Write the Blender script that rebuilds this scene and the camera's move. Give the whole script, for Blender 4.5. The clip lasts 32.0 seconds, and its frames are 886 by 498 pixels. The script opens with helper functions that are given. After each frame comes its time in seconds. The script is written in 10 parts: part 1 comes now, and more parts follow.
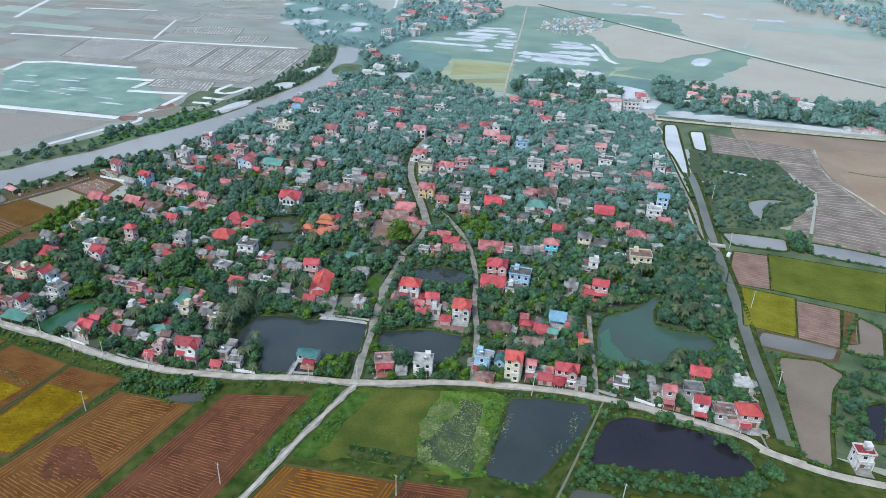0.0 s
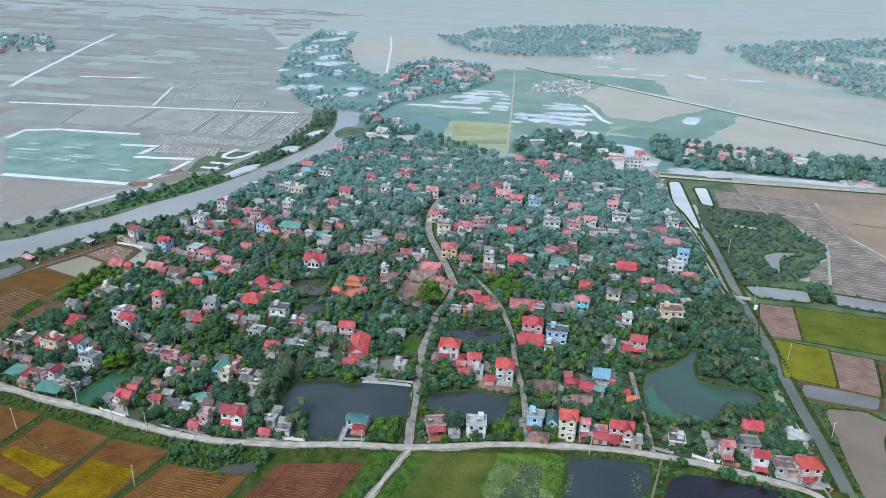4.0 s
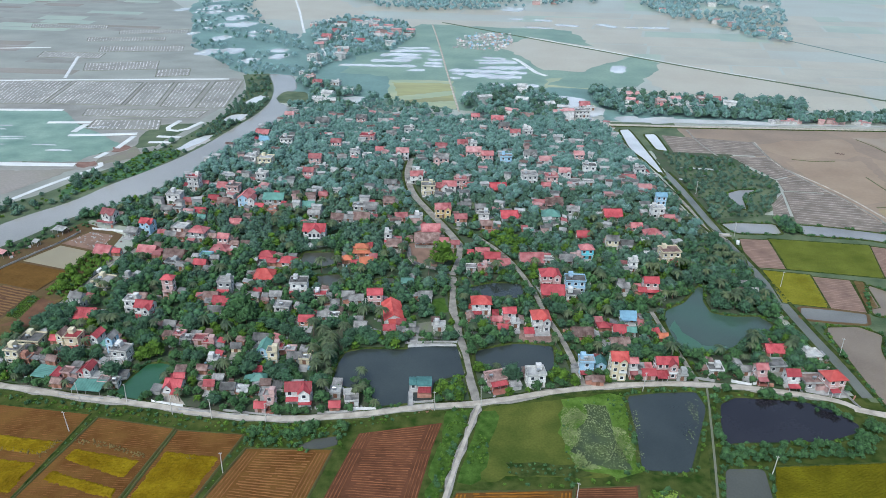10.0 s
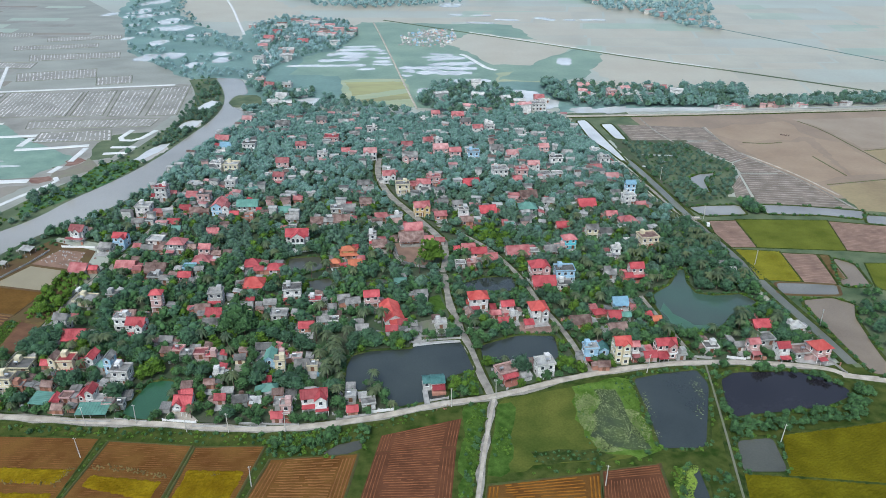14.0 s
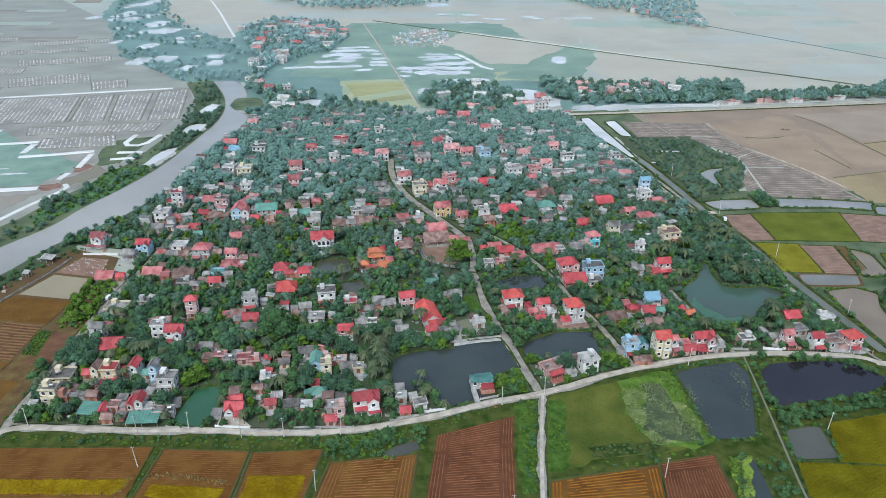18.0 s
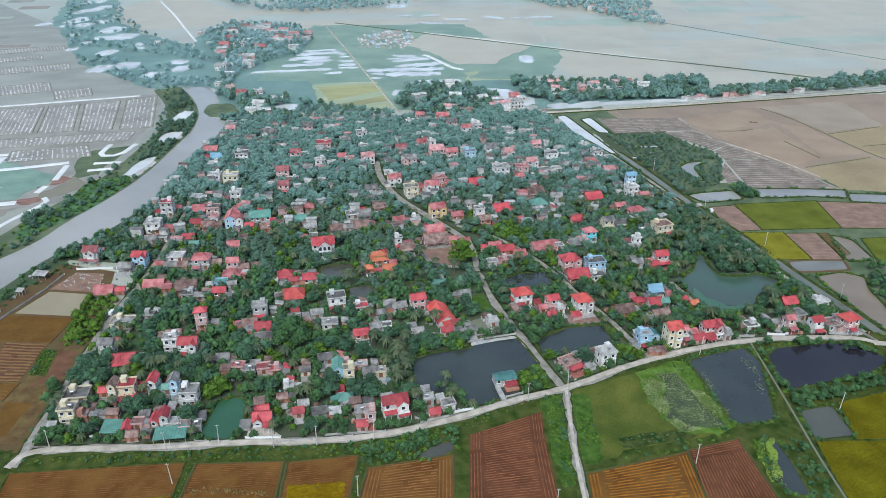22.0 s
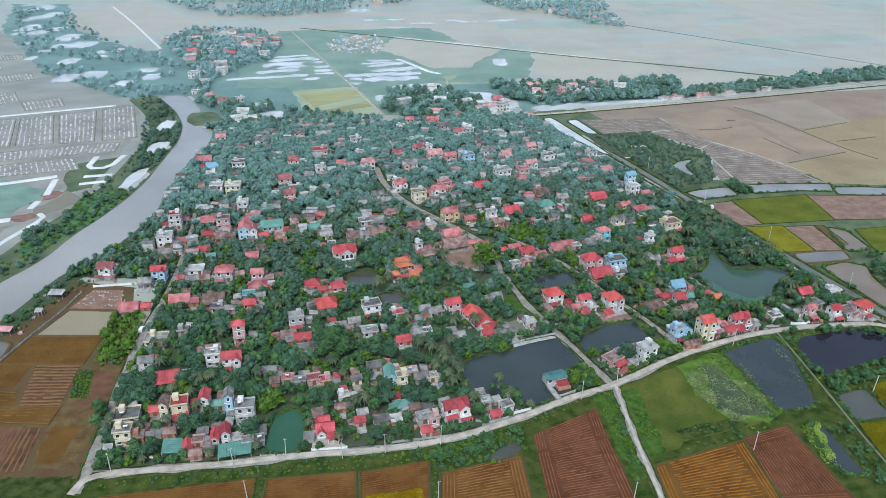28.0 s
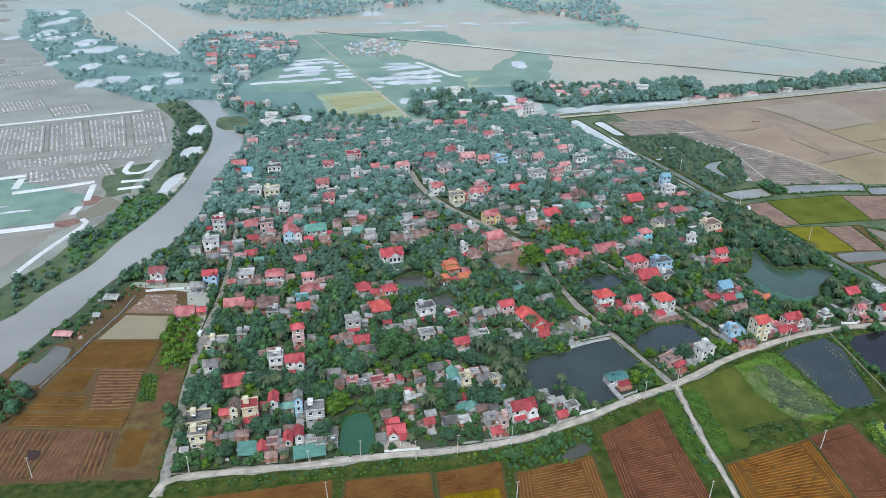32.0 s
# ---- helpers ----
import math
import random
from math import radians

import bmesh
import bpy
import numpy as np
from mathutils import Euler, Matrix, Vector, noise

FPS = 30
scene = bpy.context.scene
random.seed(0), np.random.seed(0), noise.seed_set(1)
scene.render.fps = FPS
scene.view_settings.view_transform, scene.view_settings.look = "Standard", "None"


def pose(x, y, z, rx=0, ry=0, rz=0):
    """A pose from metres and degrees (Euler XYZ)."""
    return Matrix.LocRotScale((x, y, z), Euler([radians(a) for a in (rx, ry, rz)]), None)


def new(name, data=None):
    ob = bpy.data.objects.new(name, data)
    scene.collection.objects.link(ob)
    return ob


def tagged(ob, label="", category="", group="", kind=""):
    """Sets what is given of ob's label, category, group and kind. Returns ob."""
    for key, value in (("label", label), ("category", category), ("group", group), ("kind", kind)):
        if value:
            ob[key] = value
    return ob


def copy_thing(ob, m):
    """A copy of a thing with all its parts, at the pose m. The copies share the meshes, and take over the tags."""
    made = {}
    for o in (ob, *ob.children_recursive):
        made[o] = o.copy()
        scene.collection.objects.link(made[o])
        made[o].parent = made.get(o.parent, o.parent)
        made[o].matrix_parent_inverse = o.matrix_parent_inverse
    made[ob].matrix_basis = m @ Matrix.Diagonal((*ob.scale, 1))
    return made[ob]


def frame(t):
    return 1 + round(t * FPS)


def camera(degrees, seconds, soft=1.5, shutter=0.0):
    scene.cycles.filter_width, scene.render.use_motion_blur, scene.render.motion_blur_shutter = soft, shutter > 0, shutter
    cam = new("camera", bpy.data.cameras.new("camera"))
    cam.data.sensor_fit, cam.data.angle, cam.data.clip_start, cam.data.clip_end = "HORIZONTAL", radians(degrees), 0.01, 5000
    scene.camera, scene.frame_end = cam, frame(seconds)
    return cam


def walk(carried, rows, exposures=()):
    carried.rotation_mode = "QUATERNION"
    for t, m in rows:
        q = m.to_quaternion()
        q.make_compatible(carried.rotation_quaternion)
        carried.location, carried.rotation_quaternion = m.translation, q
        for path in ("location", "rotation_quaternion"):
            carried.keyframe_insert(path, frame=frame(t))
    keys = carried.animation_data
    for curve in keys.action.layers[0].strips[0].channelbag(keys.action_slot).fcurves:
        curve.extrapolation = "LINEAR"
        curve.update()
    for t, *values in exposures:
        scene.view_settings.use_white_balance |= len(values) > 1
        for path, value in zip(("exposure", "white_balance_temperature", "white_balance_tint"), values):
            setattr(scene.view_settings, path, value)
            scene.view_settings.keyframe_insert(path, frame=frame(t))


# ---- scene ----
# ---- camera ----
cam = camera(64.07, 32.0, soft=0.5)
# seconds, eye (x, y, z), turn in degrees (rx, ry, rz)
PATH = [
    (0, 90.64, -197.06, 176.54, 61.439, -1.631, 17.161),
    (0.5, 87.70, -198.34, 176.74, 63.276, -1.579, 16.762),
    (1, 84.77, -199.67, 176.90, 65.089, -1.431, 16.407),
    (1.5, 82.14, -201.26, 177.05, 66.110, -1.261, 16.167),
    (2, 79.33, -202.39, 177.32, 66.155, -1.141, 15.981),
    (2.5, 75.26, -203.10, 177.10, 66.207, -1.181, 15.687),
    (3, 71.23, -203.59, 176.79, 66.240, -1.224, 15.428),
    (3.5, 66.86, -204.41, 176.65, 66.271, -1.335, 15.069),
    (5.5, 52.54, -207.31, 175.19, 66.165, -1.274, 13.904),
    (6, 49.84, -207.89, 175.10, 65.523, -1.072, 13.509),
    (6.5, 47.12, -208.73, 175.47, 64.793, -0.737, 13.311),
    (7, 44.93, -209.32, 175.79, 63.948, -0.535, 13.262),
    (7.1, 43.12, -209.78, 175.90, 63.897, -0.593, 12.943),
    (7.2, 40.24, -210.51, 176.08, 63.816, -0.685, 12.437),
    (7.3, 36.91, -211.36, 176.29, 63.722, -0.792, 11.852),
    (7.4, 33.58, -212.21, 176.50, 63.628, -0.898, 11.268),
    (7.5, 30.25, -213.05, 176.70, 63.534, -1.004, 10.683),
    (7.6, 26.92, -213.90, 176.91, 63.440, -1.110, 10.099),
    (7.7, 23.59, -214.75, 177.12, 63.345, -1.216, 9.515),
    (7.8, 20.25, -215.59, 177.33, 63.251, -1.322, 8.932),
    (7.9, 17.07, -216.40, 177.53, 63.161, -1.423, 8.376),
    (8, 14.65, -217.02, 177.68, 63.092, -1.499, 7.952),
    (8.5, 11.08, -217.99, 177.80, 63.110, -1.449, 7.081),
    (9, 7.90, -218.73, 178.14, 63.090, -1.358, 6.311),
    (10, 1.21, -219.90, 178.99, 63.015, -1.181, 4.877),
    (11, -5.49, -220.65, 179.63, 62.932, -1.030, 3.475),
    (12, -12.70, -221.58, 179.66, 62.927, -0.877, 1.889),
    (13, -19.60, -222.35, 180.00, 62.856, -0.714, 0.378),
    (13.5, -23.30, -222.46, 180.12, 62.826, -0.677, -0.453),
    (15.5, -37.62, -223.07, 180.29, 62.797, -0.550, -2.953),
    (16, -41.13, -223.36, 180.57, 62.782, -0.536, -2.979),
    (17, -48.38, -222.91, 180.80, 62.754, -0.470, -3.035),
    (17.5, -51.50, -222.81, 180.74, 62.787, -0.426, -3.142),
    (18, -55.00, -222.64, 180.76, 62.788, -0.459, -3.620),
    (19, -61.87, -222.73, 181.04, 62.795, -0.462, -4.772),
    (20, -68.70, -222.35, 181.59, 62.766, -0.400, -5.963),
    (21, -75.41, -222.25, 181.75, 62.810, -0.360, -6.941),
    (22, -82.10, -221.62, 182.20, 62.808, -0.305, -8.008),
    (23, -88.66, -221.09, 182.25, 62.882, -0.234, -8.932),
    (24, -95.05, -220.56, 182.82, 62.901, -0.187, -9.819),
    (25, -101.58, -219.94, 182.92, 62.988, -0.144, -10.732),
    (25.5, -105.11, -219.62, 183.29, 63.003, -0.233, -11.180),
    (27.5, -120.33, -216.98, 183.43, 63.125, -0.523, -12.768),
    (28, -124.27, -216.09, 184.04, 63.048, -0.604, -12.839),
    (29, -130.74, -215.50, 184.16, 63.149, -0.514, -12.893),
    (30, -137.22, -214.49, 184.17, 63.239, -0.419, -12.987),
    (31, -143.85, -213.70, 184.85, 63.251, -0.343, -13.063),
    (32, -150.76, -212.68, 185.71, 63.194, -0.326, -13.114),
]
walk(cam, [(t, pose(x, y, z, rx, ry, rz)) for t, x, y, z, rx, ry, rz in PATH], [(0, 0.12, 5300, 5), (3, 0.12, 5250, 5), (6, 0.12, 5350, 5), (9, 0.12, 5350, 5), (13, 0.12, 5500, 5), (20, 0.12, 5500, 5), (25, 0.12, 5350, 5), (32, 0.12, 5450, 5)])

# ---- sky, sun, exposure ----
world = bpy.data.worlds.new("sky")
scene.world = world
world.use_nodes = True
wn = world.node_tree
sky = wn.nodes.new("ShaderNodeTexSky")
sky.sky_type, sky.sun_disc = "NISHITA", False
sky.sun_elevation, sky.sun_rotation = radians(52), radians(200)
sky.air_density, sky.dust_density, sky.ozone_density = 1.2, 4.0, 1.5
grey = wn.nodes.new("ShaderNodeHueSaturation")
grey.inputs["Saturation"].default_value = 0.7
wn.links.new(sky.outputs["Color"], grey.inputs["Color"])
wn.links.new(grey.outputs["Color"], wn.nodes["Background"].inputs["Color"])
wn.nodes["Background"].inputs["Strength"].default_value = 0.15
sun = new("sun", bpy.data.lights.new("sun", "SUN"))
sun.data.energy, sun.data.angle, sun.data.color = 1.6, radians(12), (1.0, 0.91, 0.78)
sun.rotation_euler = (radians(38), 0, radians(-20))

# ---- materials ----


def mat(name, col, rough=0.8, var=0.25, scale=0.4, fine=5.0, bump=0.15, metal=0.0, spec=0.3, rand=0.0, island=0.0, tint=None, sheen=0.0, stretch=None):
    """A procedural surface: two scales of noise over world position, a bump, and optional change from piece to piece."""
    m = bpy.data.materials.new(name)
    m.use_nodes = True
    t = m.node_tree
    n, ln = t.nodes, t.links
    b = n["Principled BSDF"]
    b.inputs["Roughness"].default_value, b.inputs["Metallic"].default_value = rough, metal
    b.inputs["Specular IOR Level"].default_value = spec
    # bluish-white sheen imitates a veil of haze at grazing view
    b.inputs["Sheen Weight"].default_value, b.inputs["Sheen Roughness"].default_value = sheen, 0.55
    b.inputs["Sheen Tint"].default_value = (0.78, 0.92, 1.0, 1)
    g = n.new("ShaderNodeNewGeometry")
    at = g.outputs["Position"]
    if stretch:
        mp = n.new("ShaderNodeMapping")
        mp.inputs["Scale"].default_value = stretch
        ln.new(at, mp.inputs["Vector"])
        at = mp.outputs["Vector"]
    big, small = n.new("ShaderNodeTexNoise"), n.new("ShaderNodeTexNoise")
    for q, s, d in ((big, scale, 4), (small, fine, 6)):
        q.inputs["Scale"].default_value, q.inputs["Detail"].default_value = s, d
        ln.new(at, q.inputs["Vector"])
    mix = n.new("ShaderNodeMix")
    mix.data_type = "RGBA"
    other = tint or tuple(c * (1 + var) for c in col)
    mix.inputs["A"].default_value = (*(c * (1 - var) for c in col), 1)
    mix.inputs["B"].default_value = (*other, 1)
    ramp = n.new("ShaderNodeMapRange")
    ramp.inputs["From Min"].default_value, ramp.inputs["From Max"].default_value = 0.32, 0.68
    ln.new(big.outputs["Fac"], ramp.inputs["Value"])
    ln.new(ramp.outputs["Result"], mix.inputs["Factor"])
    hsv = n.new("ShaderNodeHueSaturation")
    ln.new(mix.outputs["Result"], hsv.inputs["Color"])
    val = n.new("ShaderNodeMath")
    val.operation = "MULTIPLY_ADD"
    val.inputs[1].default_value, val.inputs[2].default_value = 2 * var, 1 - var
    ln.new(small.outputs["Fac"], val.inputs[0])
    last = val.outputs[0]
    for amount, node, socket in ((rand, "ShaderNodeObjectInfo", "Random"), (island, "ShaderNodeNewGeometry", "Random Per Island")):
        if amount:
            src = n.new(node)
            k = n.new("ShaderNodeMath")
            k.operation = "MULTIPLY_ADD"
            k.inputs[1].default_value, k.inputs[2].default_value = 2 * amount, 1 - amount
            ln.new(src.outputs[socket], k.inputs[0])
            mul = n.new("ShaderNodeMath")
            mul.operation = "MULTIPLY"
            ln.new(last, mul.inputs[0]), ln.new(k.outputs[0], mul.inputs[1])
            last = mul.outputs[0]
    ln.new(last, hsv.inputs["Value"])
    ln.new(hsv.outputs["Color"], b.inputs["Base Color"])
    if bump:
        bp = n.new("ShaderNodeBump")
        bp.inputs["Strength"].default_value, bp.inputs["Distance"].default_value = bump, 0.1
        ln.new(small.outputs["Fac"], bp.inputs["Height"]), ln.new(bp.outputs["Normal"], b.inputs["Normal"])
    return m


def water_mat(name, col, rough=0.06, tint=None, scale=0.03, spec=0.85):
    return mat(name, col, rough, 0.2, scale, 1.5, 0.02, spec=spec, tint=tint)


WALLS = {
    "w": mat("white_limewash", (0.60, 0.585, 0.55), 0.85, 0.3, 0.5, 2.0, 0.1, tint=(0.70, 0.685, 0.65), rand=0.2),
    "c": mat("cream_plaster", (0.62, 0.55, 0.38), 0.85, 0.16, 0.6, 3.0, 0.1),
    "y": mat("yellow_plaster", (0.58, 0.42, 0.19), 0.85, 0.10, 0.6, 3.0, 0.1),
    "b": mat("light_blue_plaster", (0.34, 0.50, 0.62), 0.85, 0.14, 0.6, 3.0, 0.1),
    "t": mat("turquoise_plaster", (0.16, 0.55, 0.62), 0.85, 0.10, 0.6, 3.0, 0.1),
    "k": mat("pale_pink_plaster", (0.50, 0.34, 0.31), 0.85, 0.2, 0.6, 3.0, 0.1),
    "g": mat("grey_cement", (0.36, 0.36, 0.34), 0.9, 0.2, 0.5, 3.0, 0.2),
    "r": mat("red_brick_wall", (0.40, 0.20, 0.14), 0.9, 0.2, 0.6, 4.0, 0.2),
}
ROOFS = {
    "R": mat("red_metal_roof", (0.36, 0.047, 0.056), 0.55, 0.25, 0.35, 3.0, 0.15, rand=0.3, tint=(0.43, 0.085, 0.09)),
    "O": mat("orange_tile_roof", (0.47, 0.155, 0.08), 0.75, 0.18, 0.4, 4.0, 0.3, rand=0.1),
    "T": mat("old_brown_tile_roof", (0.17, 0.095, 0.078), 0.9, 0.35, 0.4, 4.0, 0.35, tint=(0.28, 0.20, 0.17), rand=0.35),
    "G": mat("grey_fibre_cement_roof", (0.165, 0.16, 0.15), 0.9, 0.4, 0.3, 3.0, 0.25, tint=(0.30, 0.29, 0.27), rand=0.45),
    "B": mat("blue_metal_roof", (0.20, 0.34, 0.43), 0.5, 0.15, 0.3, 3.0, 0.15),
    "L": mat("teal_sheet_roof", (0.06, 0.165, 0.15), 0.55, 0.3, 0.4, 3.0, 0.15, tint=(0.10, 0.215, 0.20)),
    "N": mat("green_metal_roof", (0.12, 0.25, 0.20), 0.5, 0.2, 0.3, 3.0, 0.15, rand=0.15),
    "V": mat("vermilion_tile_roof", (0.50, 0.065, 0.055), 0.65, 0.2, 0.35, 3.0, 0.2, rand=0.1, tint=(0.54, 0.12, 0.10)),
    # faded crimson; north of the middle it also replaces red to imitate haze
    "P": mat("faded_hazed_crimson_roof", (0.34, 0.085, 0.09), 0.7, 0.25, 0.3, 3.0, 0.2, rand=0.3, tint=(0.44, 0.19, 0.18)),
    # on far houses this pink is red roofing paled as by haze
    "F": mat("pale_hazed_pink_roof", (0.46, 0.20, 0.19), 0.8, 0.25, 0.3, 3.0, 0.2, tint=(0.56, 0.33, 0.31), rand=0.2),
    "W": mat("pale_cement_roof", (0.40, 0.395, 0.37), 0.85, 0.35, 0.3, 3.0, 0.15, rand=0.2),
}
M_TRIM = mat("white_trim", (0.74, 0.74, 0.72), 0.7, 0.08, 1, 5, 0.05)
M_GLASS = mat("dark_window_glass", (0.035, 0.04, 0.05), 0.12, 0.3, 1, 5, 0.0, spec=0.5)
M_DOOR = mat("brown_door_wood", (0.20, 0.10, 0.06), 0.6, 0.2, 1, 8, 0.1)
M_STEEL = mat("stainless_tank", (0.55, 0.56, 0.57), 0.3, 0.1, 1, 5, 0.02, metal=0.9)
M_CONC = mat("weathered_concrete", (0.36, 0.35, 0.33), 0.9, 0.25, 0.4, 4, 0.2)
M_ROAD = mat("pale_concrete_road", (0.42, 0.37, 0.295), 0.9, 0.22, 0.25, 3, 0.15, tint=(0.52, 0.465, 0.385))
M_ALGAE = mat("algae_film", (0.085, 0.20, 0.115), 0.35, 0.3, 0.15, 1.0, 0.02, tint=(0.065, 0.13, 0.085), spec=0.5)
M_POLE = mat("pale_pole_concrete", (0.52, 0.50, 0.45), 0.9, 0.2, 0.5, 4, 0.1)
M_WEED = mat("bright_water_weed", (0.085, 0.165, 0.018), 0.95, 0.4, 0.25, 2.0, 0.6, tint=(0.125, 0.20, 0.035), spec=0.08)
M_LUSH = mat("lush_dyke_grass", (0.075, 0.165, 0.07), 0.9, 0.35, 0.15, 1.0, 0.4, tint=(0.11, 0.20, 0.09), spec=0.1)
M_PINK = mat("pinkish_bare_earth", (0.33, 0.28, 0.24), 0.95, 0.35, 0.12, 1.5, 0.3, tint=(0.22, 0.22, 0.15))
M_RUST = mat("rust_red_earth", (0.24, 0.13, 0.10), 0.95, 0.3, 0.2, 2, 0.3, tint=(0.30, 0.19, 0.15))
M_YARD = mat("trodden_red_earth", (0.22, 0.135, 0.105), 0.95, 0.3, 0.3, 3, 0.3, tint=(0.30, 0.20, 0.16))
M_LANE = mat("dusty_lane", (0.25, 0.23, 0.195), 0.95, 0.25, 0.3, 3, 0.2, tint=(0.34, 0.315, 0.27))
M_PATH = mat("weedy_grey_lane", (0.25, 0.24, 0.20), 0.95, 0.3, 0.4, 3, 0.3, tint=(0.16, 0.18, 0.10))
M_BRIGHT = mat("lush_grass", (0.0504, 0.1134, 0.01512), 0.95, 0.4, 0.3, 3.0, 0.8, tint=(0.084, 0.1428, 0.0252), spec=0.08)
M_BANK = mat("grassy_bank", (0.03528, 0.07392, 0.01512), 0.95, 0.45, 0.3, 3.0, 0.8, tint=(0.0798, 0.0924, 0.0252), spec=0.08)
M_SOIL = mat("village_soil", (0.125, 0.13, 0.085), 0.95, 0.35, 0.12, 2.0, 0.4, tint=(0.05, 0.09, 0.035))
M_BARE = mat("bare_earth", (0.2268, 0.1428, 0.1008), 0.95, 0.2, 0.2, 2.0, 0.3)
M_MEADOW = mat("pond_meadow_grass", (0.070, 0.108, 0.018), 0.95, 0.35, 0.06, 1.2, 0.5, tint=(0.118, 0.128, 0.026), spec=0.08)
M_RIPE = mat("ripe_rice", (0.205, 0.128, 0.002), 0.95, 0.35, 0.12, 1.6, 0.8, tint=(0.225, 0.158, 0.004), spec=0.08)
M_RICE = mat("green_rice", (0.105, 0.128, 0.017), 0.95, 0.2, 0.08, 2.5, 0.5, tint=(0.135, 0.15, 0.024), spec=0.08)
M_LEMON = mat("lemon_yellow_rice", (0.19, 0.175, 0.014), 0.95, 0.25, 0.1, 1.6, 0.6, tint=(0.21, 0.20, 0.02), spec=0.08)
M_FALLOW = mat("fallow_earth", (0.15, 0.09, 0.042), 0.95, 0.35, 0.2, 1.2, 0.6, tint=(0.155, 0.115, 0.045), spec=0.08)
M_OLIVE = mat("olive_stubble", (0.1282, 0.0697, 0.0181), 0.95, 0.2, 0.1, 2.5, 0.5, spec=0.08)
M_PLOUGH = mat("cut_paddy_soil", (0.132, 0.058, 0.0155), 0.95, 0.25, 0.1, 2.0, 0.5, tint=(0.165, 0.085, 0.022), spec=0.08)
M_RED = mat("red_furrow_soil", (0.113, 0.049, 0.025), 0.95, 0.25, 0.1, 2.0, 0.5, spec=0.08)
M_STRAW = mat("straw_rows", (0.2076, 0.09979, 0.03696), 0.95, 0.2, 0.3, 3.0, 0.5, spec=0.08)
M_GOLD = mat("golden_straw_rows", (0.2395, 0.1035, 0.01478), 0.95, 0.2, 0.3, 3.0, 0.5, spec=0.08)
M_STUB = mat("pinkish_stubble", (0.21, 0.135, 0.10), 0.95, 0.2, 0.15, 2.0, 0.4)
M_STUBROW = mat("stubble_rows", (0.28, 0.19, 0.145), 0.95, 0.2, 0.15, 2.0, 0.4)
M_DARKROW = mat("wet_dark_soil", (0.20, 0.165, 0.13), 0.8, 0.25, 0.1, 2.0, 0.4)
M_GREYROW = mat("pale_seedbed_rows", (0.34, 0.29, 0.25), 0.9, 0.2, 0.1, 2.0, 0.4)
M_WET = mat("wet_grey_paddy", (0.26, 0.258, 0.205), 0.42, 0.14, 0.025, 0.4, 0.03, spec=0.4, tint=(0.325, 0.325, 0.265), stretch=(0.8, 1.2, 1), sheen=0.05)
M_MUD = mat("pale_drying_mud", (0.38, 0.34, 0.30), 0.7, 0.2, 0.03, 0.6, 0.2, tint=(0.27, 0.25, 0.20))
M_WETSOIL = mat("wet_brown_grey_soil", (0.24, 0.22, 0.17), 0.45, 0.2, 0.04, 0.5, 0.03, spec=0.5, tint=(0.32, 0.30, 0.25), sheen=0.05)
M_MUDROW = mat("pale_mud_rows", (0.60, 0.58, 0.55), 0.6, 0.2, 0.05, 0.8, 0.1)
M_WETBUND = mat("grassy_paddy_bund", (0.22, 0.23, 0.165), 0.8, 0.25, 0.1, 0.8, 0.1, tint=(0.30, 0.30, 0.22))
M_PSTRAW = mat("faint_straw_rows", (0.1716, 0.07762, 0.02587), 0.95, 0.2, 0.3, 3.0, 0.5, spec=0.08)
M_BUFF = mat("buff_straw_rows", (0.2415, 0.1419, 0.0561), 0.95, 0.25, 0.3, 2.5, 0.5, tint=(0.1995, 0.1118, 0.0396))
M_DARKEARTH = mat("dark_plough_earth", (0.1008, 0.0482, 0.0230), 0.95, 0.3, 0.2, 1.5, 0.5, tint=(0.1344, 0.0688, 0.0324))
M_RUDDY = mat("ruddy_plough_earth", (0.1377, 0.0630, 0.0360), 0.95, 0.25, 0.2, 1.5, 0.5, tint=(0.1632, 0.0840, 0.0432))
M_ASH = mat("burnt_straw_ash", (0.05, 0.032, 0.026), 0.95, 0.3, 0.5, 3.0, 0.3)
M_DRYBUND = mat("dry_weedy_bund", (0.1092, 0.0798, 0.0294), 0.95, 0.3, 0.25, 2.0, 0.6, tint=(0.063, 0.084, 0.021))
# far field colours lightened to carry the haze over the plain
FARTAN = mat("hazed_far_stubble", (0.46, 0.385, 0.25), 0.32, 0.14, 0.02, 0.3, 0.02, spec=0.6, tint=(0.45, 0.40, 0.28), sheen=0.15)
FARTAN2 = mat("hazed_dull_stubble", (0.40, 0.35, 0.235), 0.32, 0.16, 0.02, 0.3, 0.02, spec=0.6, tint=(0.43, 0.385, 0.265), sheen=0.15)
FARGREEN = mat("hazed_far_meadow", (0.29, 0.36, 0.24), 0.32, 0.14, 0.02, 0.3, 0.02, spec=0.6, tint=(0.36, 0.40, 0.27), sheen=0.15)
M_RIPE2 = mat("olive_ripening_rice", (0.122, 0.107, 0.003), 0.95, 0.3, 0.1, 1.6, 0.8, tint=(0.142, 0.126, 0.005), spec=0.08)
M_REDROW = mat("red_brown_furrow_rows", (0.1814, 0.07728, 0.03528), 0.95, 0.3, 0.3, 2.5, 0.5, spec=0.08)
M_DYKE = mat("green_dyke_grass", (0.07, 0.112, 0.04), 0.9, 0.3, 0.08, 1.0, 0.3, tint=(0.125, 0.15, 0.07), sheen=0.08)
M_EMERALD = mat("young_green_rice", (0.09, 0.205, 0.095), 0.6, 0.3, 0.05, 0.6, 0.1, spec=0.5, tint=(0.19, 0.28, 0.17), sheen=0.4)
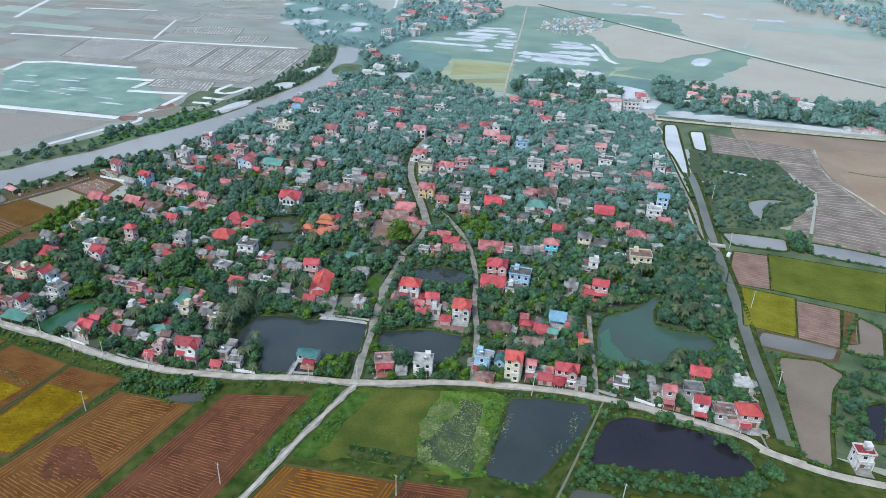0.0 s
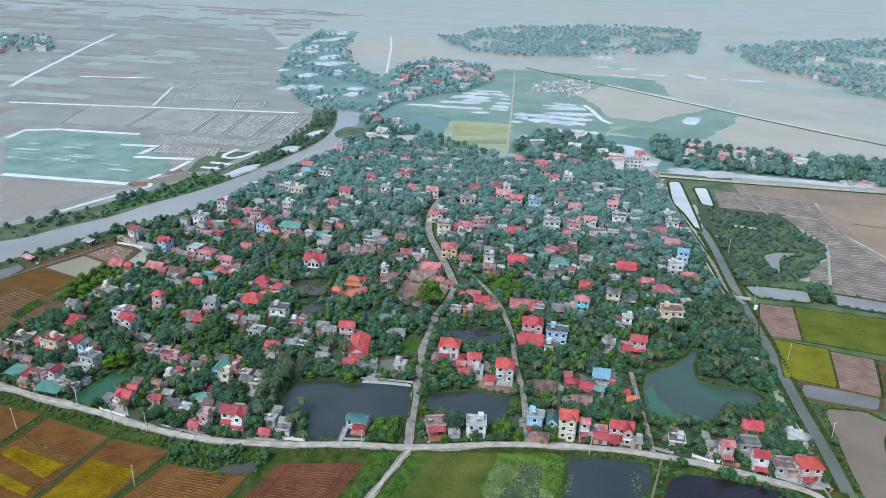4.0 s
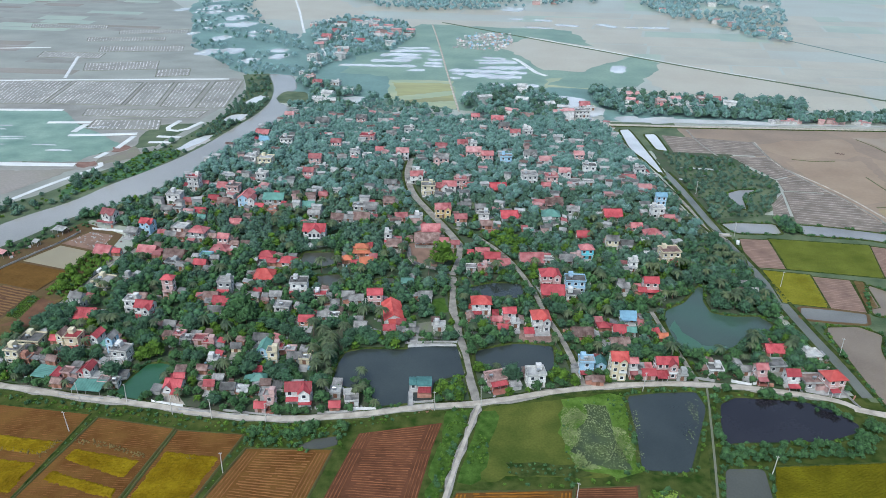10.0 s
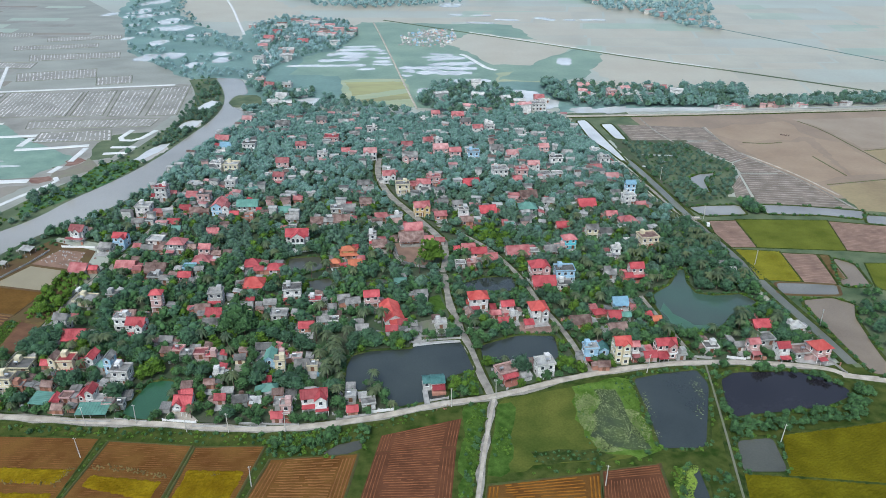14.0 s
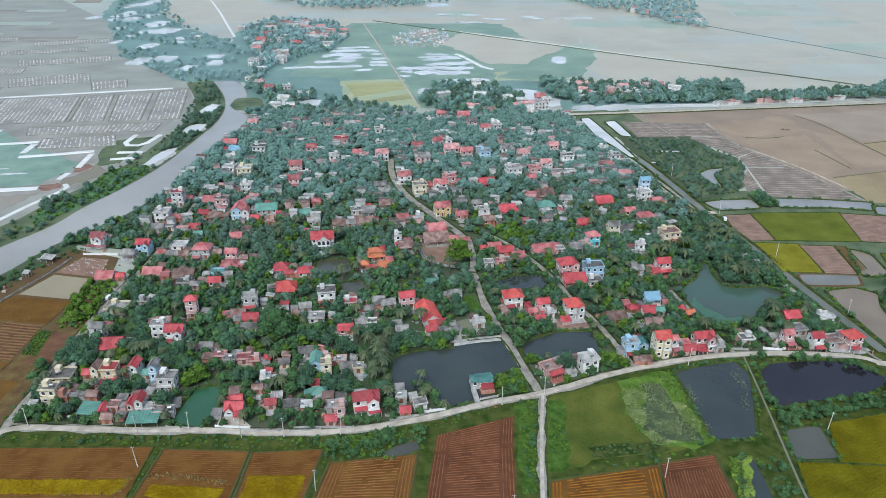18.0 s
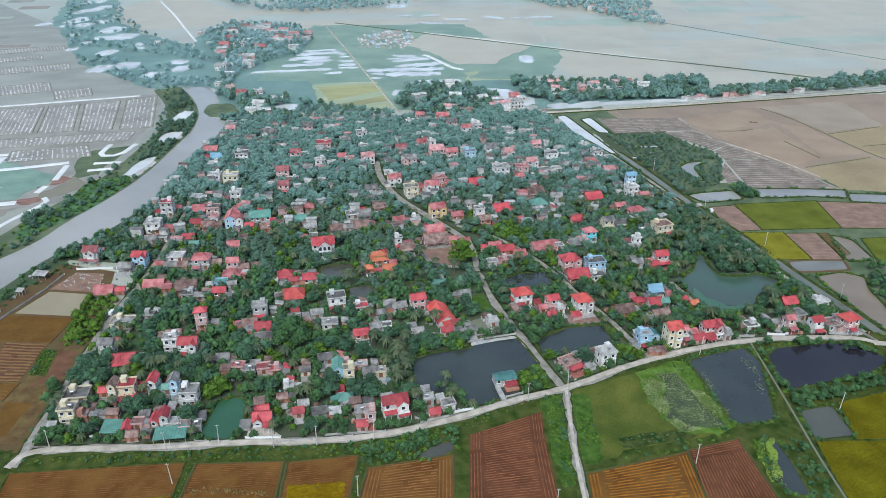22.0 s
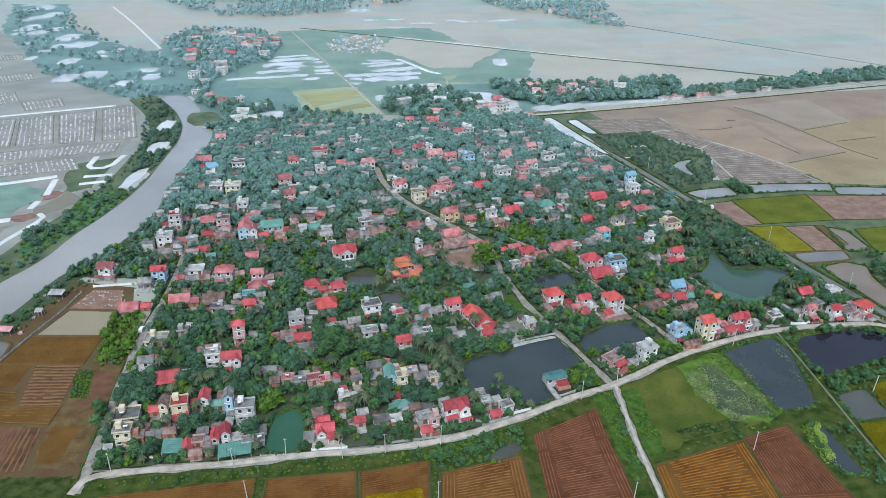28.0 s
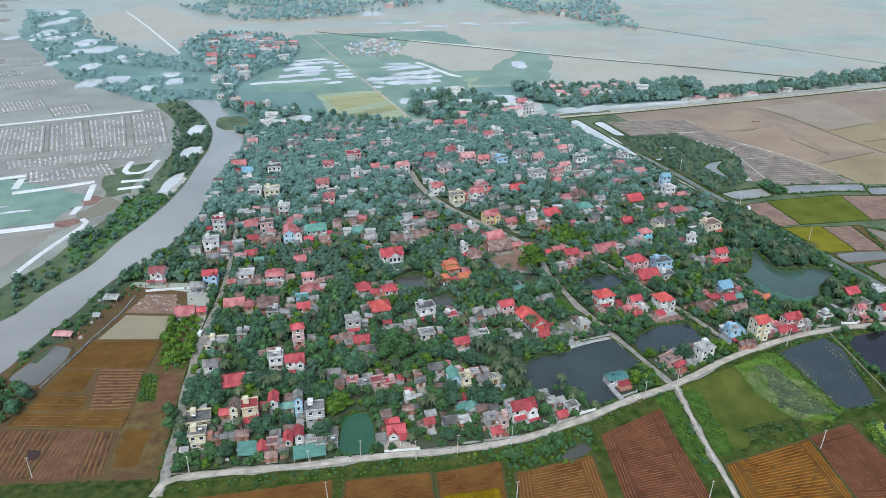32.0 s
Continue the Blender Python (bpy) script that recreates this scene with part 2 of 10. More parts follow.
M_CHANNEL = mat("pale_concrete_channel", (0.66, 0.66, 0.63), 0.6, 0.1, 0.1, 1.0, 0.1)
M_GRASS = mat("rough_grass", (0.0378, 0.07728, 0.01176), 0.95, 0.4, 0.2, 3.0, 0.8, tint=(0.084, 0.0966, 0.02352), spec=0.08)
M_EARTH = mat("dry_field_earth", (0.1400, 0.0773, 0.0375), 0.95, 0.3, 0.1, 1.5, 0.4, tint=(0.1100, 0.0823, 0.0300))
M_PALEBUND = mat("pale_grassy_bund", (0.19, 0.165, 0.085), 0.9, 0.3, 0.2, 1.5, 0.3, tint=(0.14, 0.16, 0.07))
M_TANGOLD = mat("golden_tan_stubble", (0.29, 0.21, 0.10), 0.7, 0.2, 0.03, 0.4, 0.05, spec=0.3, tint=(0.32, 0.25, 0.12), sheen=0.1)
TAN = [
    mat("orange_tan_stubble", (0.304, 0.195, 0.104), 0.6, 0.18, 0.03, 0.4, 0.05, spec=0.4, tint=(0.330, 0.231, 0.132), sheen=0.15),
    mat("pale_tan_stubble", (0.295, 0.211, 0.128), 0.6, 0.15, 0.03, 0.4, 0.05, spec=0.4, tint=(0.317, 0.242, 0.158), sheen=0.15),
    mat("brown_stubble", (0.251, 0.167, 0.095), 0.6, 0.2, 0.03, 0.4, 0.05, spec=0.4, tint=(0.286, 0.194, 0.114), sheen=0.15),
]
# marsh green paled, with haze worked into its colour and sheen
M_MARSH = mat("hazed_marsh_grass", (0.14, 0.24, 0.145), 0.5, 0.25, 0.02, 0.3, 0.04, spec=0.5, tint=(0.21, 0.29, 0.18), sheen=0.2)
WATERS = {
    "dark": water_mat("dark_pond_water", (0.036, 0.044, 0.040), 0.02, tint=(0.050, 0.060, 0.052), spec=0.85),
    "inky": water_mat("inky_pond_water", (0.020, 0.018, 0.023), 0.02, tint=(0.028, 0.026, 0.031), spec=0.5),
    "green": water_mat("algae_pond_water", (0.078, 0.094, 0.080), 0.03, tint=(0.062, 0.108, 0.076), scale=0.02, spec=0.6),
    "teal": water_mat("teal_pond_water", (0.035, 0.105, 0.045), 0.12, tint=(0.045, 0.125, 0.058)),
    "murky": water_mat("murky_water", (0.16, 0.15, 0.12), 0.12, tint=(0.21, 0.20, 0.17)),
    "sand": water_mat("milky_sand_pond", (0.30, 0.245, 0.135), 0.3, tint=(0.34, 0.285, 0.165)),
    "brown": water_mat("brown_fish_pond_water", (0.22, 0.165, 0.105), 0.2, tint=(0.245, 0.19, 0.125)),
    "canal": water_mat("green_grey_canal_water", (0.145, 0.148, 0.105), 0.1, tint=(0.185, 0.185, 0.14)),
    "dull": water_mat("dull_pond_water", (0.075, 0.075, 0.055), 0.06, tint=(0.095, 0.095, 0.07)),
    "silver": water_mat("silvery_shallow_water", (0.27, 0.26, 0.235), 0.08),
    "weedy": water_mat("weedy_shallow_water", (0.045, 0.062, 0.022), 0.25, tint=(0.075, 0.10, 0.025), scale=0.12),
    "mud": water_mat("muddy_pale_pool", (0.46, 0.42, 0.36), 0.2),
    # near-white base colour stands in for the reflected sky
    "pale": water_mat("sky_white_flooded_plot", (0.60, 0.60, 0.58), 0.06),
}
M_RIVER = water_mat("river_water", (0.335, 0.32, 0.28), 0.04, tint=(0.375, 0.36, 0.32), scale=0.01, spec=1.0)
LEAF = [
    mat("dark_leaves", (0.048, 0.103, 0.050), 0.65, 0.3, 0.12, 3.0, 0.0, spec=0.2, island=0.35, tint=(0.058, 0.122, 0.058), sheen=0.08),
    mat("mid_leaves", (0.057, 0.124, 0.042), 0.75, 0.3, 0.12, 3.0, 0.0, spec=0.15, island=0.38, tint=(0.074, 0.146, 0.050), sheen=0.04),
    mat("bright_leaves", (0.074, 0.140, 0.016), 0.8, 0.25, 0.12, 1.5, 0.0, spec=0.12, island=0.4, tint=(0.100, 0.172, 0.020), sheen=0.03),
    mat("palm_leaves", (0.068, 0.108, 0.052), 0.55, 0.3, 0.12, 1.5, 0.0, spec=0.3, island=0.35, tint=(0.10, 0.122, 0.05)),
]
# three leaf colours paled and blued in steps, imitating distant haze
LEAF.append(mat("hazed_leaves", (0.062, 0.126, 0.072), 0.6, 0.25, 0.08, 2.2, 0.0, spec=0.3, island=0.25, tint=(0.085, 0.152, 0.090), sheen=0.12))
LEAF.append(mat("more_hazed_leaves", (0.09, 0.185, 0.14), 0.6, 0.18, 0.05, 1.7, 0.0, spec=0.3, island=0.15, tint=(0.12, 0.215, 0.165), sheen=0.3))
LEAF.append(mat("hazed_far_canopy", (0.17, 0.285, 0.275), 0.5, 0.15, 0.03, 0.5, 0.0, spec=0.5, island=0.12, tint=(0.18, 0.30, 0.28), sheen=0.45))
LEAF.append(mat("orange_fruit_leaves", (0.22, 0.13, 0.03), 0.7, 0.3, 0.3, 3.0, 0.0, island=0.5, tint=(0.12, 0.13, 0.03)))
M_BARK = mat("grey_bark", (0.13, 0.10, 0.075), 0.95, 0.3, 1.0, 8, 0.4)
M_LIME = mat("lime_water_weed", (0.22, 0.33, 0.035), 0.8, 0.25, 0.2, 2, 0.1, island=0.3, tint=(0.30, 0.40, 0.06))
M_LOTUS = mat("lotus_leaves", (0.16, 0.215, 0.06), 0.8, 0.3, 0.2, 2, 0.1, island=0.4, tint=(0.26, 0.30, 0.12))

# ---- mesh helpers ----


class Shape:
    """Collects corners and faces of one mesh."""

    def __init__(self):
        self.v, self.f, self.m = [], [], []

    def face(self, pts, m=0):
        k = len(self.v)
        self.v += [tuple(p) for p in pts]
        self.f.append(tuple(range(k, k + len(pts))))
        self.m.append(m)

    def hull(self, low, high, m=0):
        """A solid between two outlines with as many corners."""
        k, n = len(self.v), len(low)
        self.v += [tuple(p) for p in low] + [tuple(p) for p in high]
        faces = [tuple(range(k + n - 1, k - 1, -1)), tuple(range(k + n, k + 2 * n))]
        faces += [(k + i, k + (i + 1) % n, k + n + (i + 1) % n, k + n + i) for i in range(n)]
        self.f += faces
        self.m += [m] * len(faces)

    def box(self, x0, x1, y0, y1, z0, z1, m=0):
        lo = [(x0, y0, z0), (x1, y0, z0), (x1, y1, z0), (x0, y1, z0)]
        self.hull(lo, [(x, y, z1) for x, y, _ in lo], m)

    def rod(self, x, y, z0, z1, r0, r1=None, n=8, m=0, dx=0, dy=0):
        r1 = r0 if r1 is None else r1
        a = [(math.cos(6.2832 * i / n), math.sin(6.2832 * i / n)) for i in range(n)]
        self.hull([(x + r0 * c, y + r0 * s, z0) for c, s in a], [(x + dx + r1 * c, y + dy + r1 * s, z1) for c, s in a], m)

    def mesh(self, name, *materials):
        me = bpy.data.meshes.new(name)
        me.from_pydata(self.v, [], self.f)
        for q in materials:
            me.materials.append(q)
        if len(materials) > 1:
            me.polygons.foreach_set("material_index", self.m)
        me.update()
        return me


def part(name, data, parent, label=""):
    """One mesh object under a thing or a part."""
    ob = new(name, data)
    ob.parent = parent
    return tagged(ob, label)


def empty(name, x, y, z=0.0, yaw=0.0):
    ob = new(name)
    ob.location, ob.rotation_euler = (x, y, z), (0, 0, radians(yaw))
    ob.empty_display_size = 0.5
    return ob


def smooth(pts, times=2):
    """Rounds the corners of a closed outline."""
    for _ in range(times):
        out = []
        for (ax, ay), (bx, by) in zip(pts, pts[1:] + pts[:1]):
            out += [(0.9 * ax + 0.1 * bx, 0.9 * ay + 0.1 * by), (0.1 * ax + 0.9 * bx, 0.1 * ay + 0.9 * by)]
        pts = out
    return pts


def soft_line(pts, times=2):
    """Rounds the bends of an open line."""
    for _ in range(times):
        out = [pts[0]]
        for (ax, ay), (bx, by) in zip(pts, pts[1:]):
            out += [(0.75 * ax + 0.25 * bx, 0.75 * ay + 0.25 * by), (0.25 * ax + 0.75 * bx, 0.25 * ay + 0.75 * by)]
        pts = out + [pts[-1]]
    return pts


def area(pts):
    return 0.5 * sum(ax * by - bx * ay for (ax, ay), (bx, by) in zip(pts, pts[1:] + pts[:1]))


def inside(x, y, pts):
    hit = False
    for (ax, ay), (bx, by) in zip(pts, pts[1:] + pts[:1]):
        if (ay > y) != (by > y) and x < (bx - ax) * (y - ay) / (by - ay) + ax:
            hit = not hit
    return hit


def near_line(x, y, pts):
    best = 1e9
    for (ax, ay), (bx, by) in zip(pts, pts[1:]):
        dx, dy = bx - ax, by - ay
        k = max(0.0, min(1.0, ((x - ax) * dx + (y - ay) * dy) / (dx * dx + dy * dy + 1e-9)))
        best = min(best, math.hypot(x - ax - k * dx, y - ay - k * dy))
    return best


def sheet(name, pts, z, material):
    bm = bmesh.new()
    bm.faces.new([bm.verts.new((x, y, z)) for x, y in pts])
    bm.normal_update()
    bmesh.ops.triangulate(bm, faces=bm.faces[:])
    bm.normal_update()
    if bm.faces[:][0].normal.z < 0:
        bmesh.ops.reverse_faces(bm, faces=bm.faces[:])
    me = bpy.data.meshes.new(name)
    bm.to_mesh(me)
    bm.free()
    me.materials.append(material)
    return me


def strip(name, line, offsets, material, closed=False):
    """A band swept along a line; offsets: (aside, height) across it, from left to right."""
    n = len(line)
    rows = []
    for i, (x, y) in enumerate(line):
        a = line[(i - 1) % n] if closed or i else line[0]
        b = line[(i + 1) % n] if closed or i < n - 1 else line[-1]
        dx, dy = b[0] - a[0], b[1] - a[1]
        d = math.hypot(dx, dy) or 1.0
        nx, ny = -dy / d, dx / d
        rows.append([(x + nx * o, y + ny * o, h) for o, h in offsets])
    k = len(offsets)
    v = [p for r in rows for p in r]
    f = []
    for i in range(n if closed else n - 1):
        j = (i + 1) % n
        f += [(i * k + q + 1, i * k + q, j * k + q, j * k + q + 1) for q in range(k - 1)]
    me = bpy.data.meshes.new(name)
    me.from_pydata(v, [], f)
    me.materials.append(material)
    me.update()
    return me


# ---- ground and water ----
PONDS, LINES, FIELDS = [], [], []


EDGES = []


def pond(kind, label, pts, times=2, bank=True):
    """A pond: its water and a raised grassy bank round it."""
    pts = smooth(pts, 0 if kind == "sand" else times)
    if area(pts) < 0:
        pts = pts[::-1]
    PONDS.append(pts)
    if kind in ("dark", "dull", "inky", "green", "brown", "teal", "silver"):
        EDGES.append((pts, kind))
    ob = tagged(new("pond", sheet("water", pts, 0.12, WATERS[kind])), label, "pond", kind="structure")
    if bank:
        part("bank", strip("bank", pts, [(0.5, 0.05), (-0.1, 0.4), (-0.6, 0.45), (-1.4, 0.02)], M_EARTH if kind in ("sand", "murky") else M_BANK, True), ob)
    return ob


def road(name, label, line, width, material, high=0.35, shoulder=0.9):
    line = soft_line(line)
    LINES.append((line, width / 2))
    w = width / 2
    ob = tagged(new(name, strip(name, line, [(w, high - 0.12), (w, high), (0, high + 0.03), (-w, high), (-w, high - 0.12)], material)), label, "road", kind="structure")
    part("verge", strip("verge", line, [(w + shoulder + 0.6, 0.02), (w + shoulder * 0.6, high - 0.1), (w - 0.05, high - 0.06), (-w + 0.05, high - 0.06), (-w - shoulder * 0.6, high - 0.1), (-w - shoulder - 0.6, 0.02)], M_BANK), ob)
    return ob


def quad_at(q, u, v):
    (ax, ay), (bx, by), (cx, cy), (dx, dy) = q
    return ((ax * (1 - u) + bx * u) * (1 - v) + (dx * (1 - u) + cx * u) * v, (ay * (1 - u) + by * u) * (1 - v) + (dy * (1 - u) + cy * u) * v)


def crop_mesh(q, low, high, step, material, seed):
    """A standing crop with an uneven top, over a four-cornered plot."""
    rng = random.Random(seed)
    (ax, ay), (bx, by), (cx, cy), (dx, dy) = q
    nu = max(4, int(math.hypot(bx - ax, by - ay) / step))
    nv = max(4, int(math.hypot(dx - ax, dy - ay) / step))
    v, f = [], []
    for j in range(nv + 1):
        for i in range(nu + 1):
            edge = i in (0, nu) or j in (0, nv)
            x, y = quad_at(q, i / nu, j / nv)
            k = 0.45 if edge and low > 0.2 else 0.0 if edge else step * 0.3
            v.append((x + rng.uniform(-k, k), y + rng.uniform(-k, k), 0.03 if edge else rng.uniform(low, high)))
    for j in range(nv):
        for i in range(nu):
            a = j * (nu + 1) + i
            f.append((a, a + 1, a + nu + 2, a + nu + 1))
    me = bpy.data.meshes.new("crop")
    me.from_pydata(v, [], f)
    me.materials.append(material)
    me.update()
    return me


def rows_mesh(q, gap, wide, tall, material, seed, along_u=True, head=0.0):
    """Ridges side by side across a plot."""
    rng = random.Random(seed)
    (ax, ay), (bx, by), (cx, cy), (dx, dy) = q
    if not along_u:
        q = [q[1], q[2], q[3], q[0]]
        (ax, ay), (bx, by), (cx, cy), (dx, dy) = q
    across = 0.5 * (math.hypot(dx - ax, dy - ay) + math.hypot(cx - bx, cy - by))
    length = math.hypot(bx - ax, by - ay)
    n, s = max(3, int(across / gap)), max(4, int(length / 3.0))
    h = wide / 2 / across
    v, f = [], []
    in_u = 0.01 + head / length
    bend = [rng.uniform(-0.1, 0.1) for _ in range(s + 3)]
    for r in range(n):
        c = (r + 0.5) / n
        lo, hi = in_u + rng.uniform(0, 0.02), 1 - in_u - rng.uniform(0, 0.03)
        for i in range(s + 1):
            u = lo + (hi - lo) * i / s
            w = c + (rng.uniform(-0.07, 0.07) + 0.6 * bend[i]) / n
            t = tall * rng.uniform(0.35, 1.15)
            k = h * rng.uniform(0.55, 1.25)
            v += [(*quad_at(q, u, w - k), 0.03), (*quad_at(q, u, w - k * 0.4), t), (*quad_at(q, u, w + k * 0.4), t * 0.95), (*quad_at(q, u, w + k), 0.03)]
        base = len(v) - 4 * (s + 1)
        for i in range(s):
            if rng.random() < (0.05 if gap < 3 or wide > 1 else 0.3):
                continue
            a = base + 4 * i
            f += [(a + e, a + e + 1, a + e + 5, a + e + 4) for e in range(3)]
    # headland rows across both ends
    for r in range(int(head / gap) * 2):
        at = (0.6 + r // 2) * gap / length
        at = at if r % 2 else 1 - at
        m, k = max(4, int(across / 3.0)), wide / 2 / length
        base = len(v)
        for i in range(m + 1):
            w, t = 0.03 + 0.94 * i / m, tall * rng.uniform(0.4, 1.1)
            v += [(*quad_at(q, at - k, w), 0.03), (*quad_at(q, at - k * 0.4, w), t), (*quad_at(q, at + k * 0.4, w), t * 0.95), (*quad_at(q, at + k, w), 0.03)]
        for i in range(m):
            a = base + 4 * i
            f += [(a + e + 4, a + e + 5, a + e + 1, a + e) for e in range(3)]
    me = bpy.data.meshes.new("rows")
    me.from_pydata(v, [], f)
    me.materials.append(material)
    me.update()
    return me


def ragged(pts, amp=4.0):
    """An outline with a broken, natural edge."""
    rng = random.Random(int(abs(pts[0][0]) + abs(pts[0][1])))
    out = []
    for (ax, ay), (bx, by) in zip(pts, pts[1:] + pts[:1]):
        n = max(2, int(math.hypot(bx - ax, by - ay) / (3 * amp)))
        out += [(ax + (bx - ax) * i / n + rng.uniform(-amp, amp), ay + (by - ay) * i / n + rng.uniform(-amp, amp)) for i in range(n)]
    return out


def field(kind, q, seed=1, bund=M_BANK):
    """A paddy plot: its soil or crop, its rows where it has them, and a low grassy bund."""
    if area(q) < 0:
        q = [q[1], q[0], q[3], q[2]]
    cx, cy = sum(p[0] for p in q) / 4, sum(p[1] for p in q) / 4
    if bund:
        q = [(x + 1.1 * (x - cx) / math.hypot(x - cx, y - cy), y + 1.1 * (y - cy) / math.hypot(x - cx, y - cy)) for x, y in q]
    FIELDS.append(q)
    soils = {"plough": (M_PLOUGH, M_PSTRAW, 0.95, 0.4, 0.09), "tanrows": (M_PLOUGH, M_STRAW, 1.25, 0.55, 0.26), "redrows": (M_RED, M_REDROW, 1.15, 0.45, 0.24), "goldrows": (M_PLOUGH, M_GOLD, 1.3, 0.65, 0.25), "stubble": (M_STUB, M_STUBROW, 1.8, 0.7, 0.12), "dark_rows": (M_DARKROW, M_GREYROW, 4.0, 1.1, 0.15), "grey": (M_WETSOIL, M_MUDROW, 3.4, 1.5, 0.1), "stripes": (M_DARKEARTH, M_BUFF, 2.1, 1.25, 0.22), "faint": (M_OLIVE, M_BUFF, 1.7, 0.4, 0.08), "ridges": (M_DARKEARTH, M_BUFF, 1.9, 0.85, 0.24), "ruddy": (M_RUDDY, M_BUFF, 1.5, 0.4, 0.08)}
    names = {"plough": "harvested paddy plot of brown soil with faint straw rows", "tanrows": "harvested plot with pale straw laid in rows", "redrows": "ploughed plot of red-brown soil in long furrows", "goldrows": "harvested plot with golden straw rows", "stubble": "pinkish stubble plot with pale rows", "grey": "grey wet plot with pale muddy rows", "dark_rows": "wet dark field with pale seedbed rows", "ripe": "plot of ripe yellow rice", "rice": "plot of green rice", "olive": "olive-brown plot of dry stubble", "lemon": "plot of bright yellow rice", "fallow": "weedy fallow strip of brown earth", "ripening": "plot of olive ripening rice", "darksoil": "patch of freshly turned dark soil", "stripes": "harvested plot with broad pale straw stripes", "faint": "olive stubble plot with faint straw lines", "ridges": "brown plot with long pale ridges", "ruddy": "plot of reddish-brown soil with faint lines"}
    if kind in soils:
        soil, row, gap, wide, tall = soils[kind]
        ob = tagged(new("rice_field", crop_mesh(q, 0.02, 0.10, 2.5, soil, seed)), names[kind], "field", "paddy plots")
        part("straw_rows", rows_mesh(q, gap, wide, tall, row, seed, kind not in ("grey", "ridges", "ruddy"), 5.0 if kind in ("tanrows", "redrows", "goldrows") else 0.0), ob)
    else:
        m = {"ripe": M_RIPE, "rice": M_RICE, "olive": M_OLIVE, "darksoil": M_RED, "ripening": M_RIPE2, "lemon": M_LEMON, "fallow": M_FALLOW}[kind]
        ob = tagged(new("rice_field", crop_mesh(q, 0.25 if kind in ("ripe", "rice", "ripening", "lemon") else 0.12, 0.6 if kind in ("ripe", "rice", "ripening", "lemon") else 0.3, 0.8, m, seed)), names[kind], "field", "paddy plots")
    if bund:
        part("bund", strip("bund", q, [(0.1, 0.02), (-0.2, 0.3), (-0.7, 0.3), (-1.1, 0.02)], bund, True), ob)
    return ob


def plain_ground():
    # base colour raised so the far plain looks hazy
    m = mat("hazed_paddy_plain", (0.40, 0.375, 0.275), 0.3, 0.16, 0.012, 0.25, 0.02, spec=0.6, tint=(0.39, 0.41, 0.32), sheen=0.15)
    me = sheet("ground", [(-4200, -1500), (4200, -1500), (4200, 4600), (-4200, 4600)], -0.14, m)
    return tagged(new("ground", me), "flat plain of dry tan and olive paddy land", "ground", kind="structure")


GROUND = plain_ground()
VILLAGE = [
    (-202.5, -9.0), (-183.0, -11.2), (-156.0, -14.2), (-132.0, -15.8), (-105.0, -18.8), (-76.5, -20.2), (-45.0, -12.8), (-21.0, -5.2), (0.0, -0.8), (31.5, 9.8), (66.0, 18.8), (93.0, 20.2), (115.5, 20.2), (145.5, 16.5), (141.0, 60.0), (138.0, 105.0), (135.0, 142.5), (126.0, 180.0), (120.0, 225.0), (109.5, 285.0), (99.0, 352.5), (91.5, 382.5), (37.5, 390.0), (-33.0, 378.0), (-112.5, 375.0), (-187.5, 405.0), (-195.0, 382.5), (-199.5, 321.0), (-211.5, 258.0), (-229.5, 192.0), (-244.5, 157.5), (-240.0, 144.0), (-205.5, 135.0), (-195.0, 120.0), (-196.5, 75.0), (-198.0, 30.0),
]
tagged(new("verge", sheet("verge", [(-262, -30), (-225, -9), (-156, -11), (-77, -16), (0, 3), (93, 24), (156, 21), (240, 0), (500, -60), (500, -700), (-600, -700), (-600, -60), (-340, -40)], -0.02, M_GRASS)), "rough green grass between the southern paddies", "grass", kind="structure")
tagged(new("verge", sheet("verge", [(156, 18), (147, 75), (139, 142), (132, 205), (188, 203), (262, 200), (440, 200), (440, 10), (225, 15)], -0.012, M_DYKE)), "rough green grass between the eastern paddies", "grass", kind="structure")
tagged(new("verge", sheet("verge", [(-204, -12), (-199, 60), (-207, 126), (-240, 140), (-275, 85), (-290, 40), (-262, -30)], -0.03, M_EARTH)), "dry earth between the western paddies", "earth", kind="structure")
tagged(new("village_ground", sheet("village_ground", VILLAGE, 0.0, M_SOIL)), "dark soil and weeds under the village trees", "ground", kind="structure")
MEADOW = [(0.9, -2.4), (33.8, 6.1), (54.3, 11.7), (55.8, 3.0), (55.7, -28.7), (44.2, -35.1), (11.2, -37.3), (7.9, -40.6), (-5.3, -41.4)]
LOTUS = [(41.5, 4.0), (50.8, 5.0), (51.2, -6.0), (52.5, -18.0), (54.0, -30.5), (37.5, -30.0), (35.0, -22.0), (37.5, -12.0), (41.0, -4.0)]
WEEDS = [(33.0, 6.2), (44.0, 9.0), (57.0, 12.2), (57.4, -10.0), (58.0, -30.0), (49.5, -34.0), (41.0, -33.0), (34.5, -30.0), (31.2, -14.0), (31.6, -4.0)]
pond("dark", "still dark pond with a grassy bank", [(-60.1, 19.2), (-58.6, 27.8), (-50.7, 31.3), (-32.5, 32.9), (-32.2, 37.0), (-11.6, 39.6), (-8.9, 31.9), (-5.9, 17.2), (-9.5, 16.0), (-18.1, 11.6), (-18.6, -0.9), (-25.5, -2.7), (-39.6, -7.0), (-43.4, 1.8), (-51.2, 3.6), (-59.7, 5.5)])
pond("dark", "still dark pond with a grassy bank", [(-3.0, 35.1), (15.0, 43.1), (31.7, 42.7), (31.3, 27.0), (26.5, 21.3), (17.6, 21.6), (11.9, 20.6), (3.1, 24.1), (-2.4, 22.5)])
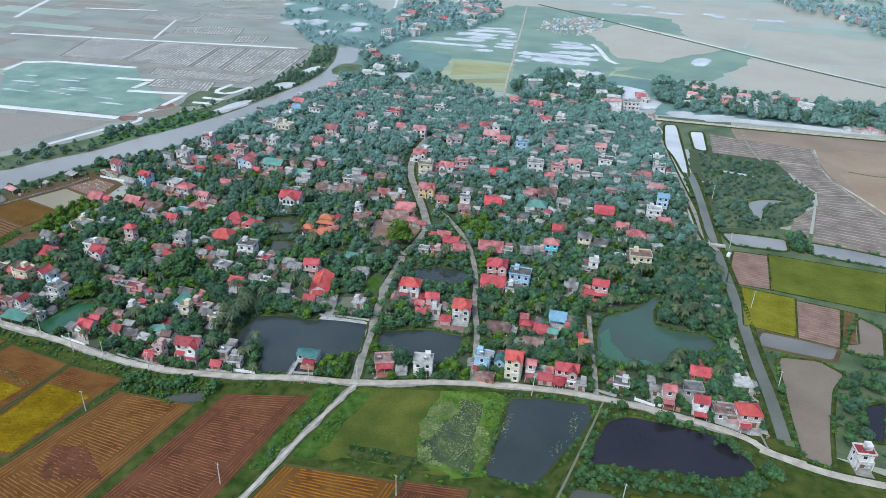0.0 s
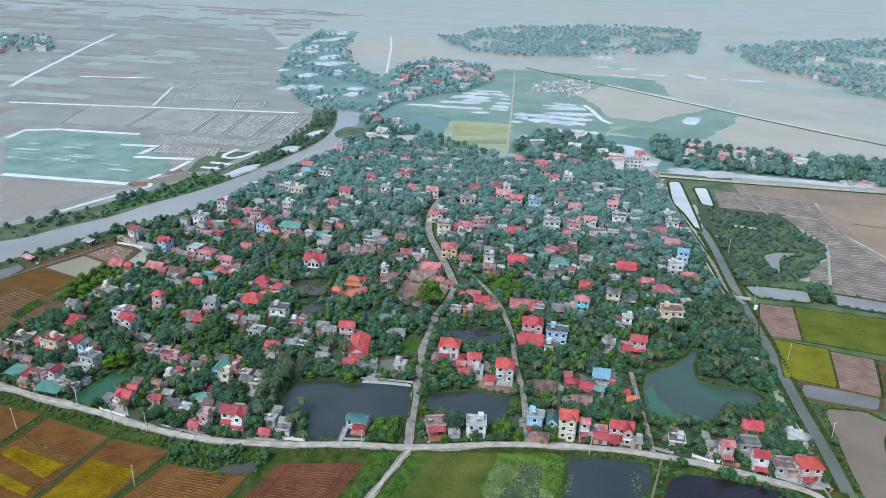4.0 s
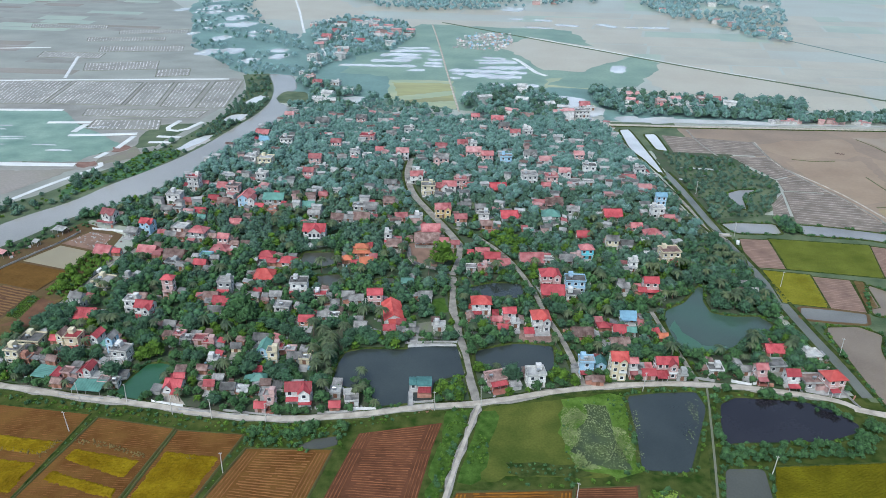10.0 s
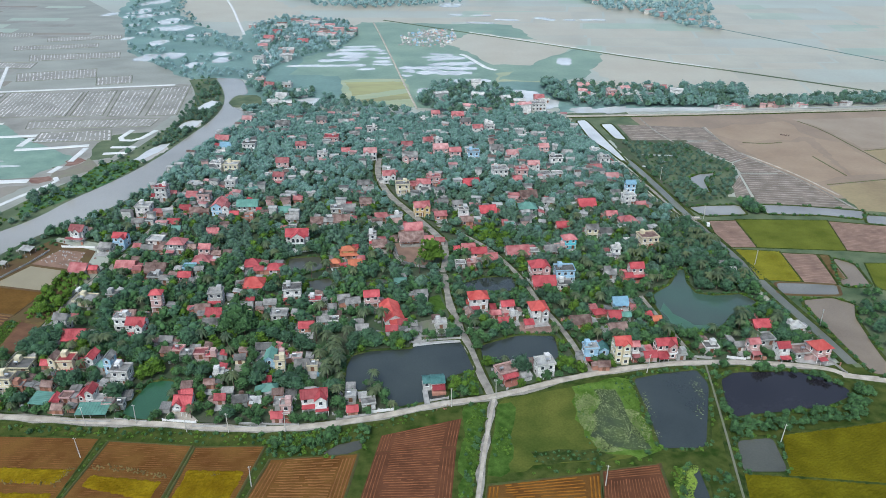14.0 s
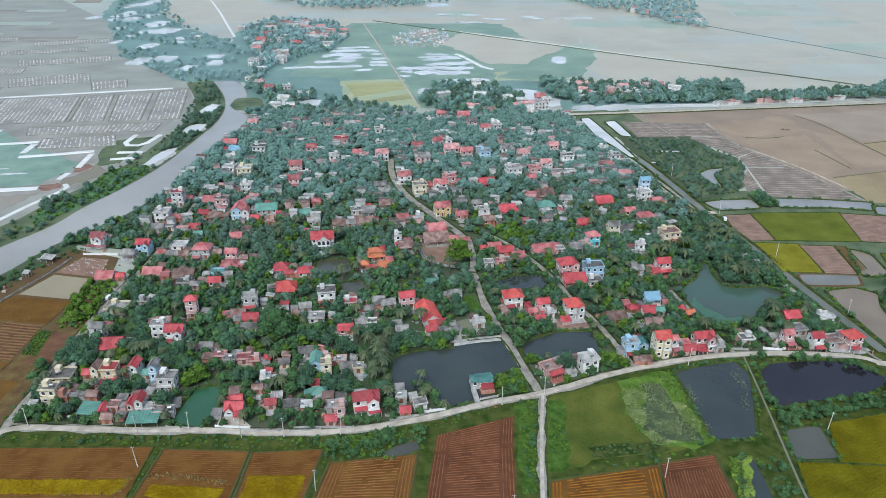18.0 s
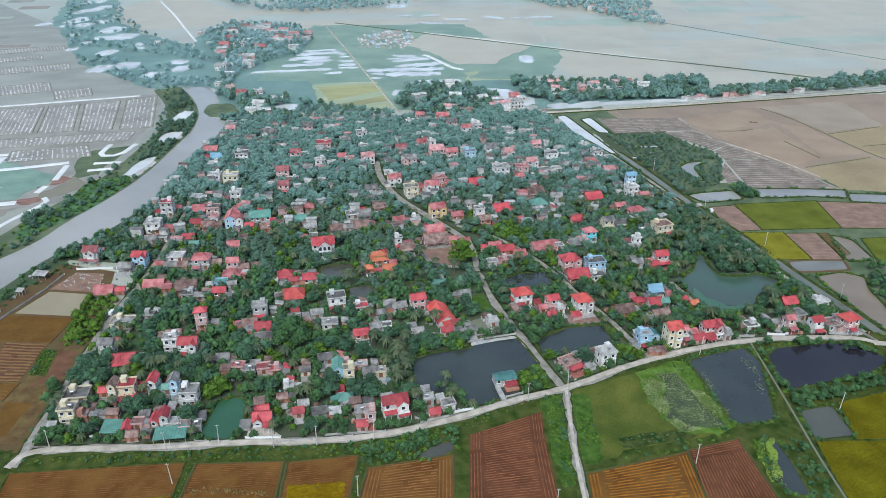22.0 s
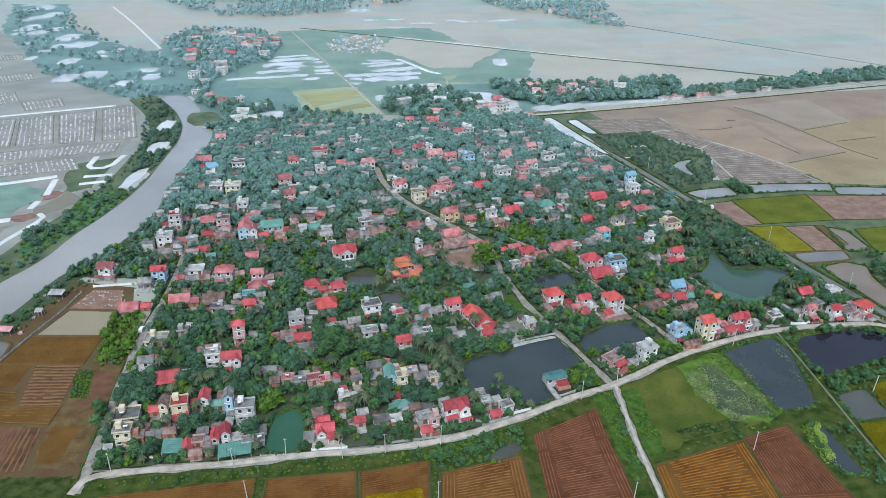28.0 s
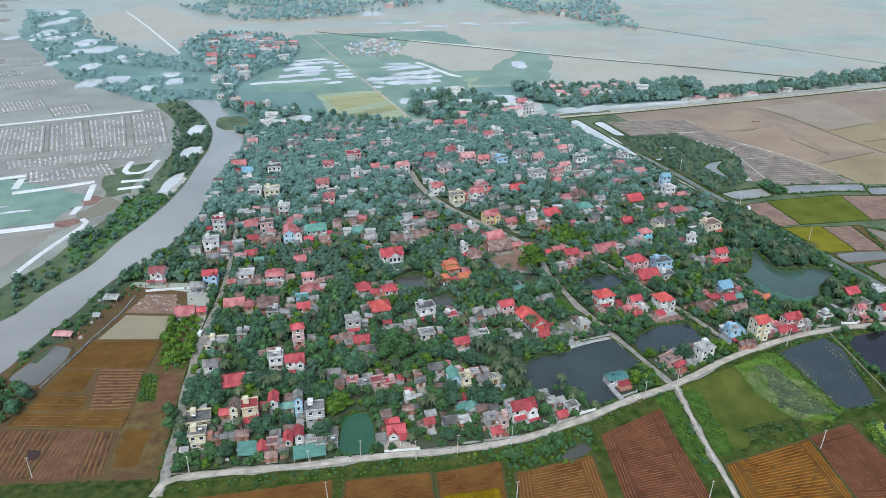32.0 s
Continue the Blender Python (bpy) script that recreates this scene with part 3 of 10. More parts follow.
pond("dark", "still dark pond with a grassy bank", [(-10.6, 88.8), (3.1, 95.9), (17.9, 96.8), (19.6, 90.1), (18.3, 82.4), (7.8, 80.6), (-6.4, 80.6)])
pond("green", "large green algae-covered pond", [(86.7, 79.0), (97.9, 87.9), (107.8, 104.6), (111.0, 103.7), (107.5, 90.3), (108.6, 79.6), (116.5, 77.3), (131.2, 78.9), (136.5, 70.1), (133.7, 66.1), (118.7, 59.5), (112.9, 51.9), (104.7, 45.7), (88.5, 44.6), (85.5, 55.3), (84.5, 68.7)])
pond("teal", "small opaque green pond", [(-138.5, 10.0), (-132.6, 11.6), (-127.9, 10.6), (-126.9, 1.0), (-127.9, -7.8), (-131.1, -13.1), (-137.8, -11.6), (-142.9, -8.7)])
pond("dark", "still dark pond with a grassy bank", [(58.4, 11.0), (72.0, 14.6), (87.4, 17.0), (89.4, 7.0), (82.5, -11.0), (75.0, -30.0), (58.0, -30.0), (58.9, -11.0)])
pond("inky", "still inky dark pond with a bushy bank", [(94.8, 10.0), (102.1, 15.1), (128.8, 15.7), (139.7, 11.0), (145.5, 2.7), (142.5, -1.9), (130.8, -7.6), (113.3, -10.3), (97.3, -12.1), (90.7, -13.8), (92.0, -1.4)])
pond("dull", "dull grey-green pond with a bushy bank", [(87.2, -25.8), (101.7, -24.3), (99.8, -42.0), (83.4, -41.8)])
pond("dull", "dull green pond overhung by bushes", [(-88.0, 91.5), (-75.8, 95.7), (-70.9, 84.8), (-82.0, 80.6)])
pond("dull", "dull green pond overhung by bushes", [(-58.2, 91.0), (-47.4, 95.4), (-44.8, 89.4), (-55.6, 85.5)])
pond("dull", "dull green pond overhung by bushes", [(-100.3, 117.0), (-83.4, 119.3), (-80.3, 105.4), (-91.3, 99.2), (-99.4, 104.5)])
pond("brown", "brown fish pond behind a low dyke", [(158.3, 72.6), (175.0, 75.2), (183.5, 68.4), (177.5, 57.1), (172.7, 32.1), (170.3, 11.1), (160.9, 13.4), (159.5, 33.9)])
pond("silver", "shallow silvery water between grassy banks", [(156.7, 235.7), (167.2, 244.0), (179.0, 246.2), (176.3, 240.6), (167.0, 233.5), (163.0, 208.5), (158.1, 218.6)])
pond("pale", "pale flooded plot with sky reflection put into its colour", [(104.0, 371.0), (113.0, 373.5), (121.0, 290.0), (122.6, 265.0), (119.0, 270.0), (112.5, 300.0), (105.8, 320.0)])
pond("pale", "pale flooded plot with sky reflection put into its colour", [(123.0, 361.0), (133.0, 363.5), (135.2, 320.0), (126.5, 322.5)])
pond("inky", "still inky dark pond with a bushy bank", [(187.2, 50.0), (195.8, 55.7), (190.5, 30.7), (184.4, 30.0)])
field("plough", [(-203.7, -20.8), (-146.3, -23.3), (-151.5, -79.4), (-202.5, -79.4)], 17)
field("plough", [(-140.6, -25.1), (-111.7, -27.7), (-117.2, -74.8), (-149.8, -79.1)], 18, bund=M_DRYBUND)
field("plough", [(-108.7, -28.6), (-85.4, -28.1), (-93.7, -71.7), (-113.4, -74.3)], 19, bund=M_DRYBUND)
field("ripe", [(-193.4, -35.3), (-147.8, -37.9), (-151.9, -44.6), (-190.1, -42.2)], 20, bund=None)
field("ripe", [(-185.9, -47.5), (-150.5, -48.4), (-151.0, -62.4), (-177.8, -62.7)], 21, bund=None)
field("ripe", [(-140.8, -40.5), (-116.2, -43.7), (-117.2, -52.2), (-142.0, -45.8)], 22, bund=None)
field("ripe", [(-142.9, -51.4), (-117.0, -56.8), (-116.9, -61.3), (-143.9, -55.8)], 23, bund=None)
field("ripe", [(-147.1, -64.4), (-137.4, -63.1), (-124.8, -75.8), (-148.6, -79.0)], 24, bund=None)
field("ripe", [(-108.7, -38.4), (-89.1, -39.2), (-93.9, -70.9), (-113.0, -73.4)], 25, bund=None)
field("tanrows", [(-80.7, -35.1), (-51.6, -32.4), (-60.0, -92.0), (-93.0, -84.0)], 26, bund=M_DRYBUND)
field("darksoil", [(-83.8, -63.9), (-72.2, -60.5), (-56.6, -71.0), (-77.2, -78.0)], 27, bund=None)
field("redrows", [(-44.6, -30.6), (-15.6, -28.0), (-22.0, -88.0), (-54.0, -84.0)], 28, bund=None)
field("redrows", [(-43.0, -22.0), (-13.0, -12.8), (-15.7, -27.95), (-44.6, -30.55)], 31, bund=None)
field("goldrows", [(-4.7, -47.6), (32.5, -42.4), (27.4, -78.5), (-9.2, -71.6)], 29, bund=M_DRYBUND)
field("redrows", [(54.7, -38.5), (53.1, -76.1), (29.5, -71.7), (35.2, -41.7)], 30, bund=M_DRYBUND)
pond("dull", "shallow dull puddle between weeds", [(-63.4, -31.0), (-58.5, -26.7), (-50.3, -24.3), (-49.4, -28.6), (-54.2, -31.2), (-59.6, -32.6)], 1, bank=False)
tagged(new("plot", sheet("plot", ragged([(-219.6, 56.5), (-212.6, 55.0), (-211.6, 36.0), (-218.6, 38.0)], 0.5), 0.03, M_BANK)), "vegetable plot of green rows", "plot", kind="structure")
tagged(new("plot", sheet("plot", ragged([(-212.1, 54.6), (-204.2, 53.4), (-203.9, 30.5), (-216.5, 30.7), (-211.2, 36.5)], 0.6), 0.03, M_RUDDY)), "small plot of red-brown soil", "plot", kind="structure")
field("olive", [(-244.2, 87.0), (-215.2, 81.0), (-219.0, 61.8), (-252.0, 69.0)], 32, bund=M_EARTH)
field("olive", [(-252.0, 68.0), (-239.0, 65.2), (-242.3, 49.4), (-258.0, 52.8)], 33, bund=None)
field("stripes", [(-237.7, 65.0), (-218.8, 60.8), (-220.8, 33.6), (-237.1, 36.4)], 34, bund=None)
field("faint", [(-258.1, 51.6), (-239.8, 47.0), (-238.2, 36.0), (-261.2, 41.2)], 35, bund=None)
field("faint", [(-261.3, 40.4), (-221.6, 32.6), (-223.4, 22.6), (-264.5, 33.2)], 36, bund=M_EARTH)
field("ridges", [(-278.0, 32.6), (-256.8, 29.0), (-259.6, 3.6), (-281.0, 8.0)], 37, bund=None)
field("ridges", [(-256.2, 28.9), (-245.4, 26.4), (-250.5, 1.6), (-259.2, 3.5)], 38, bund=None)
field("ruddy", [(-244.6, 25.2), (-232.2, 22.3), (-234.4, -0.8), (-249.7, 1.4)], 39, bund=M_EARTH)
field("ridges", [(-231.6, 22.2), (-224.4, 21.2), (-225.2, -2.8), (-233.8, -0.9)], 40, bund=None)
tagged(new("earth_strip", sheet("patch", ragged([(-213.8, 57.0), (-201.3, 54.6), (-201.7, 22.0), (-205.9, 13.2), (-208.5, -4.9), (-222.4, -0.4), (-222.3, 23.3), (-219.4, 36.3)], 0.8), 0.02, M_FALLOW)), "bare trodden strip of dark brown earth", "earth", kind="structure")
tagged(new("straw_patch", sheet("patch", ragged([(-221.4, 20.0), (-210.9, 19.2), (-212.6, -1.0), (-221.8, 1.2)], 1.2), 0.05, M_OLIVE)), "straw strewn over bare earth", "straw", kind="structure")
tagged(new("ash_patch", sheet("patch", ragged([(-254.5, 17.3), (-249.3, 15.4), (-248.7, 10.9), (-253.1, 11.9)], 0.5), 0.3, M_ASH)), "dark patch of burnt straw", "ash", kind="structure")
tagged(new("verge", sheet("verge", ragged([(-285.0, 6.0), (-258.8, 0.6), (-207.6, -8.0), (-207.4, -18.0), (-256.8, -10.0), (-290.0, 0.0)], 0.7), 0.01, M_BANK)), "green weedy verge along the western plots", "grass", kind="structure")
W_DOTS = [(-226.3, 127.5), (-211.7, 124.2), (-210.5, 104.7), (-234.5, 110.8)]
pond("murky", "shallow grey-brown water with grassy edges", [(-274.6, 65.7), (-262.2, 89.3), (-252.8, 83.9), (-253.2, 75.1), (-260.6, 57.6), (-269.5, 59.7)], 1)
pond("sand", "milky tan settling pond", [(-233.9, 108.8), (-211.5, 102.8), (-214.3, 82.5), (-243.4, 88.9)])
pond("dark", "still dark pond with a grassy bank", [(64.2, -40.6), (68.9, -38.6), (68.3, -52.1), (65.9, -67.1), (59.4, -64.5), (57.4, -57.3)])
pond("silver", "shallow silvery water between grassy banks", [(140.5, 185.8), (151.6, 188.3), (174.1, 189.3), (173.8, 174.9), (145.3, 172.6)])
pond("silver", "shallow silvery water between grassy banks", [(186.2, 190.0), (206.4, 188.8), (223.3, 185.8), (250.5, 180.2), (243.0, 167.5), (221.0, 173.6), (203.6, 174.4), (186.1, 175.8)])
pond("silver", "shallow silvery water between grassy banks", [(247.8, 174.3), (267.8, 170.7), (292.3, 163.1), (283.2, 152.6), (257.8, 158.2), (242.4, 162.1)])
field("stubble", [(146.4, 164.2), (161.9, 165.1), (161.2, 130.5), (141.7, 130.8)], 45)
field("rice", [(164.0, 166.7), (218.6, 165.4), (209.2, 126.8), (162.2, 130.4)], 46)
field("stubble", [(219.1, 164.4), (281.8, 150.9), (262.0, 118.8), (210.3, 126.6)], 47)
field("lemon", [(148.0, 126.4), (170.5, 123.9), (167.6, 91.7), (147.5, 94.0)], 48)
field("stubble", [(170.6, 122.2), (190.5, 120.2), (184.5, 89.3), (168.5, 91.5)], 49)
field("fallow", [(191.2, 120.1), (196.2, 119.2), (193.0, 95.7), (187.0, 91.7)], 50)
pond("brown", "brown fish pond behind a low dyke", [(197.2, 117.3), (205.9, 110.1), (201.8, 86.1), (186.3, 86.1)])
field("rice", [(212.8, 109.7), (253.7, 109.4), (227.0, 71.0), (204.5, 84.9)], 52)
pond("murky", "shallow grey-brown water with grassy edges", [(153.7, 90.0), (170.0, 89.1), (184.3, 87.2), (180.8, 77.5), (165.2, 77.7), (150.4, 79.1)])
for k, q in enumerate((
    [(137.5, 361.0), (208.0, 353.0), (209.5, 319.0), (139.0, 319.0)],
    [(180.0, 316.0), (209.5, 317.0), (218.0, 281.0), (200.0, 269.0)],
    [(200.5, 267.0), (219.5, 280.0), (230.0, 247.0), (198.5, 247.0)],
    [(197.5, 245.5), (231.0, 245.5), (246.0, 184.0), (188.0, 193.0)],
    [(182.5, 221.0), (195.5, 242.0), (186.5, 196.0), (177.0, 201.0)],
)):
    field("dark_rows", q, 54 + 60 * k, bund=None)

field("ripening", [(106.6, -23.8), (161.7, -14.8), (135.8, -47.5), (99.6, -43.4)], 55)
field("ripening", [(84.5, -43.1), (136.6, -49.3), (121.7, -79.9), (76.4, -75.5)], 56)
road("road", "pale concrete ring road along the village edge", [(-206.2, -17.5), (-202.5, -9.3), (-183.0, -10.9), (-155.6, -13.7), (-131.3, -14.5), (-105.6, -17.6), (-76.6, -18.8), (-44.4, -12.3), (-21.5, -4.6), (0.4, -0.7), (31.0, 10.8), (65.5, 19.5), (92.4, 21.7), (116.0, 21.1), (142.9, 17.5), (149.3, 11.6), (161.7, 9.7)], 2.8, M_ROAD, 0.45)
road("road", "pale concrete road leading east past the last houses", [(147.0, 12.3), (167.2, 7.3), (185.8, 7.9)], 3.2, M_ROAD, 0.42)
road("road", "narrow pale concrete road between the paddies", [(0.4, -0.7), (-3.2, -17.4), (-7.4, -39.4), (-10.4, -59.1), (-12.7, -73.1), (-14.8, -85.1)], 1.4, M_ROAD, 0.4)
road("road", "straight dusty lane on a dyke between two ponds", [(-0.4, -0.3), (-7.0, 31.3), (-11.2, 48.1), (-15.8, 77.7), (-17.3, 99.2)], 2.3, M_LANE, 0.4)
road("road", "wide concrete village street past the market house", [(-16.2, 136.6), (-24.5, 154.9), (-37.2, 178.9), (-51.2, 205.5), (-60.3, 240.8), (-60.9, 275.4)], 4.2, M_LANE, 0.3)
LINES[-1] = (LINES[-1][0], 3.6)  # the street lies open between its houses
road("road", "winding concrete lane between houses and pond", [(42.3, 15.5), (36.3, 46.7), (28.6, 68.3), (25.1, 87.0), (17.0, 110.7), (7.5, 130.3), (-9.6, 151.6)], 2.5, M_LANE, 0.36)
road("road", "short concrete lane joining the village street", [(-17.5, 100.9), (-15.2, 120.2), (-15.9, 136.8)], 3.3, M_LANE, 0.35)
road("road", "short concrete lane joining the village street", [(-9.4, 151.4), (-14.8, 155.4), (-19.3, 158.8)], 3.0, M_LANE, 0.33)
road("road", "narrow path beside the green pond", [(89.2, 22.3), (86.5, 40.3), (82.7, 59.4), (79.9, 76.7)], 2.0, M_LANE, 0.3)
road("road", "narrow grey road along the western houses", [(-204.8, -17.3), (-202.7, -8.4), (-201.7, 10.6), (-199.9, 41.4), (-197.2, 74.5), (-188.4, 122.3), (-184.3, 178.9), (-184.1, 216.2)], 2.4, M_LANE, 0.4)
road("road", "pale path along the canal bank", [(101.9, 336.2), (109.0, 292.5), (119.6, 239.1), (126.6, 207.2), (130.3, 176.2), (137.8, 161.8)], 2.4, M_LANE, 0.38)
road("road", "straight pale road on the northern dyke", [(93.4, 383.0), (172.4, 388.0), (258.6, 396.0), (383.6, 408.0), (520.0, 424.0), (900.0, 470.0)], 5.0, M_ROAD, 0.6)
road("road", "narrow grassy dyke path between fish ponds", [(92.2, 19.8), (88.3, -3.2), (84.3, -25.2), (79.5, -49.9), (77.6, -62.3), (75.6, -76.0)], 0.8, M_PATH, 0.4)

def dusty_edge(line, half, high, seed):
    """Pale dust and rubble trodden out from both edges of a road."""
    rng = random.Random(seed)
    line = soft_line(line)
    for side in (-1, 1):
        v, f = [], []
        for i, (x, y) in enumerate(line):
            (ax, ay), (bx, by) = line[max(0, i - 1)], line[min(len(line) - 1, i + 1)]
            k = math.hypot(bx - ax, by - ay)
            nx, ny = -(by - ay) / k * side, (bx - ax) / k * side
            out = 0.15 + max(0.0, 0.9 * noise.noise((x * 0.11, y * 0.11, seed + side)) + rng.uniform(-0.2, 0.9))
            v += [(x + nx * (half - 0.1), y + ny * (half - 0.1), high + 0.01), (x + nx * (half + out), y + ny * (half + out), high - 0.03 - 0.12 * out)]
        f = [(2 * i, 2 * i + 1, 2 * i + 3, 2 * i + 2) if side < 0 else (2 * i + 1, 2 * i, 2 * i + 2, 2 * i + 3) for i in range(len(line) - 1)]
        me = bpy.data.meshes.new("shoulder")
        me.from_pydata(v, [], f)
        me.materials.append(M_LANE)
        tagged(new("shoulder", me), "pale dusty shoulder trodden out beside the road", "road shoulder", kind="structure")


dusty_edge([(-202.5, -9.3), (-183.0, -10.9), (-155.6, -13.7), (-131.3, -14.5), (-105.6, -17.6), (-76.6, -18.8), (-44.4, -12.3), (-21.5, -4.6), (0.4, -0.7), (31.0, 10.8), (65.5, 19.5), (92.4, 21.7), (116.0, 21.1), (142.9, 17.5)], 1.4, 0.45, 3)
dusty_edge([(-0.4, -0.3), (-7.0, 31.3), (-11.2, 48.1), (-15.8, 77.7), (-17.3, 99.2)], 1.15, 0.4, 4)
dusty_edge([(0.4, -0.7), (-3.2, -17.4), (-7.4, -39.4), (-10.4, -59.1), (-12.7, -73.1)], 0.7, 0.4, 5)
dusty_edge([(-204.8, -17.3), (-202.7, -8.4), (-201.7, 10.6), (-199.9, 41.4), (-197.2, 74.5), (-188.4, 122.3)], 1.2, 0.4, 6)


RIVER = [(-274.3, 78.3), (-266.0, 99.2), (-257.8, 113.6), (-249.8, 138.3), (-240.7, 154.5), (-231.3, 165.2), (-221.8, 180.4), (-207.3, 219.5), (-203.7, 259.9), (-195.6, 311.4), (-185.1, 340.5), (-181.2, 390.1), (-201.1, 409.0), (-205.5, 428.8), (-196.6, 458.1), (-215.6, 513.1), (-244.0, 516.0), (-222.5, 464.0), (-211.0, 420.0), (-208.5, 385.0), (-211.0, 352.0), (-217.0, 318.0), (-221.5, 282.0), (-231.0, 246.0), (-242.0, 218.0), (-253.0, 195.0), (-260.0, 168.0), (-279.4, 139.5), (-286.3, 120.0), (-340.0, 70.0), (-305.0, 20.0)]
LEFT_BANK = [(-244.0, 516.0), (-222.5, 464.0), (-211.0, 420.0), (-208.5, 385.0), (-211.0, 352.0), (-217.0, 318.0), (-221.5, 282.0), (-231.0, 246.0), (-242.0, 218.0), (-253.0, 195.0), (-260.0, 168.0), (-279.4, 139.5), (-286.3, 120.0), (-340.0, 70.0)]
RIGHT_BANK = [(-274.3, 78.3), (-266.0, 99.2), (-257.8, 113.6), (-249.8, 138.3), (-240.7, 154.5), (-231.3, 165.2), (-221.8, 180.4), (-207.3, 219.5), (-203.7, 259.9), (-195.6, 311.4), (-185.1, 340.5)]
CANAL = [(123.0, 272.0), (125.0, 262.0), (129.0, 233.7), (132.4, 201.5), (135.7, 171.8), (139.6, 143.3), (143.4, 118.3), (147.4, 84.0), (150.5, 60.0), (153.1, 45.1), (155.8, 20.3)]
NORTH_CANAL = [(108.7, 399.4), (156.3, 405.1), (210.0, 408.6), (245.0, 408.0)]
NORTH_DITCH = [(235.0, 405.5), (395.0, 421.0), (520.0, 435.0), (900.0, 481.0)]
COURT = [(-46.5, 134.2), (-17.8, 143.8), (-14.6, 126.2), (-26.8, 109.4), (-40.5, 112.2)]

YARD = [(15.6, 44.2), (16.6, 54.0), (22.0, 53.5), (30.8, 52.6), (31.6, 45.0), (24.0, 43.6)]
tagged(new("yard", sheet("yard", ragged(YARD, 0.5), 0.05, M_YARD)), "bare trodden red-brown earth yard down to the pond", "yard", kind="structure")
GARDEN = [(2.0, 158.0), (13.0, 158.5), (19.0, 147.0), (10.0, 136.0), (1.5, 143.0)]
tagged(new("garden", sheet("garden", ragged(GARDEN, 0.8), 0.05, M_LUSH)), "lush green garden plot behind the houses", "garden", kind="structure")
LAWN = [(-25.2, 76.0), (-19.6, 78.6), (-16.6, 66.0), (-23.0, 60.5)]
tagged(new("lawn", sheet("lawn", ragged(LAWN, 0.6), 0.05, M_BRIGHT)), "small green lawn beside the dyke lane", "grass", kind="structure")
FORECOURT = [(-32.6, 53.6), (-18.4, 57.4), (-14.6, 47.2), (-31.4, 42.8)]
tagged(new("forecourt", sheet("forecourt", ragged(FORECOURT, 0.6), 0.05, M_PATH)), "weedy grey forecourt behind the pond deck", "yard", kind="structure")
OPEN = list(FIELDS) + [MEADOW, COURT, W_DOTS, YARD, GARDEN, LAWN, FORECOURT]
# scrub colour greyed and blued to look seen through haze
M_SCRUB = mat("hazed_scrub", (0.10, 0.20, 0.15), 0.6, 0.3, 0.02, 0.3, 0.1, spec=0.4, tint=(0.15, 0.25, 0.19), sheen=0.25)
M_GOLDFAR = mat("far_golden_rice", (0.31, 0.29, 0.10), 0.85, 0.25, 0.03, 0.2, 0.2, tint=(0.34, 0.33, 0.12), stretch=(0.3, 1.5, 1), sheen=0.2)
M_OLIVE2 = mat("yellow_green_rice", (0.20, 0.28, 0.085), 0.8, 0.2, 0.02, 0.15, 0.3, tint=(0.36, 0.33, 0.12), stretch=(0.3, 1.5, 1), sheen=0.5)
tagged(new("wet_fields", sheet("wet_fields", [(-236.2, 516.9), (-213.0, 463.2), (-202.9, 401.2), (-210.5, 311.4), (-222.2, 265.6), (-235.0, 222.9), (-245.1, 201.8), (-251.7, 168.0), (-271.4, 139.5), (-278.3, 120.0), (-332.0, 70.0), (-2600, -60), (-2600, 1200), (-700, 1200), (-420, 800)], -0.06, M_WET)), "wide grey wet paddies west of the river", "fields", kind="structure")
for line, text in ((LEFT_BANK, "low green dyke along the river"), (RIGHT_BANK, "weedy earth bank of the river")):
    wide = 24 if line is LEFT_BANK else 9
    tagged(new("river_bank", strip("river_bank", soft_line(line), [(1.5, 0.1), (-1, 0.24), (-wide * 0.6, 0.27), (-wide, 0.2), (-wide - 2, -0.1)], M_DYKE if wide > 9 else M_SOIL)), text, "river bank", kind="structure")
tagged(new("river", sheet("river", smooth(RIVER, 2), 0.14, M_RIVER)), "broad grey-brown river with still water", "river", kind="structure")
PONDS.append(smooth(RIVER, 2))
for side in (-1, 1):
    tagged(new("canal_bank", strip("canal_bank", soft_line(CANAL), [(side * 3.6 + 1.3, 0.05), (side * 3.6 + 0.8, 0.45), (side * 3.6 - 0.8, 0.45), (side * 3.6 - 1.3, 0.05)], M_BANK)), "grassy bank of the canal", "bank", kind="structure")
tagged(new("canal", strip("canal", soft_line(CANAL), [(2.5, 0.14), (0, 0.15), (-2.5, 0.14)], WATERS["canal"])), "straight murky irrigation canal", "canal", kind="structure")
LINES.append((soft_line(CANAL), 3.0))
tagged(new("canal", strip("canal", soft_line(NORTH_CANAL), [(6.0, 0.2), (0, 0.2), (-6.0, 0.2)], WATERS["pale"])), "pale canal beside the northern road", "canal", kind="structure")
LINES.append((soft_line(NORTH_CANAL), 7))
tagged(new("canal", strip("canal", soft_line(NORTH_DITCH), [(1.6, 0.215), (0, 0.215), (-1.6, 0.215)], WATERS["pale"])), "narrow bright ditch beside the northern road", "canal", kind="structure")
LINES.append((soft_line(NORTH_DITCH), 2.5))
tagged(new("meadow", sheet("meadow", smooth(MEADOW, 1), 0.06, M_MEADOW)), "flat bright green meadow beside the ponds", "meadow", kind="structure")
tagged(new("courtyard", sheet("courtyard", COURT, 0.06, M_BARE)), "bare brown earth courtyard", "courtyard", kind="structure")
tagged(new("plot", sheet("plot", W_DOTS, 0.06, M_BARE)), "bare brown plot beside the sand pond", "plot", kind="structure")


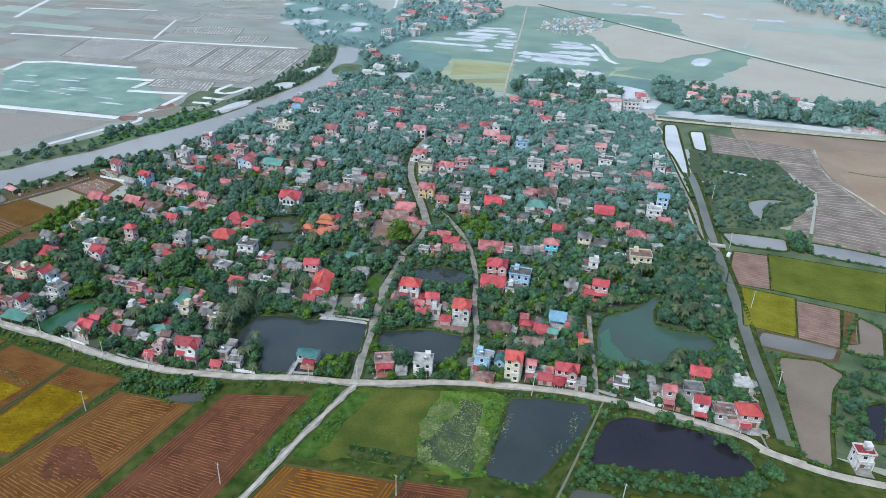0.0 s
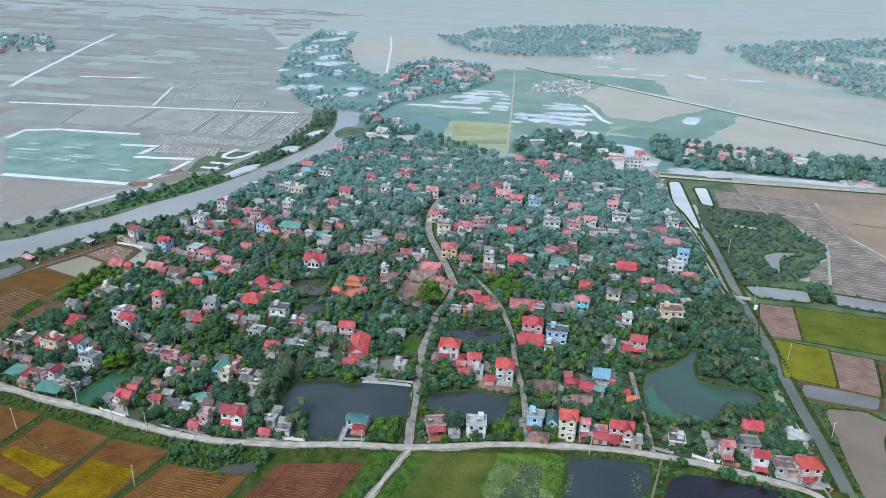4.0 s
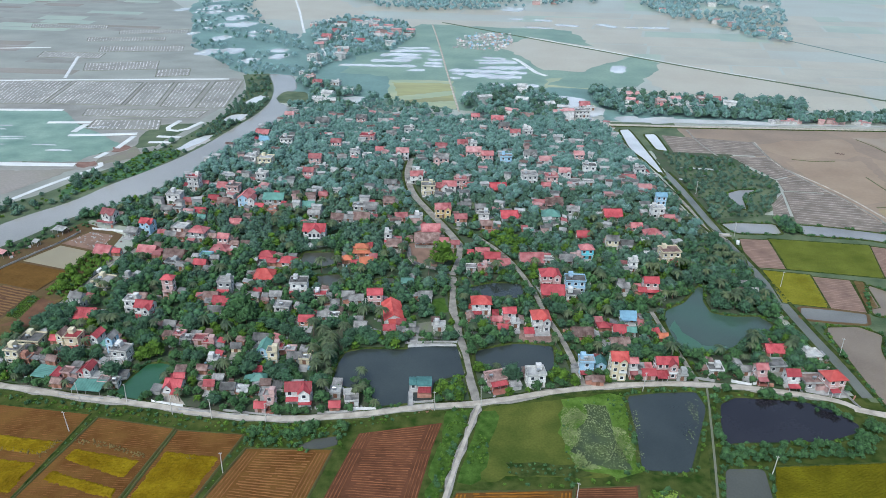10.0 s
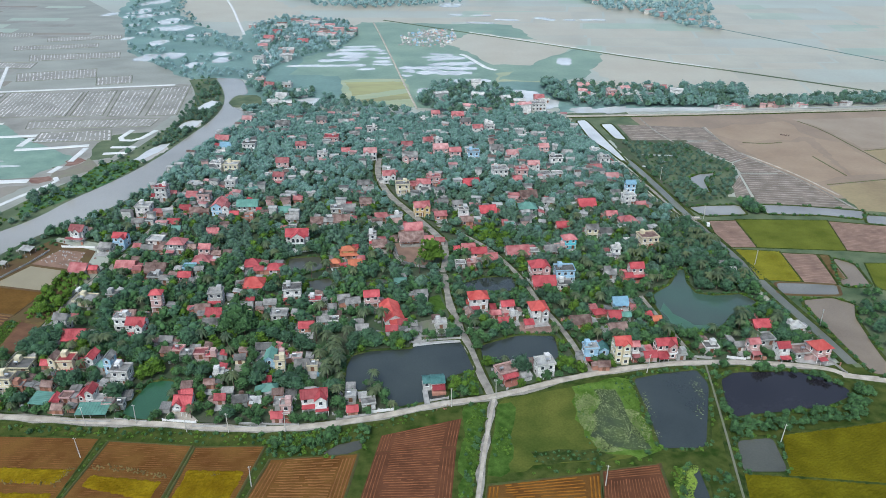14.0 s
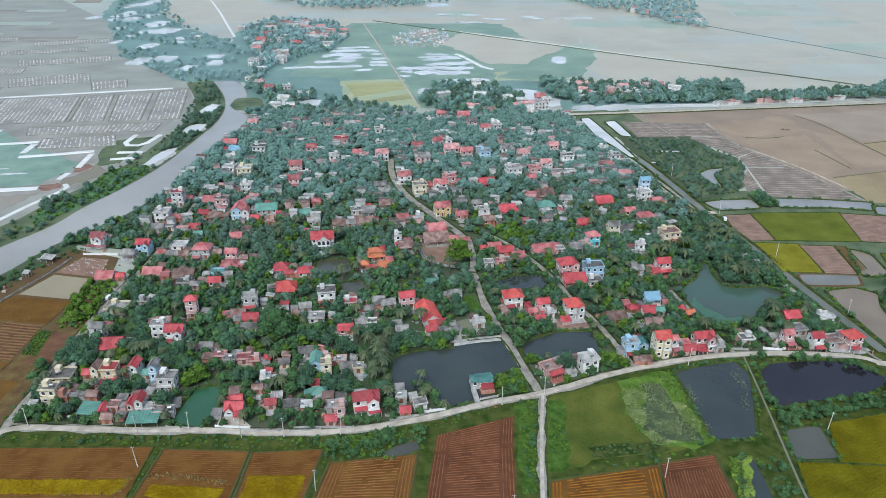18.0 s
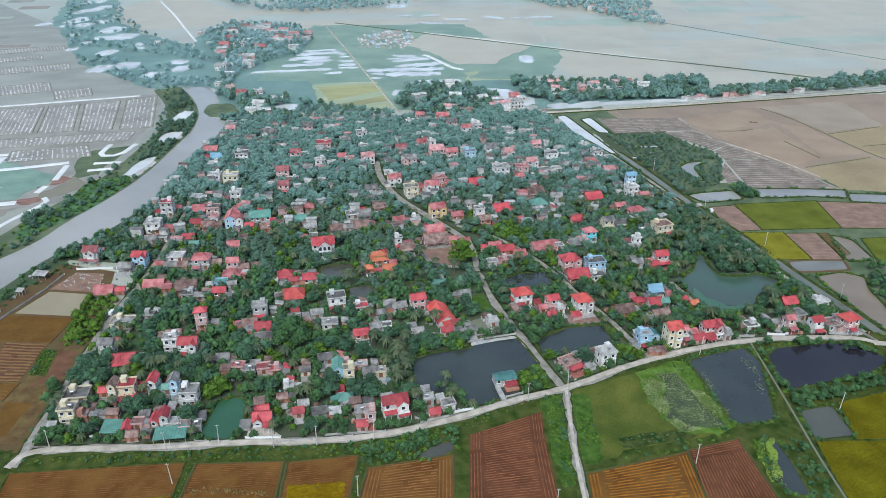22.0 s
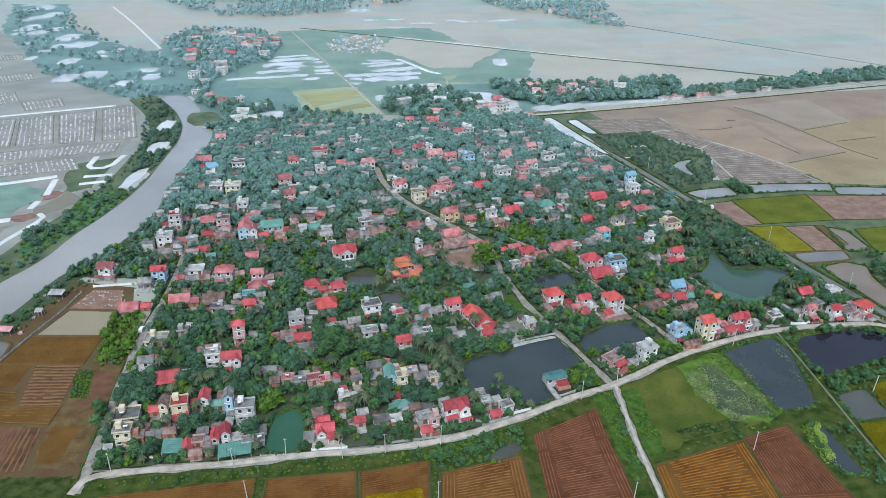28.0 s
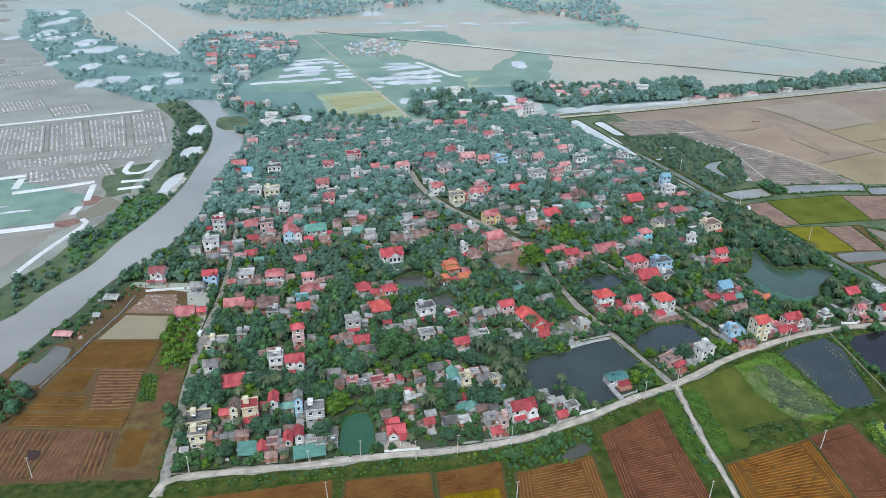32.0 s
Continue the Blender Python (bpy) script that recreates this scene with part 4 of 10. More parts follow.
def track(label, line, width, material):
    """A thin raised track, channel or bund far off."""
    line = soft_line(line, 1)
    w = width / 2
    LINES.append((line, w))
    tagged(new("track", strip("track", line, [(w + 0.4, 0.0), (w, 0.3), (-w, 0.3), (-w - 0.4, 0.0)], material)), label, "track", kind="structure")


tagged(new("grass", sheet("patch", ragged([(-263.6, 218.7), (-257.0, 261.4), (-234.6, 267.4), (-229.1, 257.5), (-241.1, 219.5), (-254.0, 198.1), (-264.4, 178.3), (-272.4, 170.7), (-276.1, 189.3)], 1.6), 0.285, M_LUSH)), "lush green grass on the river dyke", "grass", kind="structure")
tagged(new("earth", sheet("patch", ragged([(-287.0, 244.6), (-276.0, 256.0), (-271.0, 275.0), (-262.0, 262.0), (-256.1, 250.4), (-270.3, 236.3), (-277.4, 231.5)], 2.4), 0.02, M_PINK)), "bare pinkish earth beside the dyke", "earth", kind="structure")
tagged(new("earth", sheet("patch", ragged([(-297.0, 233.0), (-283.1, 237.1), (-278.5, 228.6), (-285.8, 222.8)], 1.2), 0.05, M_RUST)), "patch of red-brown earth", "earth", kind="structure")
tagged(new("earth", sheet("patch", ragged([(-286.4, 267.1), (-281.6, 274.7), (-273.2, 269.8), (-275.7, 258.4), (-282.2, 257.6)], 1.2), 0.05, M_RUST)), "patch of red-brown earth", "earth", kind="structure")


tagged(new("algae", sheet("algae", ragged([(86.2, 66.0), (87.0, 55.4), (90.2, 47.4), (96.3, 46.4), (104.0, 47.4), (109.1, 50.8), (98.5, 51.4), (91.6, 59.9), (88.8, 71.1)], 0.9), 0.135, M_ALGAE)), "mint green film of algae along the pond's shore", "algae", kind="structure")


tagged(new("scrub", sheet("patch", ragged([(130.5, 314.0), (144.5, 312.0), (176.1, 304.0), (190.0, 281.2), (198.8, 267.1), (194.5, 244.3), (178.6, 211.5), (170.6, 201.4), (153.4, 195.1), (140.8, 193.9), (138.2, 242.5), (131.5, 276.6)], 1.5), 0.02, M_DYKE)), "green scrub ground among the fish ponds", "scrub", kind="structure")


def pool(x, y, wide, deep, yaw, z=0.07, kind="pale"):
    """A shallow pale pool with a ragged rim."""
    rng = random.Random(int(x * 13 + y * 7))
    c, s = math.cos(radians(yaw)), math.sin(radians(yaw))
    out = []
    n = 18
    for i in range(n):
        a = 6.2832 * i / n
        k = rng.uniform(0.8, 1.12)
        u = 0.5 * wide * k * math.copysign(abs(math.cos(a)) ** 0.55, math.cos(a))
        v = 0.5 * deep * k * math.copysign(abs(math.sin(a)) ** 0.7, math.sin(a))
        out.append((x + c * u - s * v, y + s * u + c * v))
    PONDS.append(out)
    tagged(new("pool", sheet("pool", out, z + 0.05 * rng.random(), WATERS[kind])), "pale shallow pool coloured white for the reflected sky", "pool", kind="structure")


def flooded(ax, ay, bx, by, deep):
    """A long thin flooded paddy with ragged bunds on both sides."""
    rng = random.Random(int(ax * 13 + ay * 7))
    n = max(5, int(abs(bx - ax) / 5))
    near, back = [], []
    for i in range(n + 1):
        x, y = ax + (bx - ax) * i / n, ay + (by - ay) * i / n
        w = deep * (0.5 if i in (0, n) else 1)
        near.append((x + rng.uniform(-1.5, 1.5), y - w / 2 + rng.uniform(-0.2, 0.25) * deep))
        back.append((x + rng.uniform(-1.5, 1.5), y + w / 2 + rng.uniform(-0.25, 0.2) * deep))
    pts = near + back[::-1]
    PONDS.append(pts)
    tagged(new("pool", sheet("pool", pts, 0.09, WATERS["pale"])), "thin flooded paddy with sky shine put into its colour", "pool", kind="structure")


def patchwork(label, material, x0, x1, y0, y1, wide, deep, share, lean, seed, keep, low=-0.12, each=False):
    """Faint parcels of one sort scattered over a plain, joined."""
    rng = random.Random(seed)
    v, f, m = [], [], []
    choice = material if isinstance(material, list) else [material]
    y = y0
    while y < y1:
        d = deep * rng.uniform(0.7, 1.4)
        x = x0 + rng.uniform(0, wide)
        while x < x1:
            w = wide * rng.uniform(0.5, 1.6)
            if rng.random() < share and keep(x + w / 2, y + d / 2):
                b, z = len(v), low + 0.03 * rng.random()
                s = lean * (y - y0)
                v += [(x + s, y, z), (x + s + w - 3, y + 0.04 * w, z), (x + s + w - 3 + lean * d, y + d - 2 + 0.04 * w, z), (x + s + lean * d, y + d - 2, z)]
                f.append((b, b + 1, b + 2, b + 3))
                m.append(rng.randrange(len(choice)))
            x += w
        y += d
    if each:
        for q, k in zip(f, m):
            me = bpy.data.meshes.new("parcel")
            me.from_pydata([v[i] for i in q], [], [(0, 1, 2, 3)])
            me.materials.append(choice[k])
            part("parcel", me, GROUND)
        return
    me = bpy.data.meshes.new("parcels")
    me.from_pydata(v, [], f)
    for q in choice:
        me.materials.append(q)
    me.polygons.foreach_set("material_index", m)
    tagged(new("far_parcels", me), label, "fields", kind="stuff")


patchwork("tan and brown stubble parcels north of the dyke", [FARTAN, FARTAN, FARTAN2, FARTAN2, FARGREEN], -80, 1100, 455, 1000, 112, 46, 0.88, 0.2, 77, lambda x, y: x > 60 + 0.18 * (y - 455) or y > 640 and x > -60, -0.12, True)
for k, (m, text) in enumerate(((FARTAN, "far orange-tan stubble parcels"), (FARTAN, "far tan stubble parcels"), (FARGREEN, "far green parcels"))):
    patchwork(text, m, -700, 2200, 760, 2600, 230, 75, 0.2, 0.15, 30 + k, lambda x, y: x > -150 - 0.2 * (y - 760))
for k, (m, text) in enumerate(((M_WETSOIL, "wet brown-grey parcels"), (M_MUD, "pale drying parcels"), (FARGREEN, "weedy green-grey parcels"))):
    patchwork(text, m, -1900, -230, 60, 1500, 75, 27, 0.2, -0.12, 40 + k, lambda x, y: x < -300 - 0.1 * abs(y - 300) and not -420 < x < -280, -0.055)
tagged(new("bank", sheet("patch", ragged([(-209.0, 433.2), (-203.7, 447.0), (-191.6, 450.5), (-181.2, 441.0), (-174.8, 411.2), (-184.5, 401.0), (-199.6, 410.5)], 4.0), .16, M_DYKE)), "green spit reaching into the river bend", "bank", kind="structure")
tagged(new("field", sheet("patch", ragged([(-507.2, 428.7), (-419.8, 452.0), (-264.1, 491.6), (-248.3, 453.1), (-245.6, 388.2), (-249.9, 326.6), (-253.6, 275.1), (-265.8, 226.7), (-303.1, 213.3), (-355.2, 184.1)], 1.3), -.035, M_WETSOIL)), "brown-grey wet paddies beside the river dyke", "field", kind="structure")
tagged(new("grass", sheet("patch", ragged([(-378.6, 316.0), (-345.5, 322.0), (-327.3, 305.5), (-329.4, 287.9), (-358.4, 277.9)], 4.0), -.005, M_DYKE)), "weedy green ground between the channels", "grass", kind="structure")
tagged(new("grass", sheet("patch", ragged([(-282.9, 304.4), (-276.4, 327.2), (-252.2, 333.8), (-253.2, 303.7), (-253.6, 275.1), (-267.5, 269.6)], 4.0), -.005, M_DYKE)), "weedy green ground between the channels", "grass", kind="structure")
tagged(new("grass", sheet("patch", ragged([(-349.2, 260.5), (-311.8, 280.2), (-286.0, 276.0), (-288.2, 253.3), (-315.2, 238.2), (-332.4, 228.6)], 1.3), -.005, M_DYKE)), "weedy green ground between the channels", "grass", kind="structure")
tagged(new("grass", sheet("patch", ragged([(97.6, 393.6), (156.9, 400.2), (158.9, 335.4), (143.8, 327.0), (122.8, 315.7), (103.2, 325.5)], 4.0), -.03, M_DYKE)), "rough grass beside the northern paddies", "grass", kind="structure")
tagged(new("field", sheet("patch", ragged([(93.4, 379.9), (240.1, 394.0), (383.6, 408.1), (883.6, 408.1), (374.8, 137.3), (237.2, 167.5), (242.2, 198.4), (236.3, 222.8), (210.3, 273.3), (195.8, 337.5)], 1.3), -.07, TAN[2])), "broad brown stubble land east of the canal", "field", kind="structure")
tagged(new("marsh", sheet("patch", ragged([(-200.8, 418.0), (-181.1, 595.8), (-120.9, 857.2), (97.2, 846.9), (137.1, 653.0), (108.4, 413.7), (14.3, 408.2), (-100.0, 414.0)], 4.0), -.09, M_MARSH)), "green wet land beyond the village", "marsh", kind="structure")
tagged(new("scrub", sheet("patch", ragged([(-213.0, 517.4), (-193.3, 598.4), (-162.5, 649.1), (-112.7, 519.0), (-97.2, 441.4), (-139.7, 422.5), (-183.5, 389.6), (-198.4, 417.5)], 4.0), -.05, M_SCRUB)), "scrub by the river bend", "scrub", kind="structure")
tagged(new("ditch", sheet("patch", ragged([(11.8, -31.3), (25.1, -29.9), (40.1, -30.7), (40.3, -34.6), (26.1, -36.0), (12.2, -36.8)], 1.3), .075, M_BANK)), "dark weedy ditch in the meadow", "ditch", kind="structure")
tagged(new("grass", sheet("patch", ragged([(-11.8, -6.0), (-2.6, -3.5), (-10.1, -52.1), (-15.4, -52.2)], 1.3), .03, M_BRIGHT)), "bright green strip of grass beside the field road", "grass", kind="structure")
tagged(new("grass", sheet("patch", ragged([(1.5, -3.4), (7.8, -3.3), (5.0, -25.5), (2.0, -41.2), (-5.8, -42.6), (-2.5, -21.5)], 1.3), .07, M_BRIGHT)), "bright grass along the meadow", "grass", kind="structure")
tagged(new("field", sheet("patch", ragged([(208.4, 352.5), (287.9, 375.4), (290.3, 329.0), (227.8, 313.7)], 4.0), -.02, TAN[0])), "dry orange-tan stubble parcel", "field", kind="structure")
tagged(new("field", sheet("patch", ragged([(220.0, 308.7), (280.6, 318.0), (273.6, 242.7), (244.1, 227.5), (226.8, 259.9)], 1.3), -.02, TAN[0])), "dry tan stubble parcel", "field", kind="structure")
tagged(new("field", sheet("patch", ragged([(305.3, 380.2), (386.5, 393.6), (406.0, 316.8), (329.1, 224.7), (318.8, 253.6), (312.2, 320.7)], 1.3), -.02, TAN[2])), "dry brown stubble parcel", "field", kind="structure")
tagged(new("field", sheet("patch", ragged([(249.5, 222.1), (309.1, 237.1), (324.5, 218.5), (430.0, 262.0), (450.0, 140.0), (285.5, 171.7), (249.0, 181.6)], 1.0), -.004, M_TANGOLD)), "dry golden-tan stubble parcel", "field", kind="structure")
tagged(new("field", sheet("patch", ragged([(314.9, 295.1), (371.3, 308.3), (470.0, 335.0), (440.0, 262.0), (325.5, 222.0), (318.3, 250.8)], 1.0), -.015, M_TANGOLD)), "dry golden-tan stubble parcel", "field", kind="structure")
tagged(new("field", sheet("patch", ragged([(298.9, 377.2), (387.5, 386.2), (377.7, 310.6), (317.1, 301.2), (311.0, 351.7)], 2.0), -.012, TAN[1])), "dry grey-tan stubble parcel", "field", kind="structure")
tagged(new("field", sheet("patch", ragged([(290.5, 327.2), (306.2, 315.9), (313.0, 247.7), (276.5, 243.5)], 1.3), -.02, TAN[0])), "dry tan stubble parcel", "field", kind="structure")
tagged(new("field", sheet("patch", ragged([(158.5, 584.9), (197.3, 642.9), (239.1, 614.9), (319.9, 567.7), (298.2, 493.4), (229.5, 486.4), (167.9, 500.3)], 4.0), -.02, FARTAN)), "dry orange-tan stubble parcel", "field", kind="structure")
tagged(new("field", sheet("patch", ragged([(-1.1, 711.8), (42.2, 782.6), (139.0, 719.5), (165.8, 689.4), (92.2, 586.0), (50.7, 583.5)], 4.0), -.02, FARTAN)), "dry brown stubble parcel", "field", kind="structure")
tagged(new("field", sheet("patch", ragged([(-450.3, 1041.4), (-361.7, 1221.0), (-215.4, 937.0), (-236.6, 887.5), (-300.1, 850.8), (-363.7, 853.6)], 4.0), -.02, FARTAN)), "far tan stubble parcel coloured pale for haze", "field", kind="structure")
tagged(new("field", sheet("patch", ragged([(-478.9, 336.2), (-374.8, 353.5), (-347.0, 322.2), (-281.8, 274.3), (-296.8, 234.8), (-400.0, 220.2), (-472.7, 298.0)], 1.3), .03, M_EMERALD)), "flooded field of young green rice", "field", kind="structure")
tagged(new("mud_flat", sheet("patch", ragged([(-387.0, 206.3), (-334.7, 211.3), (-289.7, 221.2), (-300.2, 192.8), (-312.7, 164.7), (-316.5, 130.8)], 1.3), .03, M_MUD)), "pale drying mud flat", "mud flat", kind="structure")
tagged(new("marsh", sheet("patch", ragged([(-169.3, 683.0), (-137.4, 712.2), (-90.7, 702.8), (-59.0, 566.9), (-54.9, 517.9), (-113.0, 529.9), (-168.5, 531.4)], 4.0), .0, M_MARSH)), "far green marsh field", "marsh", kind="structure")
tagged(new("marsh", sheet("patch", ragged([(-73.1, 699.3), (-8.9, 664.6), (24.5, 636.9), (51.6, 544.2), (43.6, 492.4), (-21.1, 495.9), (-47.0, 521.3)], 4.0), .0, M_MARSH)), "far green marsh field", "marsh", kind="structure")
tagged(new("field", sheet("patch", ragged([(-108.5, 500.0), (-50.5, 506.0), (-45.5, 478.0), (-96.0, 448.0)], 1.5), .04, M_GOLDFAR)), "far strip of ripening yellow rice", "field", kind="structure")
tagged(new("field", sheet("patch", ragged([(-90.0, 434.0), (-43.5, 460.0), (-40.0, 440.0), (-85.0, 426.0)], 1.2), .04, M_GOLDFAR)), "far strip of ripening yellow rice", "field", kind="structure")
tagged(new("field", sheet("patch", ragged([(41.5, 538.7), (114.1, 573.9), (119.6, 514.1), (52.0, 482.4)], 4.0), -.03, M_OLIVE2)), "far field of yellow-green rice", "field", kind="structure")
tagged(new("field", sheet("patch", ragged([(-111.9, 509.9), (-47.7, 516.4), (-41.9, 458.4), (-36.8, 407.7), (-103.4, 437.5)], 4.0), .02, M_OLIVE2)), "far field of yellow-green rice", "field", kind="structure")
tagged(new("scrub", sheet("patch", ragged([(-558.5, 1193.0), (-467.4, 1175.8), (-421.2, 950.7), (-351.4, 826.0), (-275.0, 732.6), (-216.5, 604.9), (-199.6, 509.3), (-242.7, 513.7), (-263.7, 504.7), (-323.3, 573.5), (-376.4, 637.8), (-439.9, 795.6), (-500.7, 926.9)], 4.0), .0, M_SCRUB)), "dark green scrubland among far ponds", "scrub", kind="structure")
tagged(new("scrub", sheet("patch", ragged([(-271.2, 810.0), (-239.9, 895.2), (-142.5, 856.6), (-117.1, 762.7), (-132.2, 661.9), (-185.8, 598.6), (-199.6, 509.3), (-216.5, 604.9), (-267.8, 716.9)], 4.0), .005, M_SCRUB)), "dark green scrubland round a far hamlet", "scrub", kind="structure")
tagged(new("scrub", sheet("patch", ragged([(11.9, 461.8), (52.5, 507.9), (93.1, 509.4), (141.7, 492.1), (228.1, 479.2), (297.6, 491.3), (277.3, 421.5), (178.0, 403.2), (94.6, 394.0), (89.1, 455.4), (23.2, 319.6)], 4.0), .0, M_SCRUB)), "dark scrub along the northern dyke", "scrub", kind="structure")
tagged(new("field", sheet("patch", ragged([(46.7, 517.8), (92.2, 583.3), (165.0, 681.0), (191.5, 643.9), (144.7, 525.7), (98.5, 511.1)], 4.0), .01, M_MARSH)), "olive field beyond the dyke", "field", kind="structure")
tagged(new("scrub", sheet("patch", ragged([(123.1, 331.4), (169.0, 345.0), (183.8, 317.9), (191.2, 265.8), (199.6, 258.6), (177.3, 208.9), (151.0, 190.0), (135.8, 178.3), (128.5, 233.5), (122.8, 282.7)], 1.3), .01, M_SOIL)), "dark wet scrub among fish ponds", "scrub", kind="structure")
track("thin straight pale road across far fields", [(-33.7, 403.3), (-51.2, 518.0), (-82.3, 730.5), (-102.8, 858.8)], 1.2, M_ROAD)
track("concrete terrace along the pond's northern edge", [(-32.9, 35.3), (-22.5, 37.6), (-11.1, 38.7)], 2.0, M_CONC)
track("pale concrete irrigation channel", [(-476.4, 302.0), (-484.9, 341.2), (-376.1, 355.3)], 4.5, M_CHANNEL)
track("pale concrete irrigation channel", [(-368.7, 319.4), (-334.3, 325.1)], 4.5, M_CHANNEL)
track("pale concrete irrigation channel", [(-397.8, 217.8), (-293.6, 228.5)], 5.4, M_CHANNEL)
track("long pale farm road across the wet fields", [(-590.1, 423.6), (-432.3, 456.2), (-276.0, 487.1)], 3.6, M_CHANNEL)
track("pale field track", [(-437.4, 462.1), (-478.4, 559.9)], 2.7, M_CHANNEL)
track("far pale channel", [(-653.8, 491.9), (-686.1, 555.0), (-748.5, 694.9), (-785.4, 774.5), (-859.9, 947.0)], 5.4, M_CHANNEL)
track("far pale field track", [(-625.1, 576.5), (-535.4, 601.5)], 2.7, M_CHANNEL)
track("short pale concrete channel", [(-335.6, 319.0), (-335.0, 298.0)], 4.5, M_CHANNEL)
track("pale concrete channel", [(-334.3, 290.5), (-310.2, 294.9), (-284.0, 301.9)], 4.5, M_CHANNEL)
track("short pale channel", [(-283.6, 295.5), (-282.4, 265.4)], 3.6, M_CHANNEL)
track("short pale channel", [(-284.9, 255.9), (-286.8, 243.1)], 3.6, M_CHANNEL)
track("pale channel bent round a plot", [(-265.1, 340.1), (-267.6, 314.6), (-251.7, 313.4), (-245.7, 339.6)], 3.6, M_CHANNEL)
track("short pale channel", [(-265.6, 297.6), (-246.8, 297.9)], 3.6, M_CHANNEL)
track("short pale channel", [(-265.8, 283.0), (-248.6, 285.5)], 3.6, M_CHANNEL)
track("pale path along the river dyke", [(-299.2, 164.7), (-292.7, 185.1), (-284.8, 204.7), (-274.1, 227.7), (-278.8, 234.9)], 2.7, M_CHANNEL)
track("curved pale channel", [(16.0, 640.0), (22.0, 631.0), (35.8, 586.5), (42.0, 568.0), (52.0, 558.0)], 4.5, M_CHANNEL)
track("long dark dyke across the far plain", [(-88.5, 875.6), (-30.7, 830.8), (32.1, 779.3), (136.2, 696.8), (234.3, 616.4), (321.3, 556.7), (402.4, 494.3), (430.0, 470.0)], 4.0, M_DYKE)
track("pale path beside the long dyke", [(34.0, 785.0), (138.5, 702.0), (236.8, 621.4), (300.0, 578.0)], 1.6, M_CHANNEL)
track("far pale road", [(-389.1, 1133.3), (-335.6, 976.3), (-291.7, 831.2), (-267.2, 753.3)], 2.7, M_CHANNEL)
track("far pale road", [(-231.9, 682.1), (-213.3, 639.8), (-204.0, 608.1)], 2.7, M_CHANNEL)
track("pale path beside the seedbeds", [(209.0, 354.0), (210.8, 304.0), (222.0, 267.0), (239.0, 224.0), (247.5, 183.0)], 1.1, M_LANE)
track("pale path round the courtyard", [(-46.5, 134.0), (-44.1, 129.9), (-42.3, 118.6), (-37.6, 109.7), (-27.0, 108.1), (-18.5, 103.0)], 1.8, M_LANE)
track("pale path across the seedbeds", [(162.0, 379.0), (164.4, 343.2), (171.6, 313.6)], 1.0, M_LANE)
for bund in ([(298.9, 373.3), (308.8, 348.3), (313.0, 295.5), (316.6, 246.7), (324.5, 218.5)], [(249.3, 224.6), (310.7, 237.9)], [(314.9, 295.1), (371.3, 308.3)], [(322.8, 262.8), (365.2, 267.1)], [(226.7, 314.3), (244.0, 311.2), (259.1, 315.1)], [(267.8, 281.8), (272.4, 241.1)]):
    track("low grassy bund between stubble plots", bund, 0.4, M_PALEBUND)
track("pale narrow path along the seedbeds", [(210.8, 353.6), (210.3, 327.8), (211.3, 301.9), (215.6, 288.6), (230.6, 259.6), (239.0, 239.0), (248.3, 205.5)], 0.7, M_ROAD)
track("far dark dyke", [(330.0, 945.0), (398.9, 826.5), (507.8, 639.0), (590.0, 500.0)], 2.5, M_SCRUB)
track("pale path on the canal bank", [(120.8, 207.2), (124.8, 186.4), (128.8, 167.5)], 1.4, M_LANE)
field("grey", [(-451.7, 529.0), (-381.4, 553.0), (-367.1, 516.0), (-436.0, 496.4)], 90, bund=M_WETBUND)
field("grey", [(-363.3, 513.6), (-332.7, 522.6), (-323.1, 494.7), (-352.0, 484.1)], 91, bund=M_WETBUND)
field("grey", [(-481.8, 617.3), (-388.4, 637.7), (-378.6, 610.5), (-468.3, 588.6)], 92, bund=M_WETBUND)
field("grey", [(-529.2, 578.3), (-458.4, 580.3), (-452.1, 553.9), (-519.4, 549.6)], 93, bund=M_WETBUND)
field("grey", [(-510.3, 722.6), (-427.1, 745.0), (-419.0, 722.4), (-499.0, 697.6)], 94, bund=M_WETBUND)
field("grey", [(-525.0, 667.3), (-433.4, 686.9), (-425.5, 666.7), (-514.0, 644.9)], 95, bund=M_WETBUND)
field("grey", [(-647.9, 745.4), (-545.3, 752.9), (-534.7, 730.1), (-633.1, 719.4)], 96, bund=M_WETBUND)
field("grey", [(-419.0, 452.9), (-354.4, 456.6), (-337.2, 377.5), (-402.2, 374.2)], 97, bund=M_WETBUND)
field("grey", [(-349.5, 459.0), (-325.0, 463.0), (-306.4, 381.0), (-331.6, 377.7)], 98, bund=M_WETBUND)
field("grey", [(-319.0, 463.1), (-290.9, 470.9), (-275.5, 380.6), (-300.0, 379.2)], 99, bund=M_WETBUND)
field("grey", [(-284.3, 472.3), (-260.7, 485.0), (-243.6, 384.0), (-268.0, 380.8)], 100, bund=M_WETBUND)
field("grey", [(-357.7, 361.5), (-254.7, 372.0), (-255.3, 351.1), (-350.7, 342.3)], 101, bund=M_WETBUND)
field("grey", [(-333.6, 331.8), (-282.8, 339.2), (-273.4, 315.1), (-328.1, 308.6)], 102, bund=M_WETBUND)
field("grey", [(-500.0, 444.0), (-425.0, 450.0), (-408.0, 373.0), (-470.0, 364.0)], 103, bund=M_WETBUND)
pool(-501, 1133, 43, 51, -11)
pool(-485, 1028, 22, 61, -11)
pool(-468, 1053, 26, 76, -11)
pool(-467, 940, 30, 64, -11)
pool(-446, 898, 26, 40, -11)
pool(-471, 893, 13, 28, -11)
pool(-428, 923, 30, 37, -11)
pool(-395, 852, 32, 55, -11)
